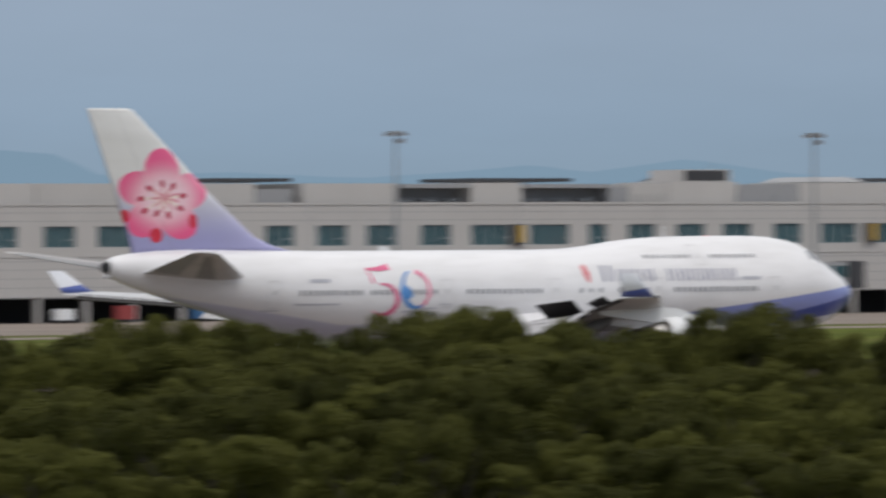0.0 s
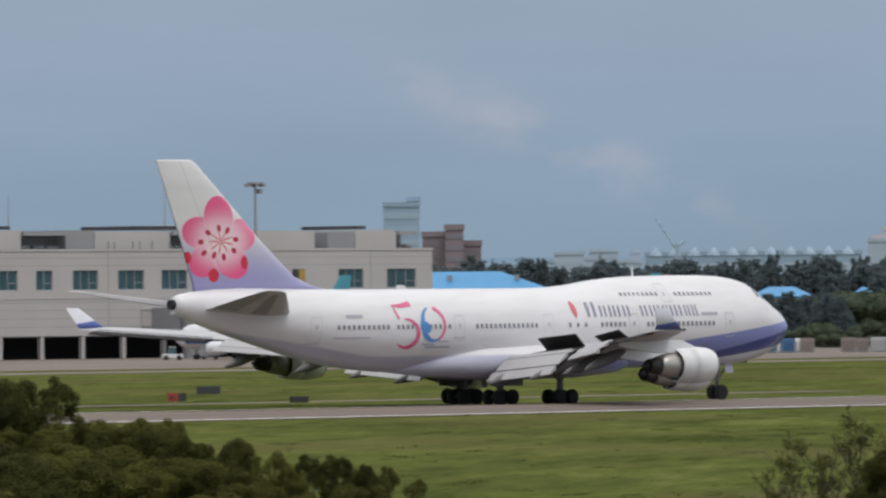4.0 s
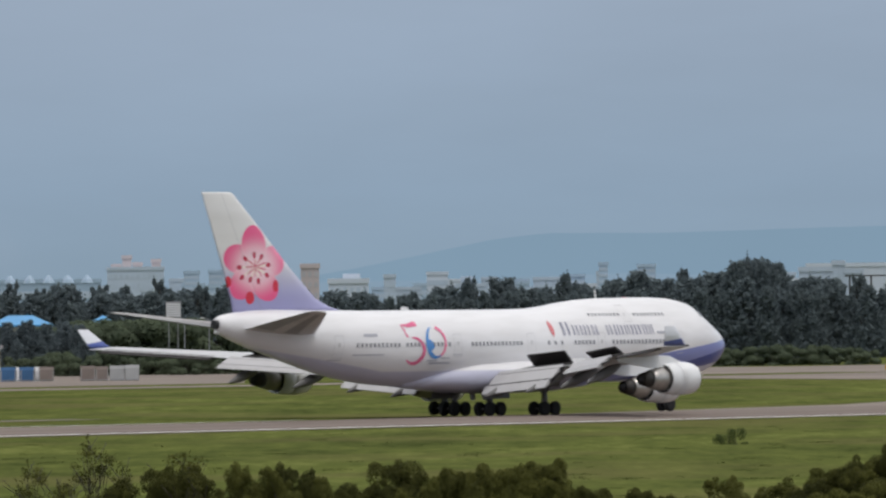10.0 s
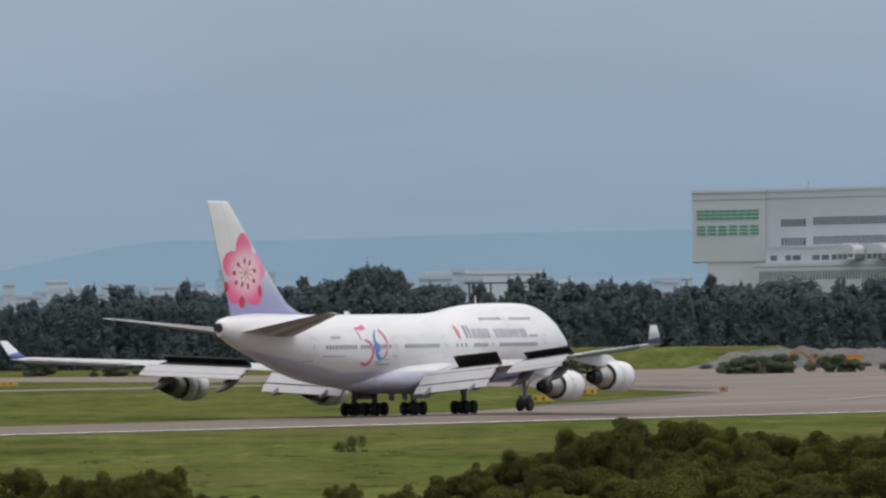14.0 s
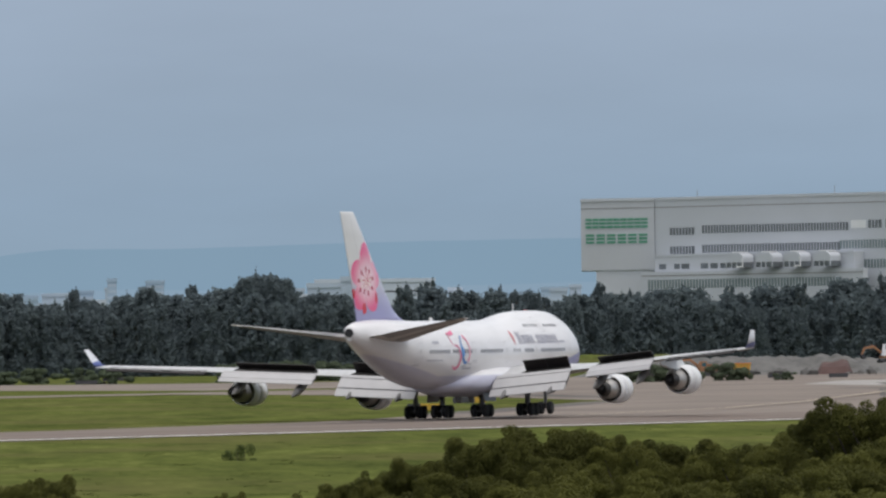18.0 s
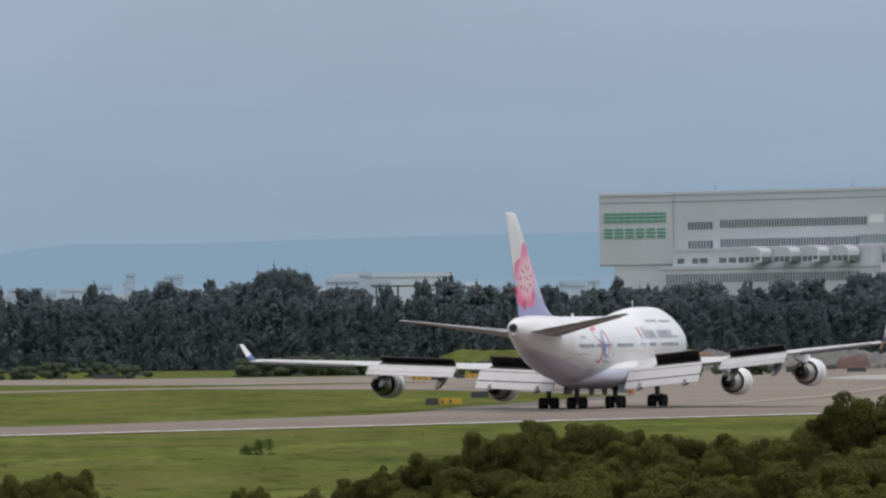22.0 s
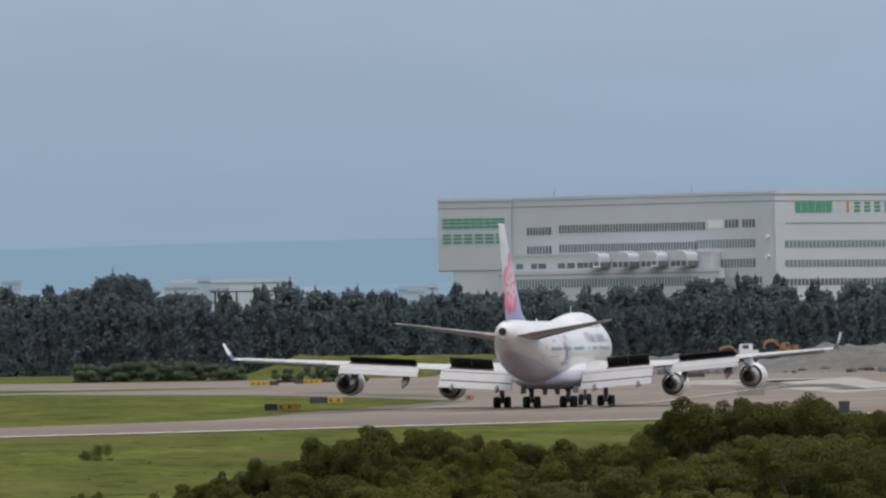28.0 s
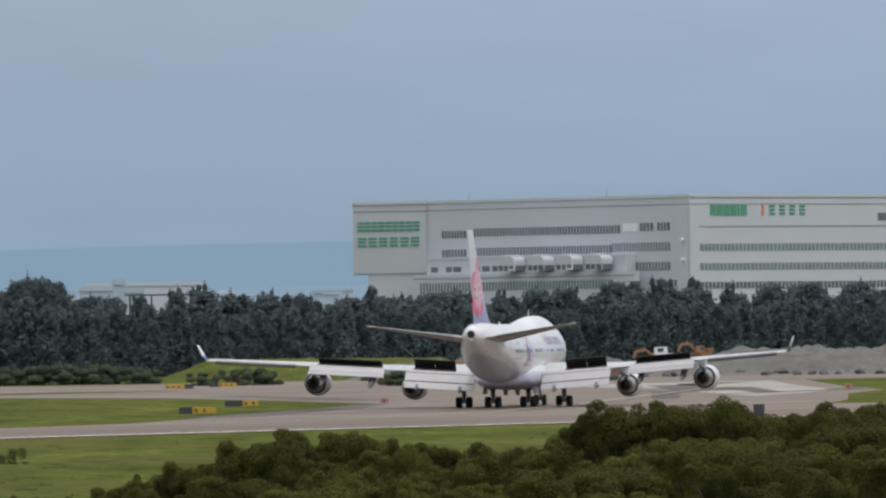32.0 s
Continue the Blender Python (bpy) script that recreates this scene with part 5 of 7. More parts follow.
def make_terminal():
    term = thing("terminal_building", pose(0, 0, 0), "long pale grey terminal with teal windows over an open ground floor", "terminal")
    xa, xb = 690.0, 1015.2
    # openings of the upper storey, by bay of about 70 m
    cells = []
    for base in (718.0, 787.9, 857.8, 927.7):
        for d0, d1, bars in ((0.0, 3.5, 2), (7.8, 13.2, 3), (17.5, 23.1, 3), (26.9, 32.5, 3), (37.2, 42.9, 3), (46.9, 54.4, 4), (58.3, 66.0, 4)):
            cells.append((base + d0, base + d1, bars))
    cells = [c for c in cells if c[1] < 990] + [(993.8, 999.4, 3), (1004.8, 1011.4, 3)]
    z0, z1 = 10.9, 14.0
    bm = bmesh.new()
    add_box(bm, xa, xb, TY, TY + 0.6, 3.7, z0)
    add_box(bm, xa, xb, TY, TY + 0.6, z1, 17.2)
    last = xa
    for a, b, _ in cells:
        add_box(bm, last, a, TY, TY + 0.6, z0, z1)
        last = b
    add_box(bm, last, xb, TY, TY + 0.6, z0, z1)
    wall = part("wall", bm, WALL_GREY, term, "pale grey panelled facade")
    for x in (804.0, 844.0, 872.0, 903.0, 943.0, 973.0, 1001.0):
        part("panel_joint", box(x, x + 0.12, TY - 0.02, TY + 0.02, 3.7, 17.2), GREY_BLOCK, wall)
    part("cornice", box(xa, xb + 0.1, TY - 0.12, TY + 0.5, 17.0, 17.35), WALL_GREY, wall)
    for z in (5.1, 6.4, 7.7, 8.9, 14.7, 15.9):
        part("course_joint", box(xa, xb, TY - 0.015, TY + 0.02, z, z + 0.07), GREY_BLOCK, wall)
    part("ledge", box(xa, xb + 0.1, TY - 0.08, TY + 0.5, 9.5, 9.72), WALL_GREY, wall)
    part("side_wall", box(xb - 0.6, xb, TY + 0.6, TY + 90, 0, 17.2), WALL_GREY, term)
    part("deck", box(xa, xb - 0.6, TY + 0.6, TY + 90, 16.2, 17.0), ROOF_DARK, term, "flat dark roof deck")
    for a, b, bars in cells:
        window_unit(wall, a, b, TY, z0, z1, bars)
    for i, (a, b) in enumerate(((800, 804), (806.5, 812), (826, 831.5), (838, 843), (888, 893), (950, 955.5), (957, 962), (972, 977.5), (984, 988.5))):
        window_unit(wall, a, b, TY - 0.32, 5.0, 7.8, 2 if i % 2 else 3, sash=False)
    # open ground floor with columns; the shade inside is a black back wall
    part("back_wall", box(xa, xb - 0.7, TY + 14, TY + 14.4, 0, 3.7), DARK, term, "black back wall for the shade of the ground floor")
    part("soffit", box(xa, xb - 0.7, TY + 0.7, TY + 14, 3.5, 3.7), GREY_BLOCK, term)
    col = None
    x = xa + 3
    while x < xb - 2:
        if col is None:
            col = part("column", box(-0.35, 0.35, 0, 0.7, 0, 3.7), WALL_GREY, term, "square concrete column")
            col.matrix_local = pose(x, TY + 0.1, 0)
        else:
            again(col, pose(x, TY + 0.1, 0), term)
        x += 8.74
    # roof storey: set-back blocks, recesses under dark canopies, plant screens
    for a, b, top, mat, lab in ((690, 754.8, 20.2, WALL_GREY, ""), (755, 795, 20.2, WALL_GREY, ""), (795.2, 802, 19.4, GREY_BLOCK, ""), (804, 822, 20.2, WALL_GREY, ""), (836, 846, 20.3, WALL_GREY, ""), (863, 867, 19.6, GREY_BLOCK, ""), (867.2, 875, 20.1, WALL_GREY, ""), (875.2, 889, 20.4, WALL_GREY, ""),
                                (889.2, 901.5, 20.0, GREY_BLOCK, ""), (901.7, 926, 20.3, WALL_GREY, ""), (935.5, 941.5, 20.3, GREY_BLOCK, ""), (941.7, 958, 20.1, WALL_GREY, ""), (963.5, 972, 19.9, GREY_BLOCK, ""), (972.2, 990, 20.2, WALL_GREY, ""), (993, 999, 19.9, GREY_BLOCK, ""), (999.2, 1008.5, 20.3, WALL_GREY, "")):
        part("roof_block", box(a, b, TY + 1.6, TY + 14, 17.0, top), mat, term, "set-back rooftop block")
    for a, b in ((846.2, 862.8), (926.2, 935.3), (1008.7, 1012.5), (822.2, 835.8), (958.2, 963.3)):
        can = part("canopy", box(a, b, TY + 1.0, TY + 8, 19.5, 20.1), GREY_BLOCK, term, "flat canopy over a roof recess")
        part("recess", box(a, b, TY + 4.5, TY + 5, 17.0, 19.5), GREY_BLOCK, can, "grey back of a roof recess")
        for k in range(3):
            xx = a + (b - a) * (k + 0.5) / 3
            part("duct", spun([(xx - 1.2, 0.1), (xx - 1.15, 0.45), (xx + 1.15, 0.45), (xx + 1.2, 0.1)], 10, TY + 3, 17.6), METAL_GREY, can, smooth=True)
    for a, b in ((789, 803), (838, 857), (916, 925), (952, 963), (1001, 1003)):
        part("roof_plate", box(a, b, TY + 3, TY + 16, 20.45, 21.0), ROOF_DARK, term, "dark overhanging roof plate")
    for a, b in ((905, 916), (880, 883), (963.5, 974)):
        rows = [[(a, TY + 2, 20.4), (b, TY + 2, 20.4), (b, TY + 15, 20.4), (a, TY + 15, 20.4)], [(a + 2, TY + 4, 21.2), (b - 2, TY + 4, 21.2), (b - 2, TY + 13, 21.2), (a + 2, TY + 13, 21.2)]]
        part("roof_lantern", loft(rows), GREY_BLOCK, term, "low hipped roof lantern")
    house = part("stair_house", box(878.5, 888, TY + 2, TY + 10, 20.3, 22.3), WALL_GREY, term, "rooftop stair house with a dark louvre")
    part("louvre", box(878.7, 887.2, TY + 1.94, TY + 2.0, 20.6, 22.15), ROOF_DARK, house)
    for k in range(9):
        part("louvre_blade", box(879.0 + 0.7 * k, 879.25 + 0.7 * k, TY + 1.9, TY + 1.94, 20.75, 22.05), ROOF_DARK, house)
    # rail posts and vent pipes on the parapet
    pipe = None
    for x in (868.2, 869.0, 871.5, 873.3, 888.3, 896, 944, 945.2, 949.3, 950.8, 953.5, 957.3, 771, 772.5, 775, 801):
        if pipe is None:
            pipe = part("vent_pipe", tube((0, 0, 0), (0, 0, 1.4), 0.12, 0.1, 6), METAL_GREY, term)
            pipe.matrix_local = pose(x, TY + 0.9, 17.2)
        else:
            again(pipe, pose(x, TY + 0.9, 17.2), term)
    for x, tall in ((927.4, 5.5), (961.0, 6.5), (888.0, 3.0)):
        part("mast", tube((x, TY + 6, 20.4), (x, TY + 6, 20.4 + tall), 0.09, 0.04, 6), METAL_GREY, term, "thin rooftop mast")
    # yellow-faced boxes hung between windows
    for x in (842.4, 913.6, 983.4):
        lamp = part("guidance_board", box(x, x + 2.4, TY - 0.5, TY - 0.05, 11.0, 14.0), ROOF_DARK, term, "black aircraft guidance board with a yellow face")
        part("face", box(x + 1.0, x + 2.3, TY - 0.56, TY - 0.5, 11.3, 13.9), YELLOW, lamp)
    return term


make_terminal()


def make_light_mast(x, y, tall):
    mast = thing("apron_light_mast", pose(x, y, 0), "tall grey apron light mast with a ring of floodlights", "light mast", "apron light masts")
    part("pole", tube((0, 0, 0), (0, 0, tall), 0.3, 0.16, 10), METAL_GREY, mast)
    part("head", tube((0, 0, tall - 0.1), (0, 0, tall + 0.15), 1.3, 1.3, 14), METAL_GREY, mast)
    for k in range(6):
        a = k * math.pi / 3
        bm = box(-0.35, 0.35, -0.22, 0.22, -0.45, 0)
        ob = part("floodlight", bm, GREY_BLOCK, mast)
        ob.matrix_local = pose(1.35 * math.cos(a), 1.35 * math.sin(a), tall - 0.1, 0, 0, math.degrees(a))
    part("lower_floodlight", box(0.5, 1.4, -0.3, 0.3, tall - 1.6, tall - 0.9), GREY_BLOCK, mast)


for x in (796.2, 876.8, 946.6):
    make_light_mast(x, 990, 27.2)


def make_jet_bridge(x):
    """A boarding bridge from the facade to the apron."""
    br = thing("boarding_bridge", pose(x, TY, 0), "grey boarding bridge on a wheeled support", "boarding bridge", "boarding bridges")
    tun = part("tunnel", box(0, 18, -9.5, -6.0, 4.6, 8.0), GREY_BLOCK, br, "grey boxy tunnel with a row of windows")
    for k in range(5):
        part("pane", box(1.2 + 3.4 * k, 3.9 + 3.4 * k, -9.56, -9.5, 5.6, 7.4), GLASS, tun)
    part("rotunda", tube((-0.2, -7.7, 0), (-0.2, -7.7, 8.2), 1.5, 1.5, 14), METAL_GREY, br)
    part("link", box(-1.6, 1.2, -6.5, 0, 4.6, 8.0), GREY_BLOCK, br)
    part("support", box(13, 14, -8.4, -7.1, 0.7, 4.6), METAL_GREY, br)
    part("cab", box(17.8, 20.6, -10.2, -6.6, 3.9, 8.1), ROOF_DARK, br, "dark cab with folded canopy")
    for k in (-8.6, -6.9):
        part("wheel", tube((13.5, k - 0.2, 0.5), (13.5, k + 0.2, 0.5), 0.5, 0.5, 12), TYRE, br)


for x in (806, 884, 954, 990):
    make_jet_bridge(x)


# ---- the maintenance hangar behind the windbreak ----
# hangar cladding darkened, as shade for the end wall that faces another way
SIGN_WALL = material("sign_wall_cladding", (0.49, 0.505, 0.54), 0.6, vary=0.05, scale=0.08, fine=2)
GREEN = material("sign_green", (0.09, 0.30, 0.20), 0.5, vary=0.08)
LOUVRE = material("hangar_glazing", (0.13, 0.145, 0.16), 0.35, vary=0.3, scale=0.6)
TEAL_GLASS = material("hangar_teal_glazing", (0.19, 0.235, 0.24), 0.3, vary=0.3, scale=0.6)


def wall_frame(p, q):
    """A frame on the ground line from p to q: x along it, y into the building."""
    d = (q - p)
    d.z = 0
    ln = d.length
    d.normalize()
    n = Vector((-d.y, d.x, 0))
    m = Matrix(((d.x, n.x, 0, p.x), (d.y, n.y, 0, p.y), (0, 0, 1, 0), (0, 0, 0, 1)))
    return m, ln


def band(parent, m, x0, x1, z0, z1, pitch, glass=None, skip=()):
    """A long strip window: sunk panes between upright fins."""
    strip = part("strip_window", box(x0, x1, 0.02, 0.3, z0, z1), glass or LOUVRE, parent, "long strip window between pale fins")
    strip.matrix_local = m @ pose(0, -0.05, 0)
    k = int((x1 - x0) / pitch)
    for i in range(1, k):
        x = x0 + (x1 - x0) * i / k
        fin = part("fin", box(x - 0.09, x + 0.09, -0.12, 0.02, z0, z1), WALL_PALE, strip)
    return strip


def letters(parent, m, x0, z0, tall, widths, mat, gap=0.25, strokes=False):
    """A name as plain bars, one block a letter, or a few strokes for each."""
    x = x0
    for i, w in enumerate(widths):
        bm = bmesh.new()
        if strokes:
            for k in (0.0, 0.38, 0.76):
                add_box(bm, x, x + w, -0.14, 0, z0 + tall * k, z0 + tall * (k + 0.24))
        else:
            add_box(bm, x, x + w, -0.15, 0, z0, z0 + tall)
        part("sign_bar", bm, mat, parent, "green bars of a wall sign").matrix_local = m
        x += w + gap


def make_hangar():
    hg = thing("hangar", pose(0, 0, 0), "huge pale grey hangar with strip windows and green wall signs", "hangar")
    D = 2300.0
    k = D / 15575.0  # metres to one step of the sight line

    def at(step, dist=D):
        return polar(54.572 + math.degrees(math.atan((step - 784) / 15575.0)), dist)

    P = [at(651, 2301), at(755, 2296), at(1222, 2240), at(1900, 2330), at(1900, 2500), at(668, 2480)]
    H = 43.0
    bm = bmesh.new()
    low = [bm.verts.new((p.x, p.y, 0)) for p in P]
    top = [bm.verts.new((p.x, p.y, H)) for p in P]
    for i in range(6):
        j = (i + 1) % 6
        bm.faces.new((low[i], low[j], top[j], top[i]))
    bm.faces.new(top)
    body = part("body", bm, WALL_PALE, hg, "pale grey metal-clad walls")
    px = k  # metres per step at the hangar
    zz = lambda y: EYE_Z + (604.5 - 0.0136 * 0 - y) * px
    # the signed end overhangs the recessed lower wall
    E = [at(625, 2302), at(755, 2295.6), at(755, 2340), at(625, 2340)]
    bm = bmesh.new()
    low = [bm.verts.new((p.x, p.y, 24.5)) for p in E]
    top = [bm.verts.new((p.x, p.y, H + 0.02)) for p in E]
    for i in range(4):
        bm.faces.new((low[i], low[(i + 1) % 4], top[(i + 1) % 4], top[i]))
    bm.faces.new(top)
    bm.faces.new(low[::-1])
    part("sign_block", bm, SIGN_WALL, body, "overhanging grey end block that carries a sign")
    m1, l1 = wall_frame(E[0], E[1])
    m2, l2 = wall_frame(P[1], P[2])
    m3, l3 = wall_frame(P[2], P[3])
    for m, ln in ((m1, l1), (m2, l2), (m3, l3)):
        ob = part("roof_trim", box(0, ln, -0.25, 0, H - 0.5, H + 0.25), WALL_PALE, body)
        ob.matrix_local = m
        ob = part("roof_joint", box(0, ln, -0.06, 0, H - 2.45, H - 2.15), GREY_BLOCK, body, "dark joint under the roof edge")
        ob.matrix_local = m
    # the signed end wall
    letters(body, m1, 1.3, 35.5, 2.55, [1.72] * 9, GREEN, gap=0.2, strokes=True)
    letters(body, m1, 1.35, 31.5, 2.45, [2.3] * 6, GREEN, gap=0.62, strokes=True)
    # long front: two upper rows, a lower range, a projecting gallery
    s = l2 / 467.0
    for a, b, z0, z1, gl in ((28, 72, zz(422), zz(409), None), (86, 345, zz(420), zz(406), None), (380, 403, zz(417), zz(403), None), (410, 432, zz(417), zz(403), None), (28, 72, zz(456), zz(442), None), (86, 330, zz(454), zz(440), None), (330, 432, zz(452), zz(437), TEAL_GLASS), (372, 432, zz(486), zz(471), TEAL_GLASS), (427, 466, 21.3, 23.0, LOUVRE)):
        band(body, m2, a * s, b * s, z0 - 1.5, z1 - 1.5, 0.95, gl)
    part("blank_panel", box(350 * s, 376 * s, -0.1, 0, zz(417) - 1.5, zz(403) - 1.5), WHITE, body, "white blank panel between windows").matrix_local = m2
    gal = part("gallery", box(18 * s, 372 * s, -4.0, -0.02, 20.5, 28.2), WALL_PALE, body, "projecting lower range")
    gal.matrix_local = m2
    part("gallery_coping", box(18 * s, 372 * s, -4.15, -4.0, 27.7, 28.35), WALL_PALE, body).matrix_local = m2
    gal2 = part("lower_gallery", box(2 * s, 395 * s, -6.0, -4.02, 13.0, 23.9), WALL_PALE, body, "lowest projecting range")
    gal2.matrix_local = m2
    for a, b in ((26, 38), (53, 63), (66, 80), (101, 114), (118, 131), (136, 148), (155, 163)):
        part("window", box(a * s, b * s, -4.1, -3.95, 24.5, 25.85), LOUVRE, body).matrix_local = m2
    part("gallery_joint", box(2 * s, 395 * s, -6.08, -5.98, 22.7, 23.0), GREY_BLOCK, body).matrix_local = m2
    band(body, m2 @ pose(0, -6.0, 0), 14 * s, 358 * s, 19.5, 21.8, 1.0, TEAL_GLASS)
    # cooling units on the gallery: grey rounded hoods over dark louvres, with white pipes
    for k, a in enumerate((182, 234, 284, 336)):
        base = m2 @ pose(a * s, -6.6, 24.3) @ Matrix.Diagonal((1, 1, 1.15, 1))
        hood = [(2.75, 1.35), (2.75, 2.3), (2.6, 2.75), (2.2, 3.1), (1.6, 3.35), (0.8, 3.48), (-0.8, 3.48), (-1.6, 3.35), (-2.2, 3.1), (-2.6, 2.75), (-2.75, 2.3), (-2.75, 1.35)]
        unit = part("cooling_unit", loft([[(x, y, z) for x, z in hood] for y in (-2.2, 2.2)]), WALL_PALE, body, "grey rounded hood of a cooling unit", smooth=False)
        unit.matrix_local = base
        part("fan_cowl", box(-1.5, 1.5, -1.5, 1.5, 3.48, 3.75), WHITE, unit, "pale fan cowl", bevel=0.1)
        part("louvre", box(-2.7, 2.7, -2.1, 2.1, 0.2, 1.35), LOUVRE, unit, "dark louvred intake")
        for x in (-2.75, -0.9, 0.7, 2.75):
            part("frame_post", box(x - 0.09, x + 0.09, -2.32, -2.12, 0, 1.5), WALL_PALE, unit)
        if k in (0, 2):
            part("pipe", tube((0.9, -2.5, 0.35), (3.1, -2.5, 0.35), 0.16), WHITE, unit, "white pipe")
            part("pipe", tube((2.9, -2.5, 0.35), (2.9, -2.5, 2.4), 0.13), WHITE, unit, "white pipe")
    # corner pier and second front
    ob = part("pier", box(445 * s, 462 * s, -0.3, 0, 13, H - 3), WALL_PALE, body)
    ob.matrix_local = m2
    for z in (31.6, 26.6):
        ob = part("wall_lamp", tube((455 * s, -0.9, z), (455 * s, -0.3, z), 0.5, 0.5, 10), WHITE, body, "round white wall lamp")
        ob.matrix_local = m2
    s3 = l3 / 678.0
    letters(body, m3, 34 * s3, 37.8, 2.75, [1.95, 2.0, 2.1, 2.1, 0.8, 2.0], GREEN, gap=0.3)
    ob = part("sign_stroke", box(123 * s3, 126 * s3, -0.15, 0, 37.7, 40.6), ORANGE, body, "thin orange sign stroke")
    ob.matrix_local = m3
    letters(body, m3, 136 * s3, 37.9, 2.5, [1.9] * 4, GREEN, gap=1.55, strokes=True)
    for z0, z1, gl in ((28.75, 30.6, TEAL_GLASS), (23.8, 25.65, TEAL_GLASS), (19.1, 20.85, LOUVRE)):
        band(body, m3, 16 * s3, 600 * s3, z0, z1, 1.3, gl)
    ob = part("front_joint", box(16 * s3, 600 * s3, -0.1, 0, 34.9, 35.2), GREY_BLOCK, body)
    ob.matrix_local = m3
    ob = part("vent_opening", box(326 * s3, 400 * s3, -0.1, 0, 36.4, 38.4), LOUVRE, body)
    ob.matrix_local = m3
    for a in (76, 320):
        ob = part("mast", tube((a * s, 0.5, H), (a * s, 0.5, H + 2.2), 0.12, 0.06, 6), METAL_GREY, body)
        ob.matrix_local = m2
    return hg


make_hangar()

# ---- distance: hills and city ----
def backdrop(name, label, dist, ridge, az0, az1, color, seed):
    """A far ridge: a tall sheet whose upper edge follows the given angles."""
    rng = np.random.default_rng(seed)
    n = 260
    jag = np.convolve(rng.normal(size=n + 41), np.ones(9) / 9, "same")[20:n + 21] * 0.012
    verts, faces = [], []
    for i in range(n + 1):
        az = az0 + (az1 - az0) * i / n
        p = polar(az, dist)
        verts += [(p.x, p.y, -30), (p.x, p.y, EYE_Z + dist * math.tan(radians(top_angle(az, ridge) + jag[i])))]
    for i in range(n):
        faces.append((2 * i, 2 * i + 2, 2 * i + 3, 2 * i + 1))
    m = bpy.data.materials.new(name)
    m.use_nodes = True
    nn, l = m.node_tree.nodes, m.node_tree.links
    # the sheet glows by itself, with the distance haze in its colour
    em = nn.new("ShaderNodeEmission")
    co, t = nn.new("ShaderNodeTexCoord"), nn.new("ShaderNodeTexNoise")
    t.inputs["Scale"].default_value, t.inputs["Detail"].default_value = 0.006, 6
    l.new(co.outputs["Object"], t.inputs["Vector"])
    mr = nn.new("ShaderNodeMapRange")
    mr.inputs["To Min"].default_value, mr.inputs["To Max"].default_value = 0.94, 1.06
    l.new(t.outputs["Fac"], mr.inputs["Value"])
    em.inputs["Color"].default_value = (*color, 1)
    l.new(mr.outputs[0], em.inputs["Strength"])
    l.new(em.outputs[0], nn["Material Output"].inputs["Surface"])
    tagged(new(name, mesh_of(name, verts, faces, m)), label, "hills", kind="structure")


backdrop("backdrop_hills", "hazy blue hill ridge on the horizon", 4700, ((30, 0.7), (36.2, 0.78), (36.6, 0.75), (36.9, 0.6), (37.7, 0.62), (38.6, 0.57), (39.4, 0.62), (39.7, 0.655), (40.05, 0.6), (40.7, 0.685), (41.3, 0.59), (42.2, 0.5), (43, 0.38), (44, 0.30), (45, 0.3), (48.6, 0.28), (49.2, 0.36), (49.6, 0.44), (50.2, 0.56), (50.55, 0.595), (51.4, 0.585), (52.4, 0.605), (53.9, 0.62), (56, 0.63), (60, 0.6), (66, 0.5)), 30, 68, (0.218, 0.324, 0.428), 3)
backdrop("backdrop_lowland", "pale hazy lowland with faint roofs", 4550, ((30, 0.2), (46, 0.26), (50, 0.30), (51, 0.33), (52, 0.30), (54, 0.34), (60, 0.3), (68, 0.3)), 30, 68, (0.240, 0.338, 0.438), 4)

# distance haze is mixed into every facade and window colour here
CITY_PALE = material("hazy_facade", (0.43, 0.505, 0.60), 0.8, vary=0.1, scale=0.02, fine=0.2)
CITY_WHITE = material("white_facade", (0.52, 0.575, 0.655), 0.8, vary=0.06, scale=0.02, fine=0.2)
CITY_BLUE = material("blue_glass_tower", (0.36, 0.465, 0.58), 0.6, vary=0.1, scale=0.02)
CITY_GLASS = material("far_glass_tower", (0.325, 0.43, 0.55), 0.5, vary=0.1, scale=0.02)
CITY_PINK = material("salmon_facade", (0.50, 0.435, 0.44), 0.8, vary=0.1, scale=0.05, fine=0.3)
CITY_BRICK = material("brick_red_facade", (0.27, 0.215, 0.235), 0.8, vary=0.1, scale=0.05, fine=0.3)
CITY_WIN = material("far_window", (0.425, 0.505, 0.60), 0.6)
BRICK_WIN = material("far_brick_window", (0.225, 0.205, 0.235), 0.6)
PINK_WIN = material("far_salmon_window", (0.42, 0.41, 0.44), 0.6)


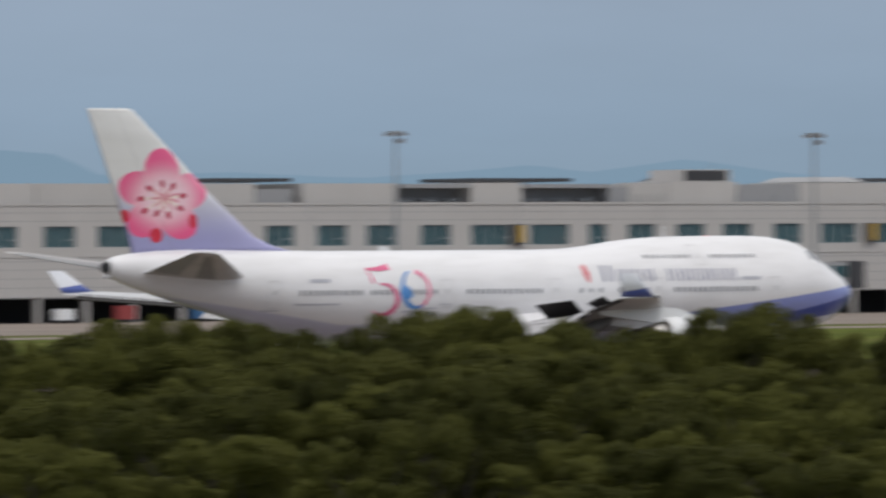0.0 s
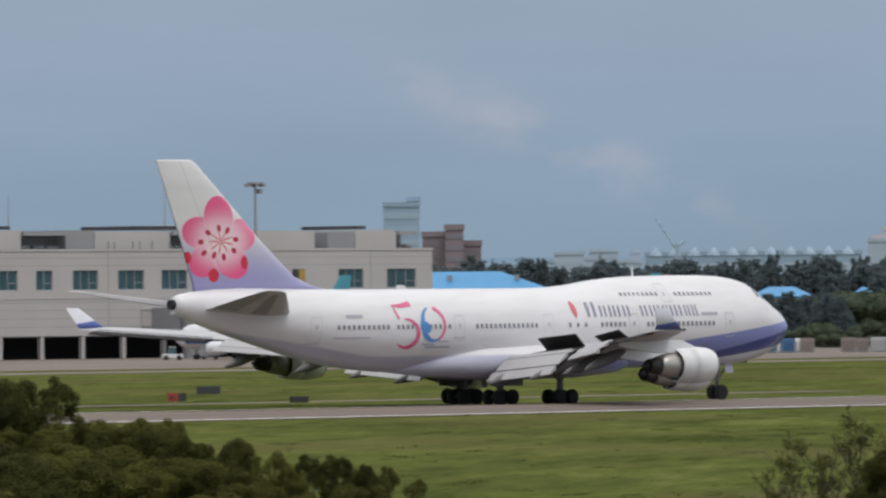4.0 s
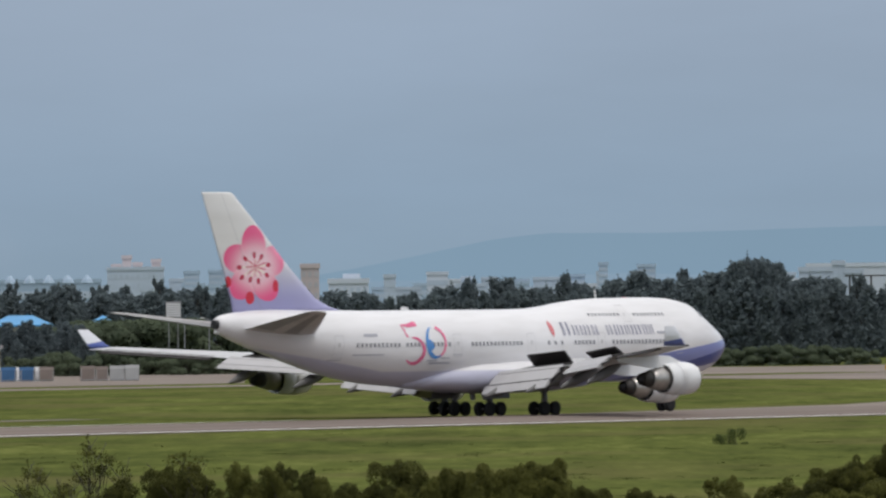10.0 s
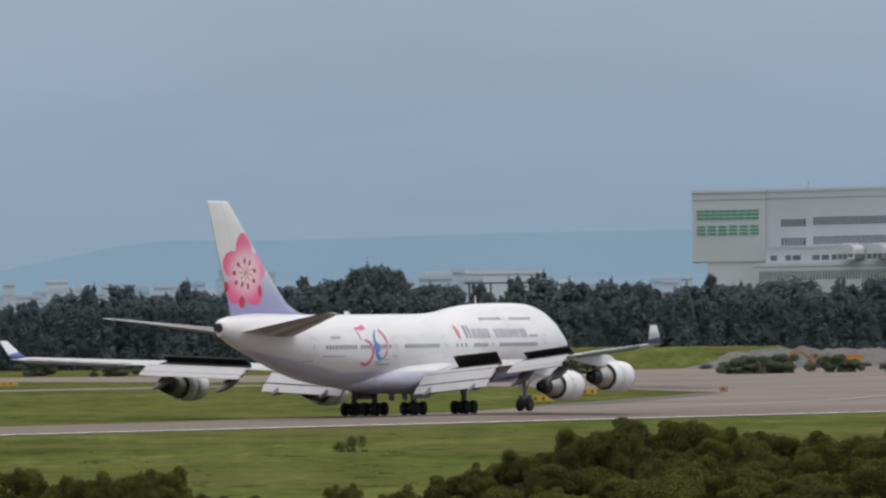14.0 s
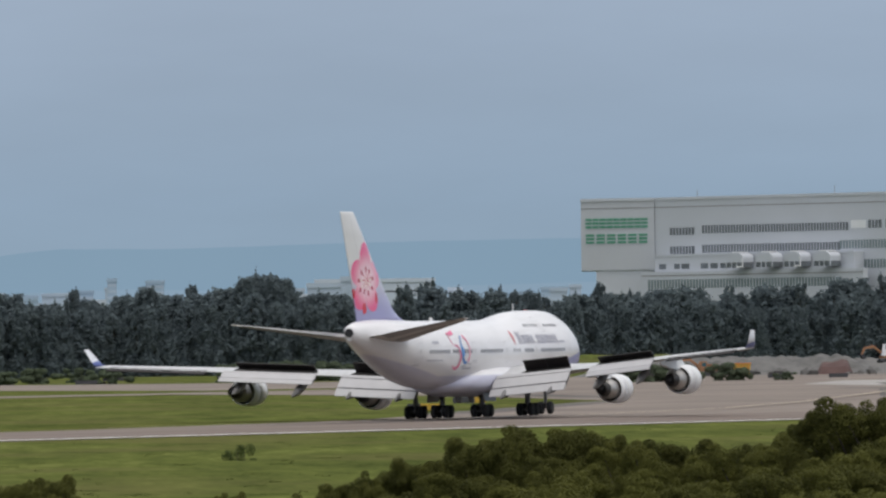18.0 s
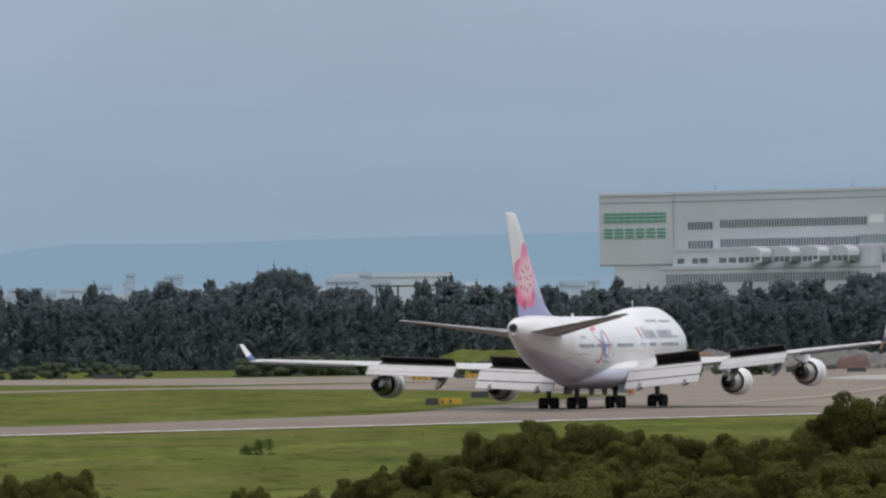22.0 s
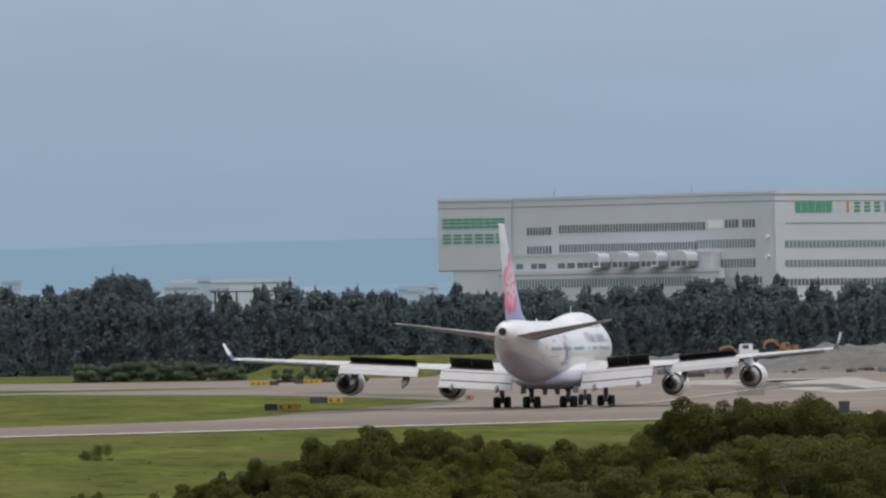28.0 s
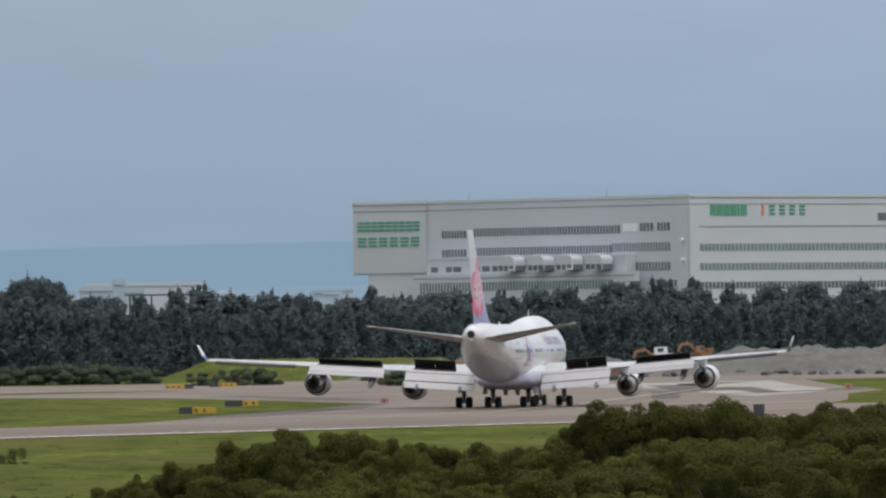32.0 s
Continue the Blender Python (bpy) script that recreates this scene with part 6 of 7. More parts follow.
def block_building(name, az0, az1, top, dist, mat, label, floors=0, cols=0, group="", win=None, roof=None):
    """A far building that faces the viewpoint; its windows are sunk bands or rows."""
    p, q = polar(az0, dist), polar(az1, dist)
    m, ln = wall_frame(p, q)
    tall = EYE_Z + dist * math.tan(radians(top))
    ob = thing(name, m, label, "building", group)
    bm = box(0, ln, 0, max(12, ln * 0.6), 0, tall)
    body = part("wall", bm, mat, ob)
    part("parapet", box(-0.3, ln + 0.3, -0.3, 0, tall - 1.0, tall + 0.5), roof or mat, ob)
    if floors:
        h = tall / (floors + 0.5)
        for f in range(floors):
            z = h * (f + 0.35)
            if z < 14:
                continue
            if cols:
                for c in range(cols):
                    x = ln * (c + 0.22) / cols
                    part("window", box(x, x + ln / cols * 0.55, -0.12, 0.05, z, z + h * 0.5), win or CITY_WIN, ob)
            else:
                part("window_band", box(ln * 0.03, ln * 0.97, -0.12, 0.05, z, z + h * 0.45), win or CITY_WIN, ob)
    return ob


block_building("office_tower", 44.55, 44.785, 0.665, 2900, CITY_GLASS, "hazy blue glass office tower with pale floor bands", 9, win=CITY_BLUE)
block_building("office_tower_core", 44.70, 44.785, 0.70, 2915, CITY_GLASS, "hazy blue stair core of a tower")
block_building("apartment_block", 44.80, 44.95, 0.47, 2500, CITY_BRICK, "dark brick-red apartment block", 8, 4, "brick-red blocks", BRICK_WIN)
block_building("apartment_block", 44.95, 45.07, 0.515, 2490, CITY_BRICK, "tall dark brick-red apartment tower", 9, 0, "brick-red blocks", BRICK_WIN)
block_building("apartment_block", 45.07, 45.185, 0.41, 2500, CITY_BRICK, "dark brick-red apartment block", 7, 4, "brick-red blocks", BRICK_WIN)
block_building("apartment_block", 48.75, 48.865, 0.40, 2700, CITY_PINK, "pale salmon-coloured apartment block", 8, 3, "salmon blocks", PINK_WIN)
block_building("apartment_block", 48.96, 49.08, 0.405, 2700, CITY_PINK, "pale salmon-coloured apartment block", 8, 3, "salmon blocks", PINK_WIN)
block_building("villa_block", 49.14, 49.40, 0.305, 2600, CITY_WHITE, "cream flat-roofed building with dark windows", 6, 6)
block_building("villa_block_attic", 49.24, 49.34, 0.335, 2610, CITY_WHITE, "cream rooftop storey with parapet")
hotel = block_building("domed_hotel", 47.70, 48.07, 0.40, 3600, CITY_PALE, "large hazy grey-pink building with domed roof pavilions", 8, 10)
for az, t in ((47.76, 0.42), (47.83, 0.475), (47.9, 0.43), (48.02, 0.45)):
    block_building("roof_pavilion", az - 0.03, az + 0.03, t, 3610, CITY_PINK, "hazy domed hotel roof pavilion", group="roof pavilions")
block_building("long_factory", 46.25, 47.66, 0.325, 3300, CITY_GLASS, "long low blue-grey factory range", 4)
for i in range(11):
    az = 46.32 + 0.125 * i
    p = polar(az, 3280)
    tall = EYE_Z + 3280 * math.tan(radians(0.325))
    ob = thing("pagoda_roof", pose(p.x, p.y, tall - 1), "small tiered roof turret on a factory", "roof turret", "roof turrets")
    for r0, r1, z0, z1 in ((2.4, 1.8, 0, 1.2), (1.9, 1.1, 1.2, 2.1), (1.2, 0.3, 2.1, 3.0)):
        part("tier", tube((0, 0, z0), (0, 0, z1), r0, r1, 8), CITY_GLASS, ob)
rng_c = np.random.default_rng(9)
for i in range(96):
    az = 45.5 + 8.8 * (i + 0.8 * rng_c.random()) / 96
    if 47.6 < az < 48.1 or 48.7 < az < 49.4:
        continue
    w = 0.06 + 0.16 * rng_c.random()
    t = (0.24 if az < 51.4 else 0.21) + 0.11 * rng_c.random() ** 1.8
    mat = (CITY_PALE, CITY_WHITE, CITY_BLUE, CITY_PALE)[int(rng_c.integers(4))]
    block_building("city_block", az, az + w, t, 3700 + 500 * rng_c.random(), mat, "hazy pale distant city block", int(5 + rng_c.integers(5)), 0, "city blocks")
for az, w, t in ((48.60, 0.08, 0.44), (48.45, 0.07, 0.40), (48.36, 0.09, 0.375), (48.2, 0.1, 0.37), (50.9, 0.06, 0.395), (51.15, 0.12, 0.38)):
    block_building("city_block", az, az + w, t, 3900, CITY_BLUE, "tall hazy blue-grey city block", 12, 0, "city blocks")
p = polar(48.645, 3895)
spire = thing("tower_spire", pose(p.x, p.y, 0), "pointed top of a hazy city tower", "spire")
part("shaft", tube((0, 0, 0), (0, 0, 39), 3.0, 1.5, 8), CITY_BLUE, spire)
part("tip", tube((0, 0, 39), (0, 0, 43), 1.0, 0.05, 8), CITY_BLUE, spire)
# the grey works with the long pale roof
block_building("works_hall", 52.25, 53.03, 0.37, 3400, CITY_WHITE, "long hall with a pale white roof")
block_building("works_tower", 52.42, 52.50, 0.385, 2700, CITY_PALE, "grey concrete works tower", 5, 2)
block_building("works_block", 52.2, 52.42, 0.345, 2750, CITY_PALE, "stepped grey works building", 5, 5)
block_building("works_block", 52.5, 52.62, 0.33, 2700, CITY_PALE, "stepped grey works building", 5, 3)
p = polar(52.52, 2450)
m, ln = wall_frame(polar(52.5, 2450), polar(53.0, 2450))
conv = thing("conveyor_gantry", m, "thin dark conveyor gantry on posts", "gantry")
part("beam", box(0, ln, 0, 0.8, 20.3, 20.7), ROOF_DARK, conv)
for k in range(4):
    part("post", box(ln * (0.05 + 0.28 * k), ln * (0.05 + 0.28 * k) + 0.5, 0, 0.5, 0, 20.3), ROOF_DARK, conv)
p = polar(46.46, 3000)
crane = thing("tower_crane", pose(p.x, p.y, 0, 0, 0, -46), "hazy tower crane with a slanting jib", "crane")
part("mast", box(-0.6, 0.6, -0.6, 0.6, 0, 28), CITY_BLUE, crane)
part("jib", tube((0, 0, 26), (-7, 0, 36.5), 0.5, 0.25, 5), CITY_BLUE, crane)
part("counter_jib", tube((0, 0, 27), (2.4, 0, 29), 0.5, 0.4, 5), CITY_BLUE, crane)


# ---- parked airliners ----
TEAL = material("teal_tail_paint", (0.02, 0.20, 0.26), 0.4, vary=0.08)
BELLY_BLUE = material("dark_blue_stripe", (0.05, 0.09, 0.20), 0.4)
TRUCK_BLUE = material("pale_blue_panel", (0.40, 0.42, 0.58), 0.5)
BOX_BLUE = material("blue_container", (0.04, 0.12, 0.26), 0.6, vary=0.25, scale=0.5)
BOX_GREY = material("grey_container", (0.36, 0.36, 0.36), 0.6, vary=0.2, scale=0.5)
BOX_BROWN = material("brown_container", (0.21, 0.17, 0.15), 0.7, vary=0.2, scale=0.5)
CREAM = material("cream_wall", (0.42, 0.39, 0.32), 0.8, vary=0.1, scale=0.2)
RUBBLE = material("concrete_rubble", (0.108, 0.104, 0.10), 0.95, vary=0.45, scale=0.25, fine=1.2, bump=0.6)
SAND = material("grey_sand", (0.122, 0.115, 0.108), 0.95, vary=0.2, scale=0.1, fine=1.0, bump=0.4)
DIGGER = material("dusty_orange", (0.30, 0.15, 0.075), 0.7, vary=0.25, scale=0.8)
HOUSE_WALL = material("off_white_render", (0.52, 0.51, 0.50), 0.85, vary=0.12, scale=0.15)
RUST = material("rusty_scrap", (0.075, 0.040, 0.036), 0.9, vary=0.3, scale=0.5)


def make_parked_jet(x, y):
    """A twin-engined airliner that stands nose-in; x, y: the place of its nose; it heads along +y."""
    jet = thing("parked_airliner", pose(x, y, 0, 0, 0, 90), "parked white twin-engined airliner with a teal fin", "airliner", "parked airliners")
    prof = ((0, 3.2, 3.5, 0.1), (0.6, 2.5, 4.2, 0.85), (1.6, 2.0, 4.75, 1.35), (3.0, 1.7, 5.3, 1.7), (5, 1.55, 5.55, 1.88), (25, 1.55, 5.55, 1.88), (29, 1.85, 5.55, 1.75), (33, 2.7, 5.5, 1.3), (36.5, 3.8, 5.35, 0.7), (38, 4.4, 5.1, 0.25))
    rings = []
    for a, zb, zt, hw in prof:
        rings.append([(-a, hw * math.sin(t), (zb + zt) / 2 + (zt - zb) / 2 * math.cos(t)) for t in [2 * math.pi * i / 24 for i in range(24)]])
    hull = part("fuselage", loft(rings), WHITE, jet, smooth=True)
    for s in (-1, 1):
        stripe = [[(-4.0 - 2.1 * i, s * (1.885 if i < 11 else 1.8), z) for z in (2.45, 3.05)] for i in range(12)]
        bm = bmesh.new()
        vs = [[bm.verts.new(c) for c in r] for r in stripe]
        for p, q in zip(vs, vs[1:]):
            bm.faces.new((p[0], q[0], q[1], p[1]))
        part("stripe", bm, BELLY_BLUE, hull, "dark blue stripe low on the hull")
        bm = bmesh.new()
        for i in range(44):
            add_box(bm, -5.2 - 0.52 * i, -5.0 - 0.52 * i, s * 1.86 - 0.02, s * 1.86 + 0.02, 4.0, 4.3)
        part("window_row", bm, WINDOW, hull, "row of small cabin windows")["kind"] = "stuff"
        ring = [[(-a - t, s * b, z + h) for t, h in airfoil(c, 0.11)] for b, a, c, z in ((1.2, 13.0, 7.5, 2.3), (5.8, 16.6, 4.6, 2.75), (17.0, 24.6, 1.7, 3.9))]
        wing = part("wing", loft(ring), WING, jet, "light grey wing", smooth=True)
        part("winglet", loft([[(-25.0 - t, s * (17.0 + h), 3.95) for t, h in airfoil(1.5, 0.1)], [(-26.6 - t, s * (17.5 + h), 6.2) for t, h in airfoil(0.7, 0.1)]]), WHITE, wing)
        part("engine", spun([(-13.0, 0.8), (-12.6, 0.95), (-12.9, 1.05), (-14.5, 1.1), (-16.2, 0.85), (-16.4, 0.7)], 18, s * 4.85, 1.75), WHITE, jet, "white engine pod", smooth=True)
        part("exhaust", spun([(-16.3, 0.62), (-17.4, 0.35), (-18.0, 0.05)], 14, s * 4.85, 1.75), DARK, jet)
        ring = [[(-a - t, s * b, z + h) for t, h in airfoil(c, 0.09)] for b, a, c, z in ((0.4, 33.3, 4.0, 4.9), (7.1, 37.2, 1.4, 5.6))]
        part("tailplane", loft(ring), WING, jet, smooth=True)
        gear = part("landing_gear", tube((-19, s * 2.85, 0.5), (-19, s * 2.85, 2.6), 0.14, 0.18), STRUT, jet)
        for dy in (-0.4, 0.4):
            part("wheel", tube((-19, s * 2.85 + dy - 0.18, 0.55), (-19, s * 2.85 + dy + 0.18, 0.55), 0.55, 0.55, 14), TYRE, gear)
    gear = part("landing_gear", tube((-4.5, 0, 0.4), (-4.5, 0, 2.0), 0.1, 0.14), STRUT, jet)
    for dy in (-0.25, 0.25):
        part("wheel", tube((-4.5, dy - 0.12, 0.4), (-4.5, dy + 0.12, 0.4), 0.4, 0.4, 12), TYRE, gear)
    ring = [[(-a - t, h, z) for t, h in airfoil(c, 0.09)] for z, a, c in ((5.2, 28.2, 8.6), (5.9, 30.4, 6.6), (7.0, 31.6, 5.7), (12.6, 36.0, 2.4))]
    fin = part("fin", loft(ring), TEAL, jet, "teal fin with a red round emblem", smooth=True)
    for s in (-1, 1):
        part("emblem", tube((-34.6, s * 0.22, 8.9), (-34.6, s * 0.3, 8.9), 0.95, 0.85, 16), RED, fin, "round red tail emblem")
        part("emblem_stem", box(-34.9, -34.3, s * 0.24 - 0.03, s * 0.24 + 0.03, 7.2, 8.1), RED, fin)
    part("cockpit_window", box(-2.9, -1.9, -1.2, 1.2, 4.55, 4.95), WINDOW, hull)
    return jet


make_parked_jet(990, 982.6)
make_parked_jet(922, 982.0)


# ---- sheds and the blue-roofed houses ----
def make_house(name, az0, az1, dist, eave, ridge, deep, wall, label, windows=0, hip=8.0, floors=2):
    m, ln = wall_frame(polar(az0, dist), polar(az1, dist))
    ob = thing(name, m, label, "house")
    part("wall", box(0, ln, 0, deep, 0, eave), wall, ob)
    o = 0.8
    lo = [(-o, -o, eave), (ln + o, -o, eave), (ln + o, deep + o, eave), (-o, deep + o, eave)]
    hi = [(hip, deep / 2 - 0.05, ridge), (ln - hip, deep / 2 - 0.05, ridge), (ln - hip, deep / 2 + 0.05, ridge), (hip, deep / 2 + 0.05, ridge)]
    part("roof", loft([[(x, y, z - 0.3) for x, y, z in lo], lo, hi]), BLUE_ROOF, ob, "bright blue metal hipped roof")
    for f in range(floors):
        for k in range(windows):
            x = ln * (k + 0.35) / windows
            z = eave * (0.16 + 0.45 * f)
            w = part("window", box(x, x + 1.9, -0.08, 0.05, z, z + 1.5), WIN_FRAME, ob)
            part("pane", box(x + 0.1, x + 1.8, -0.12, -0.08, z + 0.1, z + 1.4), GLASS, w)
    for k in range(max(0, windows // 2)):
        x = ln * (k + 0.5) / max(1, windows // 2)
        part("roof_vent", box(x, x + 0.9, deep * 0.22, deep * 0.28, eave + (ridge - eave) * 0.5, eave + (ridge - eave) * 0.5 + 1.0), GREY_BLOCK, ob)
    return ob


make_house("blue_roofed_house", 44.3, 45.62, 1480, 10.4, 13.6, 16, HOUSE_WALL, "two-storey white house under a bright blue metal roof", 7)
make_house("blue_roofed_hall", 45.9, 46.72, 1620, 10.6, 12.4, 14, CREAM, "low hall under a bright blue metal roof", 3, floors=1)
make_house("blue_roofed_annex", 46.95, 47.32, 1640, 9.0, 10.8, 12, CREAM, "small annex under a bright blue metal roof", 1, 3, floors=1)
make_house("blue_roofed_lodge", 47.56, 47.78, 1630, 8.4, 10.6, 9, CREAM, "small cream lodge under a blue metal roof", 1, 3, floors=1)
make_house("blue_roofed_store", 47.78, 48.15, 1630, 7.2, 9.2, 9, CREAM, "low store under a blue metal roof", 1, 3, floors=1)
m, ln = wall_frame(polar(46.22, 1500), polar(47.0, 1500))
shed = thing("apron_shed", m, "long low cream shed with a flat overhanging roof", "shed")
part("wall", box(3.5, ln, 1.0, 9, 0, 4.9), CREAM, shed)
part("roof", box(-1, ln + 0.5, -0.8, 10, 4.9, 5.5), GREY_BLOCK, shed, "flat grey roof")
part("post", box(0, 0.4, 0, 0.4, 0, 4.9), METAL_GREY, shed)
for k in range(4):
    part("door", box(4.5 + 4 * k, 7.3 + 4 * k, 0.9, 1.0, 0, 3.4), BOX_GREY, shed, "grey roller door")


# ---- apron vehicles and boxes ----
def wheels(parent, xs, w, r=0.45):
    for x in xs:
        for y in (0.1, w - 0.1):
            part("wheel", tube((x, y - 0.14, r), (x, y + 0.14, r), r, r, 12), TYRE, parent)


def make_catering_truck(az, dist, turn):
    p = polar(az, dist)
    tr = thing("catering_truck", pose(p.x, p.y, 0, 0, 0, turn), "white high-box catering truck with a pale blue panel", "truck")
    b = part("box_body", box(0, 6.2, 0, 2.4, 1.3, 4.3), WHITE, tr, bevel=0.06)
    part("side_panel", box(1.5, 5.2, -0.03, 0, 1.9, 3.9), TRUCK_BLUE, b)
    part("panel_picture", box(2.6, 4.2, -0.05, -0.03, 2.3, 3.3), METAL_GREY, b)
    part("chassis", box(-0.2, 8.0, 0.3, 2.1, 0.5, 1.2), ROOF_DARK, tr)
    c = part("cab", loft([[(6.4, 0.1, 0.7), (8.3, 0.1, 0.7), (8.3, 2.3, 0.7), (6.4, 2.3, 0.7)], [(6.4, 0.1, 1.7), (8.3, 0.1, 1.7), (8.3, 2.3, 1.7), (6.4, 2.3, 1.7)], [(6.5, 0.2, 2.8), (7.7, 0.2, 2.8), (7.7, 2.2, 2.8), (6.5, 2.2, 2.8)]]), WHITE, tr)
    part("window", box(6.8, 7.7, 0.08, 0.14, 1.75, 2.5), GLASS, c)
    part("lamp_board", box(5.3, 6.0, -0.06, 0, 2.9, 3.9), ORANGE, b)
    wheels(tr, (1.2, 5.6, 7.4), 2.4)


def make_cart(az, dist, mat, label, tall=1.5, ln=2.8, turn=-46):
    p = polar(az, dist)
    c = thing("baggage_cart", pose(p.x, p.y, 0, 0, 0, turn), label, "cart", "carts on the apron")
    part("bed", box(0, ln, 0, 1.5, 0.35, 0.5), ROOF_DARK, c)
    part("load", box(0.1, ln - 0.1, 0.08, 1.42, 0.5, 0.5 + tall), mat, c, bevel=0.05)
    part("drawbar", box(ln, ln + 0.9, 0.7, 0.8, 0.35, 0.42), METAL_GREY, c)
    wheels(c, (0.5, ln - 0.5), 1.5, 0.24)


def make_tug(az, dist, mat, label, turn=-46, tall=1.6):
    p = polar(az, dist)
    c = thing("apron_tractor", pose(p.x, p.y, 0, 0, 0, turn), label, "tractor", "apron tractors")
    part("body", loft([[(0, 0, 0.4), (3.2, 0, 0.4), (3.2, 1.7, 0.4), (0, 1.7, 0.4)], [(0, 0, 1.0), (3.2, 0, 0.95), (3.2, 1.7, 0.95), (0, 1.7, 1.0)]]), mat, c)
    part("cab", loft([[(0.8, 0.1, 1.0), (2.2, 0.1, 1.0), (2.2, 1.6, 1.0), (0.8, 1.6, 1.0)], [(1.0, 0.2, tall), (2.0, 0.2, tall), (2.0, 1.5, tall), (1.0, 1.5, tall)]]), GLASS, c)
    part("roof", box(0.95, 2.05, 0.15, 1.55, tall, tall + 0.08), mat, c)
    wheels(c, (0.6, 2.6), 1.7, 0.4)


make_catering_truck(45.72, 1362, -46)
make_cart(46.08, 1360, BOX_GREY, "grey boxed baggage cart", 1.3)
make_cart(46.2, 1358, ROOF_DARK, "dark loaded baggage cart", 1.0)
make_tug(46.3, 1362, ROOF_DARK, "dark apron tractor with a cab", tall=2.0)
make_cart(46.42, 1364, BOX_GREY, "pale boxed baggage cart", 1.7)
make_tug(45.5, 1372, ROOF_DARK, "dark apron tractor beside an airliner", tall=1.8)
make_cart(45.42, 1375, WHITE, "white boxed cart beside an airliner", 1.2)
for az, mat, lab in ((43.1, WHITE, "white apron tractor before the terminal"), (43.75, WHITE, "white apron tractor near an engine"), (44.45, WHITE, "white apron tractor parked on the apron")):
    make_tug(az, 1335, mat, lab, tall=2.0)
for az, mat, lab in ((43.35, BOX_GREY, "grey loaded cart"), (43.55, ROOF_DARK, "dark loaded cart"), (43.95, WHITE, "white boxed cart"), (44.12, BOX_GREY, "grey boxed cart"), (44.28, ROOF_DARK, "dark loaded cart"), (44.7, BOX_GREY, "pale boxed cart"), (44.85, WHITE, "white boxed cart")):
    make_cart(az, 1340, mat, lab + " on the apron", 1.5)
CART_RED = material("red_canvas", (0.30, 0.05, 0.05), 0.7)
CART_GREEN = material("green_canvas", (0.03, 0.14, 0.08), 0.7)
for i, az in enumerate((36.6, 37.0, 37.5, 37.9, 38.3, 38.55, 38.8, 39.05, 39.25, 39.5)):
    mat, lab = ((WHITE, "white"), (CART_RED, "red"), (BOX_BLUE, "blue"), (CART_GREEN, "green"), (BOX_GREY, "grey"))[i % 5]
    make_cart(az, 1012 / math.cos(radians(az)), mat, lab + " covered cart under the terminal", 1.6 + 0.4 * (i % 3), 3.2, 0)


def make_container(az, dist, mat, wide, tall, label):
    """A cargo container with ribs and a door frame, standing on the apron."""
    p = polar(az, dist)
    c = thing("cargo_container", pose(p.x, p.y, 0.05, 0, 0, -47), label, "container", "cargo containers")
    part("shell", loft([[(0, 0, 0.0), (wide, 0, 0.0), (wide, 1.6, 0.0), (0, 1.6, 0.0)], [(0, 0, tall * 0.8), (wide, 0, tall * 0.8), (wide, 1.6, tall * 0.8), (0, 1.6, tall * 0.8)], [(0, 0.1, tall), (wide, 0.1, tall), (wide, 1.5, tall), (0, 1.5, tall)]]), mat, c)
    part("door_frame", box(wide * 0.08, wide * 0.92, -0.04, 0, 0.1, 0.22), METAL_GREY, c)
    for k in (0.03, 0.93):
        part("post", box(wide * k, wide * k + 0.1, -0.05, 0, 0, tall * 0.8), BOX_GREY, c)


for az in (46.58, 46.72, 46.86, 47.0, 47.12):
    make_container(az, 1372, BOX_BLUE, 2.4, 2.2, "blue air cargo container in a row")
    make_container(az + 0.102, 1372, WHITE, 0.8, 2.2, "narrow white box between cargo containers")
make_container(47.25, 1370, BOX_BROWN, 2.3, 2.2, "dark brown cargo container in a row")
make_container(47.52, 1362, BOX_BROWN, 2.3, 2.3, "brown-grey cargo container on the apron")
make_container(47.62, 1362, BOX_BROWN, 1.9, 2.2, "brown-grey cargo container on the apron")
make_container(47.71, 1362, BOX_GREY, 2.3, 2.3, "pale grey cargo container on the apron")
make_container(47.81, 1362, BOX_GREY, 2.2, 2.4, "pale grey cargo container on the apron")


# ---- airfield signs and markers ----
SIGN_FACE = material("sign_yellow", (0.48, 0.30, 0.035), 0.5, vary=0.06)
SIGN_PALE = material("faded_orange", (0.42, 0.20, 0.13), 0.6, vary=0.15)
SIGN_RED = material("sign_red", (0.36, 0.05, 0.03), 0.5, vary=0.06)


def make_sign(x, y, segments, label, face=46, tall=0.68):
    """A low guidance sign on legs, made of panels side by side; segments: (width, material)."""
    s = thing("taxiway_sign", pose(x, y, 0, 0, 0, -face), label, "sign", "taxiway signs")
    at = 0.0
    for w, mat in segments:
        p = part("panel", box(at, at + w - 0.05, 0, 0.3, 0.12, 0.12 + tall), mat, s, bevel=0.03)
        if mat is not ROOF_DARK:
            for k in range(int(w / 0.9)):
                part("mark", box(at + 0.25 + 0.9 * k, at + 0.5 + 0.9 * k, -0.02, 0, 0.28, tall * 0.9), ROOF_DARK, p, "dark bar of unreadable marking")
        for dx in (0.2, w - 0.35):
            part("leg", box(at + dx, at + dx + 0.12, 0.1, 0.2, 0, 0.14), METAL_GREY, s)
        at += w


make_sign(739, 560, ((1.4, ROOF_DARK), (2.6, SIGN_FACE)), "black and yellow taxiway sign on the grass", 37)
make_sign(815, 611, ((2.1, ROOF_DARK), (1.9, SIGN_FACE)), "black and yellow taxiway sign on the grass", 37)
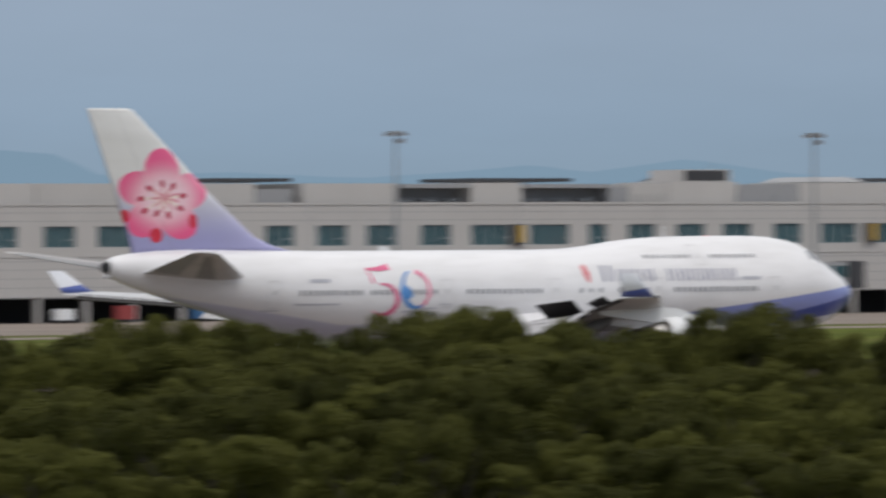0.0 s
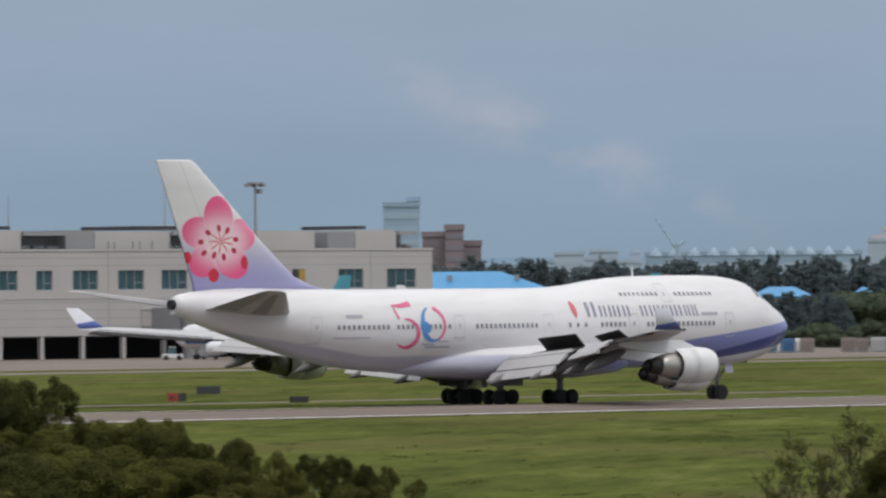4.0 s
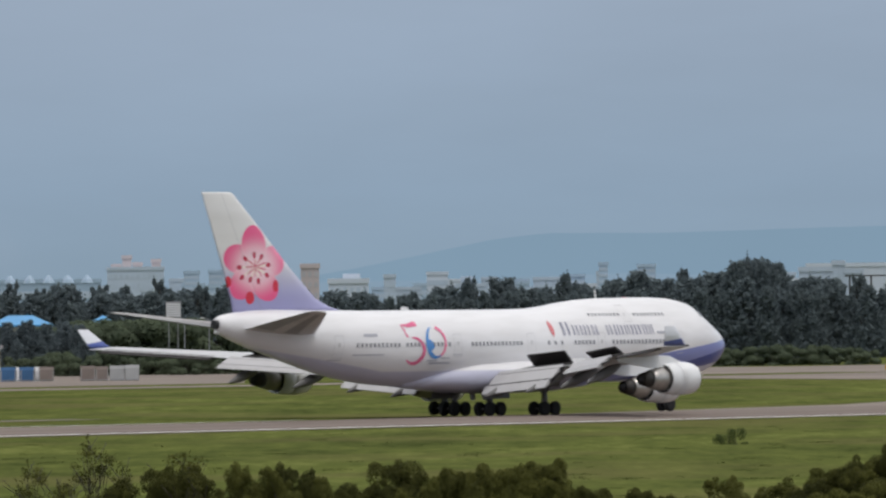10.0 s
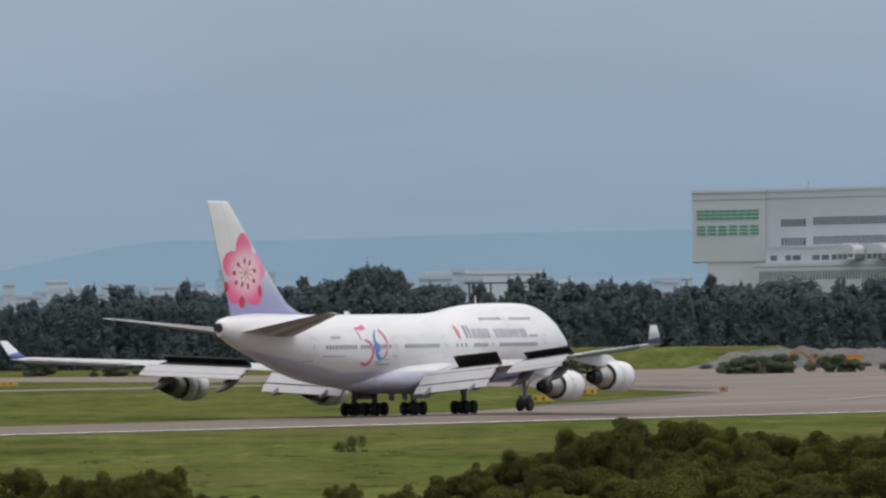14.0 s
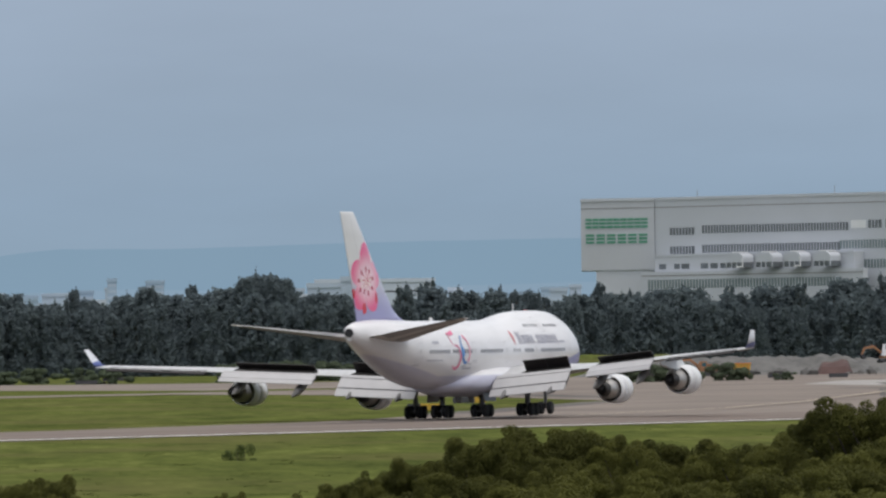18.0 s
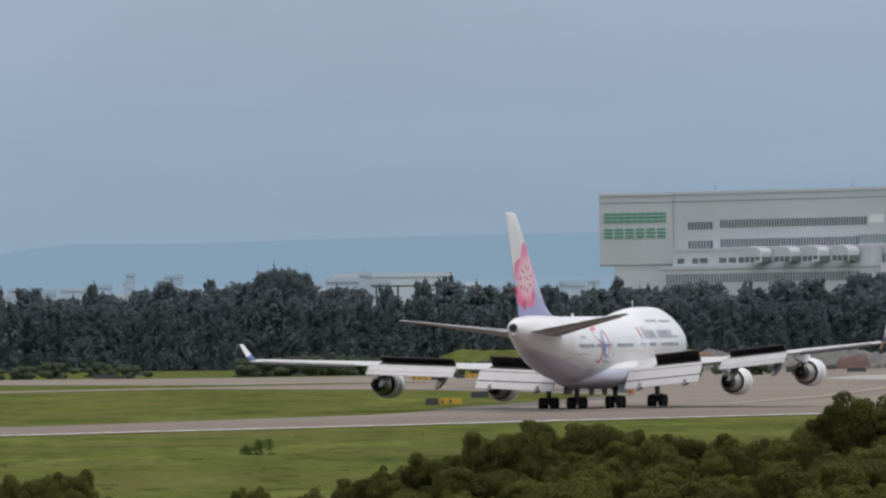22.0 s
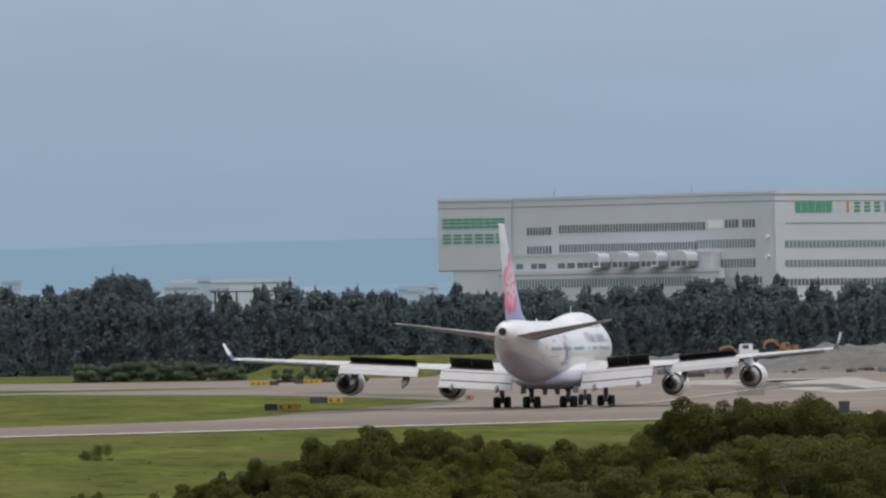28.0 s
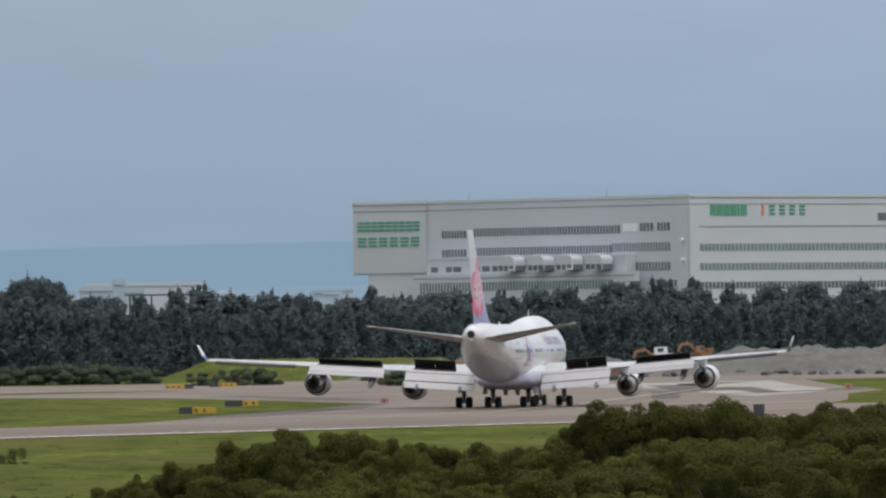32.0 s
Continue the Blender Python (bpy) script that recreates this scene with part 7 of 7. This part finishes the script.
make_sign(1118, 850, ((3.2, SIGN_FACE), (1.5, ROOF_DARK)), "yellow and black taxiway sign on the grass", 37)
make_sign(1151, 866, ((1.5, ROOF_DARK), (3.2, SIGN_FACE)), "black and yellow taxiway sign on the grass", 37)
make_sign(504, 538, ((0.95, SIGN_RED), (0.7, ROOF_DARK)), "red and black runway holding sign", 44)
make_sign(547, 580, ((2.2, ROOF_DARK),), "black back of a runway sign", 44)
make_sign(1096, 960, ((2.3, SIGN_RED),), "red mandatory taxiway sign by the apron", 42, 1.0)
make_sign(498, 517, ((1.6, ROOF_DARK),), "black back of a runway sign", 44, 0.5)
make_sign(831, 782, ((3.4, ROOF_DARK),), "black back of a taxiway sign", 42)
make_sign(1012, 866, ((3.4, SIGN_FACE),), "yellow taxiway sign beside the apron", 40)
make_sign(1310, 1066, ((4.2, ROOF_DARK),), "black back of a taxiway sign", 40)
make_sign(1215, 995, ((4.0, ROOF_DARK),), "black back of a taxiway sign", 40)
make_sign(1219, 835, ((3.4, ROOF_DARK),), "black back of a taxiway sign", 36)
make_sign(1227, 853, ((4.2, ROOF_DARK),), "black back of a taxiway sign", 36)
make_sign(843, 609, ((1.0, SIGN_PALE),), "small faded orange marker board", 37, 0.6)
make_sign(1000, 645, ((1.1, SIGN_PALE),), "small faded orange marker board", 34, 0.6)
make_sign(676, 446, ((1.05, ROOF_DARK),), "black runway distance board", 34, 1.15)
for az, d in ((48.2, 1520), (48.36, 1520)):
    p = polar(az, d)
    lp = thing("lamp_post", pose(p.x, p.y, 0, 0, 0, -48), "slim grey lamp post on the airfield edge", "lamp post", "lamp posts")
    part("pole", tube((0, 0, 0), (0, 0, 9.6), 0.12, 0.07, 8), METAL_GREY, lp)
    part("arm", tube((0, 0, 9.5), (-0.9, 0, 9.8), 0.06, 0.05, 6), METAL_GREY, lp)
    part("lantern", box(-1.5, -0.7, -0.15, 0.15, 9.7, 9.85), WHITE, lp)
p = polar(48.08, 1540)
bb = thing("louvred_panel", pose(p.x, p.y, 0, 0, 0, -48), "pale louvred panel box raised on two posts", "panel")
for k in (0.4, 2.0):
    part("post", box(k, k + 0.15, 0, 0.15, 0, 10.2), METAL_GREY, bb)
part("box_body", box(0, 2.6, -0.3, 0.4, 10.0, 12.6), BOX_GREY, bb)
for k in range(6):
    part("slat", box(0.1, 2.5, -0.36, -0.3, 10.15 + 0.4 * k, 10.35 + 0.4 * k), WHITE, bb)
part("lintel", box(-0.1, 2.7, -0.35, 0.45, 12.6, 12.75), METAL_GREY, bb)

# trees beside the apron, nearer than the windbreak
for az, d, tall in ((45.66, 1500, 10.5), (45.78, 1510, 12), (45.9, 1505, 11), (46.02, 1515, 9.5), (46.1, 1590, 10), (46.2, 1585, 9.6), (46.29, 1590, 9.8), (46.38, 1585, 9.2), (46.47, 1590, 9.9), (46.56, 1585, 9.5), (46.65, 1590, 10), (46.75, 1560, 12), (46.9, 1565, 11.5), (47.05, 1550, 9.5), (47.18, 1555, 9.8), (47.3, 1560, 9.2), (47.42, 1550, 9.6), (47.52, 1545, 9), (48.2, 1580, 10), (48.35, 1590, 9), (48.5, 1590, 10), (48.65, 1595, 10.5), (48.8, 1600, 10), (49.0, 1620, 11)):
    tagged(plant(BELT[int(rng_t.integers(4))], az, d, tall, rng_t, 1.5), "dark green broad-crowned tree beside the apron", group="apron trees")
for i in range(22):
    az = 46.9 + 2.4 * (i + 0.5 * rng_t.random()) / 22
    tagged(plant(SHRUBS[int(rng_t.integers(3))], az, 1505 + 25 * rng_t.random(), 3.0 + 1.6 * rng_t.random(), rng_t), group="shrubs on the grass")


# ---- grassy bank, rubble field and diggers ----
HEAP_POINTS = []


def heap_top(p):
    """Height of the heaps near a place."""
    return max(v[2] for v in HEAP_POINTS if abs(v[0] - p.x) < 4 and abs(v[1] - p.y) < 4)


def mound(name, az0, az1, d0, d1, peak, mat, label, seed, rough=0.5, cells=(64, 18)):
    """A low heap whose surface is broken by noise; it dies out at its edges."""
    verts, faces = [], []
    na, nd = cells
    for i in range(na + 1):
        for j in range(nd + 1):
            u, v = i / na, j / nd
            p = polar(az0 + (az1 - az0) * u, d0 + (d1 - d0) * v)
            rim = min(1, 6 * u, 6 * (1 - u)) * min(1, 7 * v, 3.5 * (1 - v)) if v < 0.98 else 0
            n1, n2, n3 = (noise.noise(Vector((p.x * k + seed, p.y * k, seed))) for k in (0.03, 0.12, 0.45))
            h = peak * rim * (1 - 0.4 * rough + rough * (0.55 * n1 + 0.4 * n2 + 0.3 * n3))
            verts.append((p.x, p.y, max(-0.1, h) - 0.05))
    HEAP_POINTS.extend(verts)
    for i in range(na):
        for j in range(nd):
            a = i * (nd + 1) + j
            faces.append((a, a + nd + 1, a + nd + 2, a + 1))
    tagged(new(name, mesh_of(name, verts, faces, mat, smooth=mat is GRASS)), label, "mound")


mound("grass_bank", 52.7, 54.9, 1630, 1840, 4.2, GRASS, "long low grassy bank before the windbreak", 1.3, 0.35)
mound("sand_mound", 54.2, 59.5, 1600, 1800, 2.6, SAND, "long heap of grey sand beside the taxiway", 4.1, 0.7, (260, 26))
mound("rubble_mound", 55.9, 59.3, 1610, 1720, 5.0, RUBBLE, "rough heap of broken grey concrete", 7.7, 0.75, (260, 26))
mound("rubble_mound", 53.9, 56.1, 1605, 1690, 3.6, RUBBLE, "low heap of broken concrete and soil", 9.2, 0.85, (200, 22))
mound("scrap_mound", 55.5, 55.75, 1600, 1625, 3.0, RUST, "small heap of rusty scrap", 2.2, 0.5, (20, 10))
stone = None
rng_s = np.random.default_rng(21)
for i in range(170):
    az, d = 54.0 + 4.8 * rng_s.random(), 1594 + 30 * rng_s.random()
    s = 0.5 + 1.2 * rng_s.random()
    p = polar(az, d)
    if stone is None:
        bm = bmesh.new()
        bmesh.ops.create_icosphere(bm, subdivisions=1, radius=0.6)
        for v in bm.verts:
            v.co *= 0.75 + 0.5 * rng_s.random()
        stone = part("concrete_lump", bm, RUBBLE)
        tagged(stone, "broken lump of grey concrete", "rubble lump", "rubble lumps")
        ob = stone
    else:
        ob = copy_thing(stone, Matrix())
    ob.matrix_world = Matrix.Translation((p.x, p.y, 0.25 * s)) @ Matrix.Rotation(6 * rng_s.random(), 4, "Z") @ Matrix.Diagonal((s * 1.4, s, s * 0.8, 1))


def make_digger(az, dist, z, turn, label, body=DIGGER, cab=WHITE, rear=DIGGER, long=0.0):
    p = polar(az, dist)
    z = heap_top(p) - 0.3 if z else 0
    e = thing("excavator", pose(p.x, p.y, z, 0, 0, turn) @ Matrix.Scale(0.9, 4), label, "excavator", "excavators")
    for y in (-1.2, 0.7):
        rows = [[(x, y + w, zz) for x, zz in ((-1.9, 0.1), (1.9, 0.1), (2.2, 0.5), (1.8, 0.95), (-1.8, 0.95), (-2.2, 0.5))] for w in (0, 0.6)]
        part("track", loft(rows), ROOF_DARK, e, "dark crawler track")
    part("deck", box(-2.2, 1.6, -1.3, 1.3, 1.0, 1.6), body, e, bevel=0.08)
    part("counterweight", box(-2.6, -1.0, -1.3, 1.3, 1.6, 2.5 + 0.2 * long), rear, e, bevel=0.12)
    c = part("cab", loft([[(-long, 0.1, 1.6), (1.7, 0.1, 1.6), (1.7, 1.3, 1.6), (-long, 1.3, 1.6)], [(0.1 - long, 0.15, 3.0 + 0.85 * long), (1.3, 0.15, 3.0 + 0.85 * long), (1.3, 1.25, 3.0 + 0.85 * long), (0.1 - long, 1.25, 3.0 + 0.85 * long)]]), cab, e, "pale cab with dark windows")
    for y in (0.04, 1.22):
        part("window", box(0.3 - 0.4 * long, 1.2, y, y + 0.12, 2.0 + 0.85 * long, 2.75 + 0.85 * long), GLASS, c)
    part("boom", loft([[(1.0, -0.45, 1.5), (1.0, -0.05, 1.5), (1.0, -0.05, 2.1), (1.0, -0.45, 2.1)], [(3.2, -0.45, 3.2), (3.2, -0.05, 3.2), (3.4, -0.05, 3.8), (3.4, -0.45, 3.8)], [(5.4, -0.4, 3.0), (5.4, -0.1, 3.0), (5.5, -0.1, 3.4), (5.5, -0.4, 3.4)]]), body, e, "bent orange boom")
    part("stick", loft([[(5.1, -0.4, 3.3), (5.1, -0.1, 3.3), (5.6, -0.1, 3.3), (5.6, -0.4, 3.3)], [(5.9, -0.38, 1.8), (5.9, -0.12, 1.8), (6.2, -0.12, 1.8), (6.2, -0.38, 1.8)]]), body, e)
    part("bucket", loft([[(5.6, -0.8, 1.9), (5.6, 0.3, 1.9), (6.4, 0.3, 1.9), (6.4, -0.8, 1.9)], [(5.2, -0.75, 1.0), (5.2, 0.25, 1.0), (5.9, 0.25, 0.9), (5.9, -0.75, 0.9)]]), ROOF_DARK, e)


make_digger(55.975, 1650, 1.2, 150, "orange excavator with a white cab on a rubble heap", rear=WHITE, long=1.2)
make_digger(56.24, 1652, 1.4, 165, "brown-orange excavator on a rubble heap", cab=DIGGER)
make_digger(54.78, 1592, 0, 150, "rust-orange excavator before a rubble heap", cab=DIGGER)
p = polar(54.98, 1590)
skip = thing("skip", pose(p.x, p.y, 0, 0, 0, -35), "yellow-orange steel skip before a rubble heap", "skip")
part("tub", loft([[(0.3, 0.2, 0), (2.7, 0.2, 0), (2.7, 1.8, 0), (0.3, 1.8, 0)], [(0, 0, 2.3), (3.0, 0, 2.3), (3.0, 2.0, 2.3), (0, 2.0, 2.3)]]), YELLOW, skip)
for x in (0.5, 1.45, 2.4):
    part("rib", box(x, x + 0.12, -0.02, 0.2, 0.1, 2.2), ORANGE, skip)
part("lip", box(-0.05, 3.05, -0.08, 0.02, 2.2, 2.35), ORANGE, skip)


# ---- what moves ----
TAXI = [  # time, place, heading to the left, lean to the left, height of the crowned pavement
    (0, 400.70, 486.55, 0.00, -0.40, -0.14),
    (1, 426.12, 486.62, 0.03, -0.40, -0.06),
    (2, 449.36, 486.68, 0.20, -0.40, 0.03),
    (3, 471.25, 487.05, 0.30, -0.40, 0.08),
    (4, 492.10, 487.35, 0.30, -0.40, 0.08),
    (5, 510.57, 487.25, 0.20, -0.40, 0.09),
    (6, 526.78, 486.57, 0.04, -0.33, 0.10),
    (7, 542.02, 485.95, -0.40, -0.25, 0.11),
    (8, 555.94, 485.55, -0.50, -0.25, 0.12),
    (9, 568.72, 485.30, -0.41, -0.25, 0.13),
    (10, 581.51, 485.48, 0.66, -0.25, 0.14),
    (11, 593.71, 485.73, 2.93, -0.25, 0.14),
    (12, 605.16, 485.89, 5.54, -0.04, 0.15),
    (13, 616.40, 487.00, 8.50, 0.28, 0.16),
    (14, 627.16, 488.51, 11.24, 0.60, 0.17),
    (15, 637.09, 490.01, 13.56, 0.74, 0.18),
    (16, 646.59, 491.98, 15.79, 0.88, 0.18),
    (17, 655.90, 494.35, 17.81, 0.90, 0.19),
    (18, 665.89, 497.55, 19.33, 0.91, 0.20),
    (19, 675.48, 500.82, 20.62, 0.92, 0.14),
    (20, 685.51, 504.68, 21.54, 0.93, 0.07),
    (21, 696.00, 509.04, 22.18, 0.94, 0.04),
    (22, 706.37, 513.63, 22.75, 0.95, 0.00),
    (23, 716.22, 517.92, 23.43, 0.92, 0.00),
    (24, 725.46, 521.97, 24.23, 0.80, 0.00),
    (25, 734.38, 525.91, 25.13, 0.67, 0.00),
    (26, 743.05, 529.82, 26.03, 0.55, 0.00),
    (27, 751.56, 533.76, 26.76, 0.41, 0.00),
    (28, 759.99, 537.78, 27.21, 0.27, 0.00),
    (29, 768.24, 541.91, 27.46, 0.23, 0.00),
    (30, 776.30, 546.10, 27.64, 0.19, 0.00),
    (31, 784.29, 550.33, 27.79, 0.15, 0.00),
    (32, 792.32, 554.54, 27.95, 0.11, 0.00),
]


def motions():
    walk(JET, [(t, pose(x, y, z, -lean, 0, turn)) for t, x, y, turn, lean, z in TAXI])
    # the wings and their engines sag as the lift dies away
    for limb, side in FLEXED:
        rows = []
        for t, lift in ((0, 0.55), (6, 0.6), (11, 0.55), (14, 0.25), (18, 0.0), (32, 0.0)):
            rows.append((t, pose(0, -side * 3, 3.8) @ Matrix.Rotation(radians(-side * lift), 4, "X") @ pose(0, side * 3, -3.8)))
        walk(limb, rows)
    # the thrust reversers close as the jet slows
    for sleeve in SLEEVES:
        walk(sleeve, [(0, pose(-0.5, 0, 0)), (2.6, pose(-0.5, 0, 0)), (4.3, pose(0, 0, 0)), (32, pose(0, 0, 0))])
    # the wheels roll with the jet; both of an axle's tyres and rims turn alike
    times = [0.03 * i for i in range(200)] + [6 + 0.05 * i for i in range(521)]
    turns, far, last = [], 0.0, None
    for t in times:
        i = min(31, int(t))
        u = t - i
        here = [TAXI[i][k] + u * (TAXI[i + 1][k] - TAXI[i][k]) for k in (1, 2)]
        far += math.hypot(here[0] - last[0], here[1] - last[1]) if last else 0.0
        last = here
        turns.append(math.degrees(far))
    for wheel, x, y, r in WHEELS:
        walk(wheel, [(t, pose(x, y, r) @ Matrix.Rotation(radians(a / r), 4, "Y")) for t, a in zip(times, turns)])


motions()
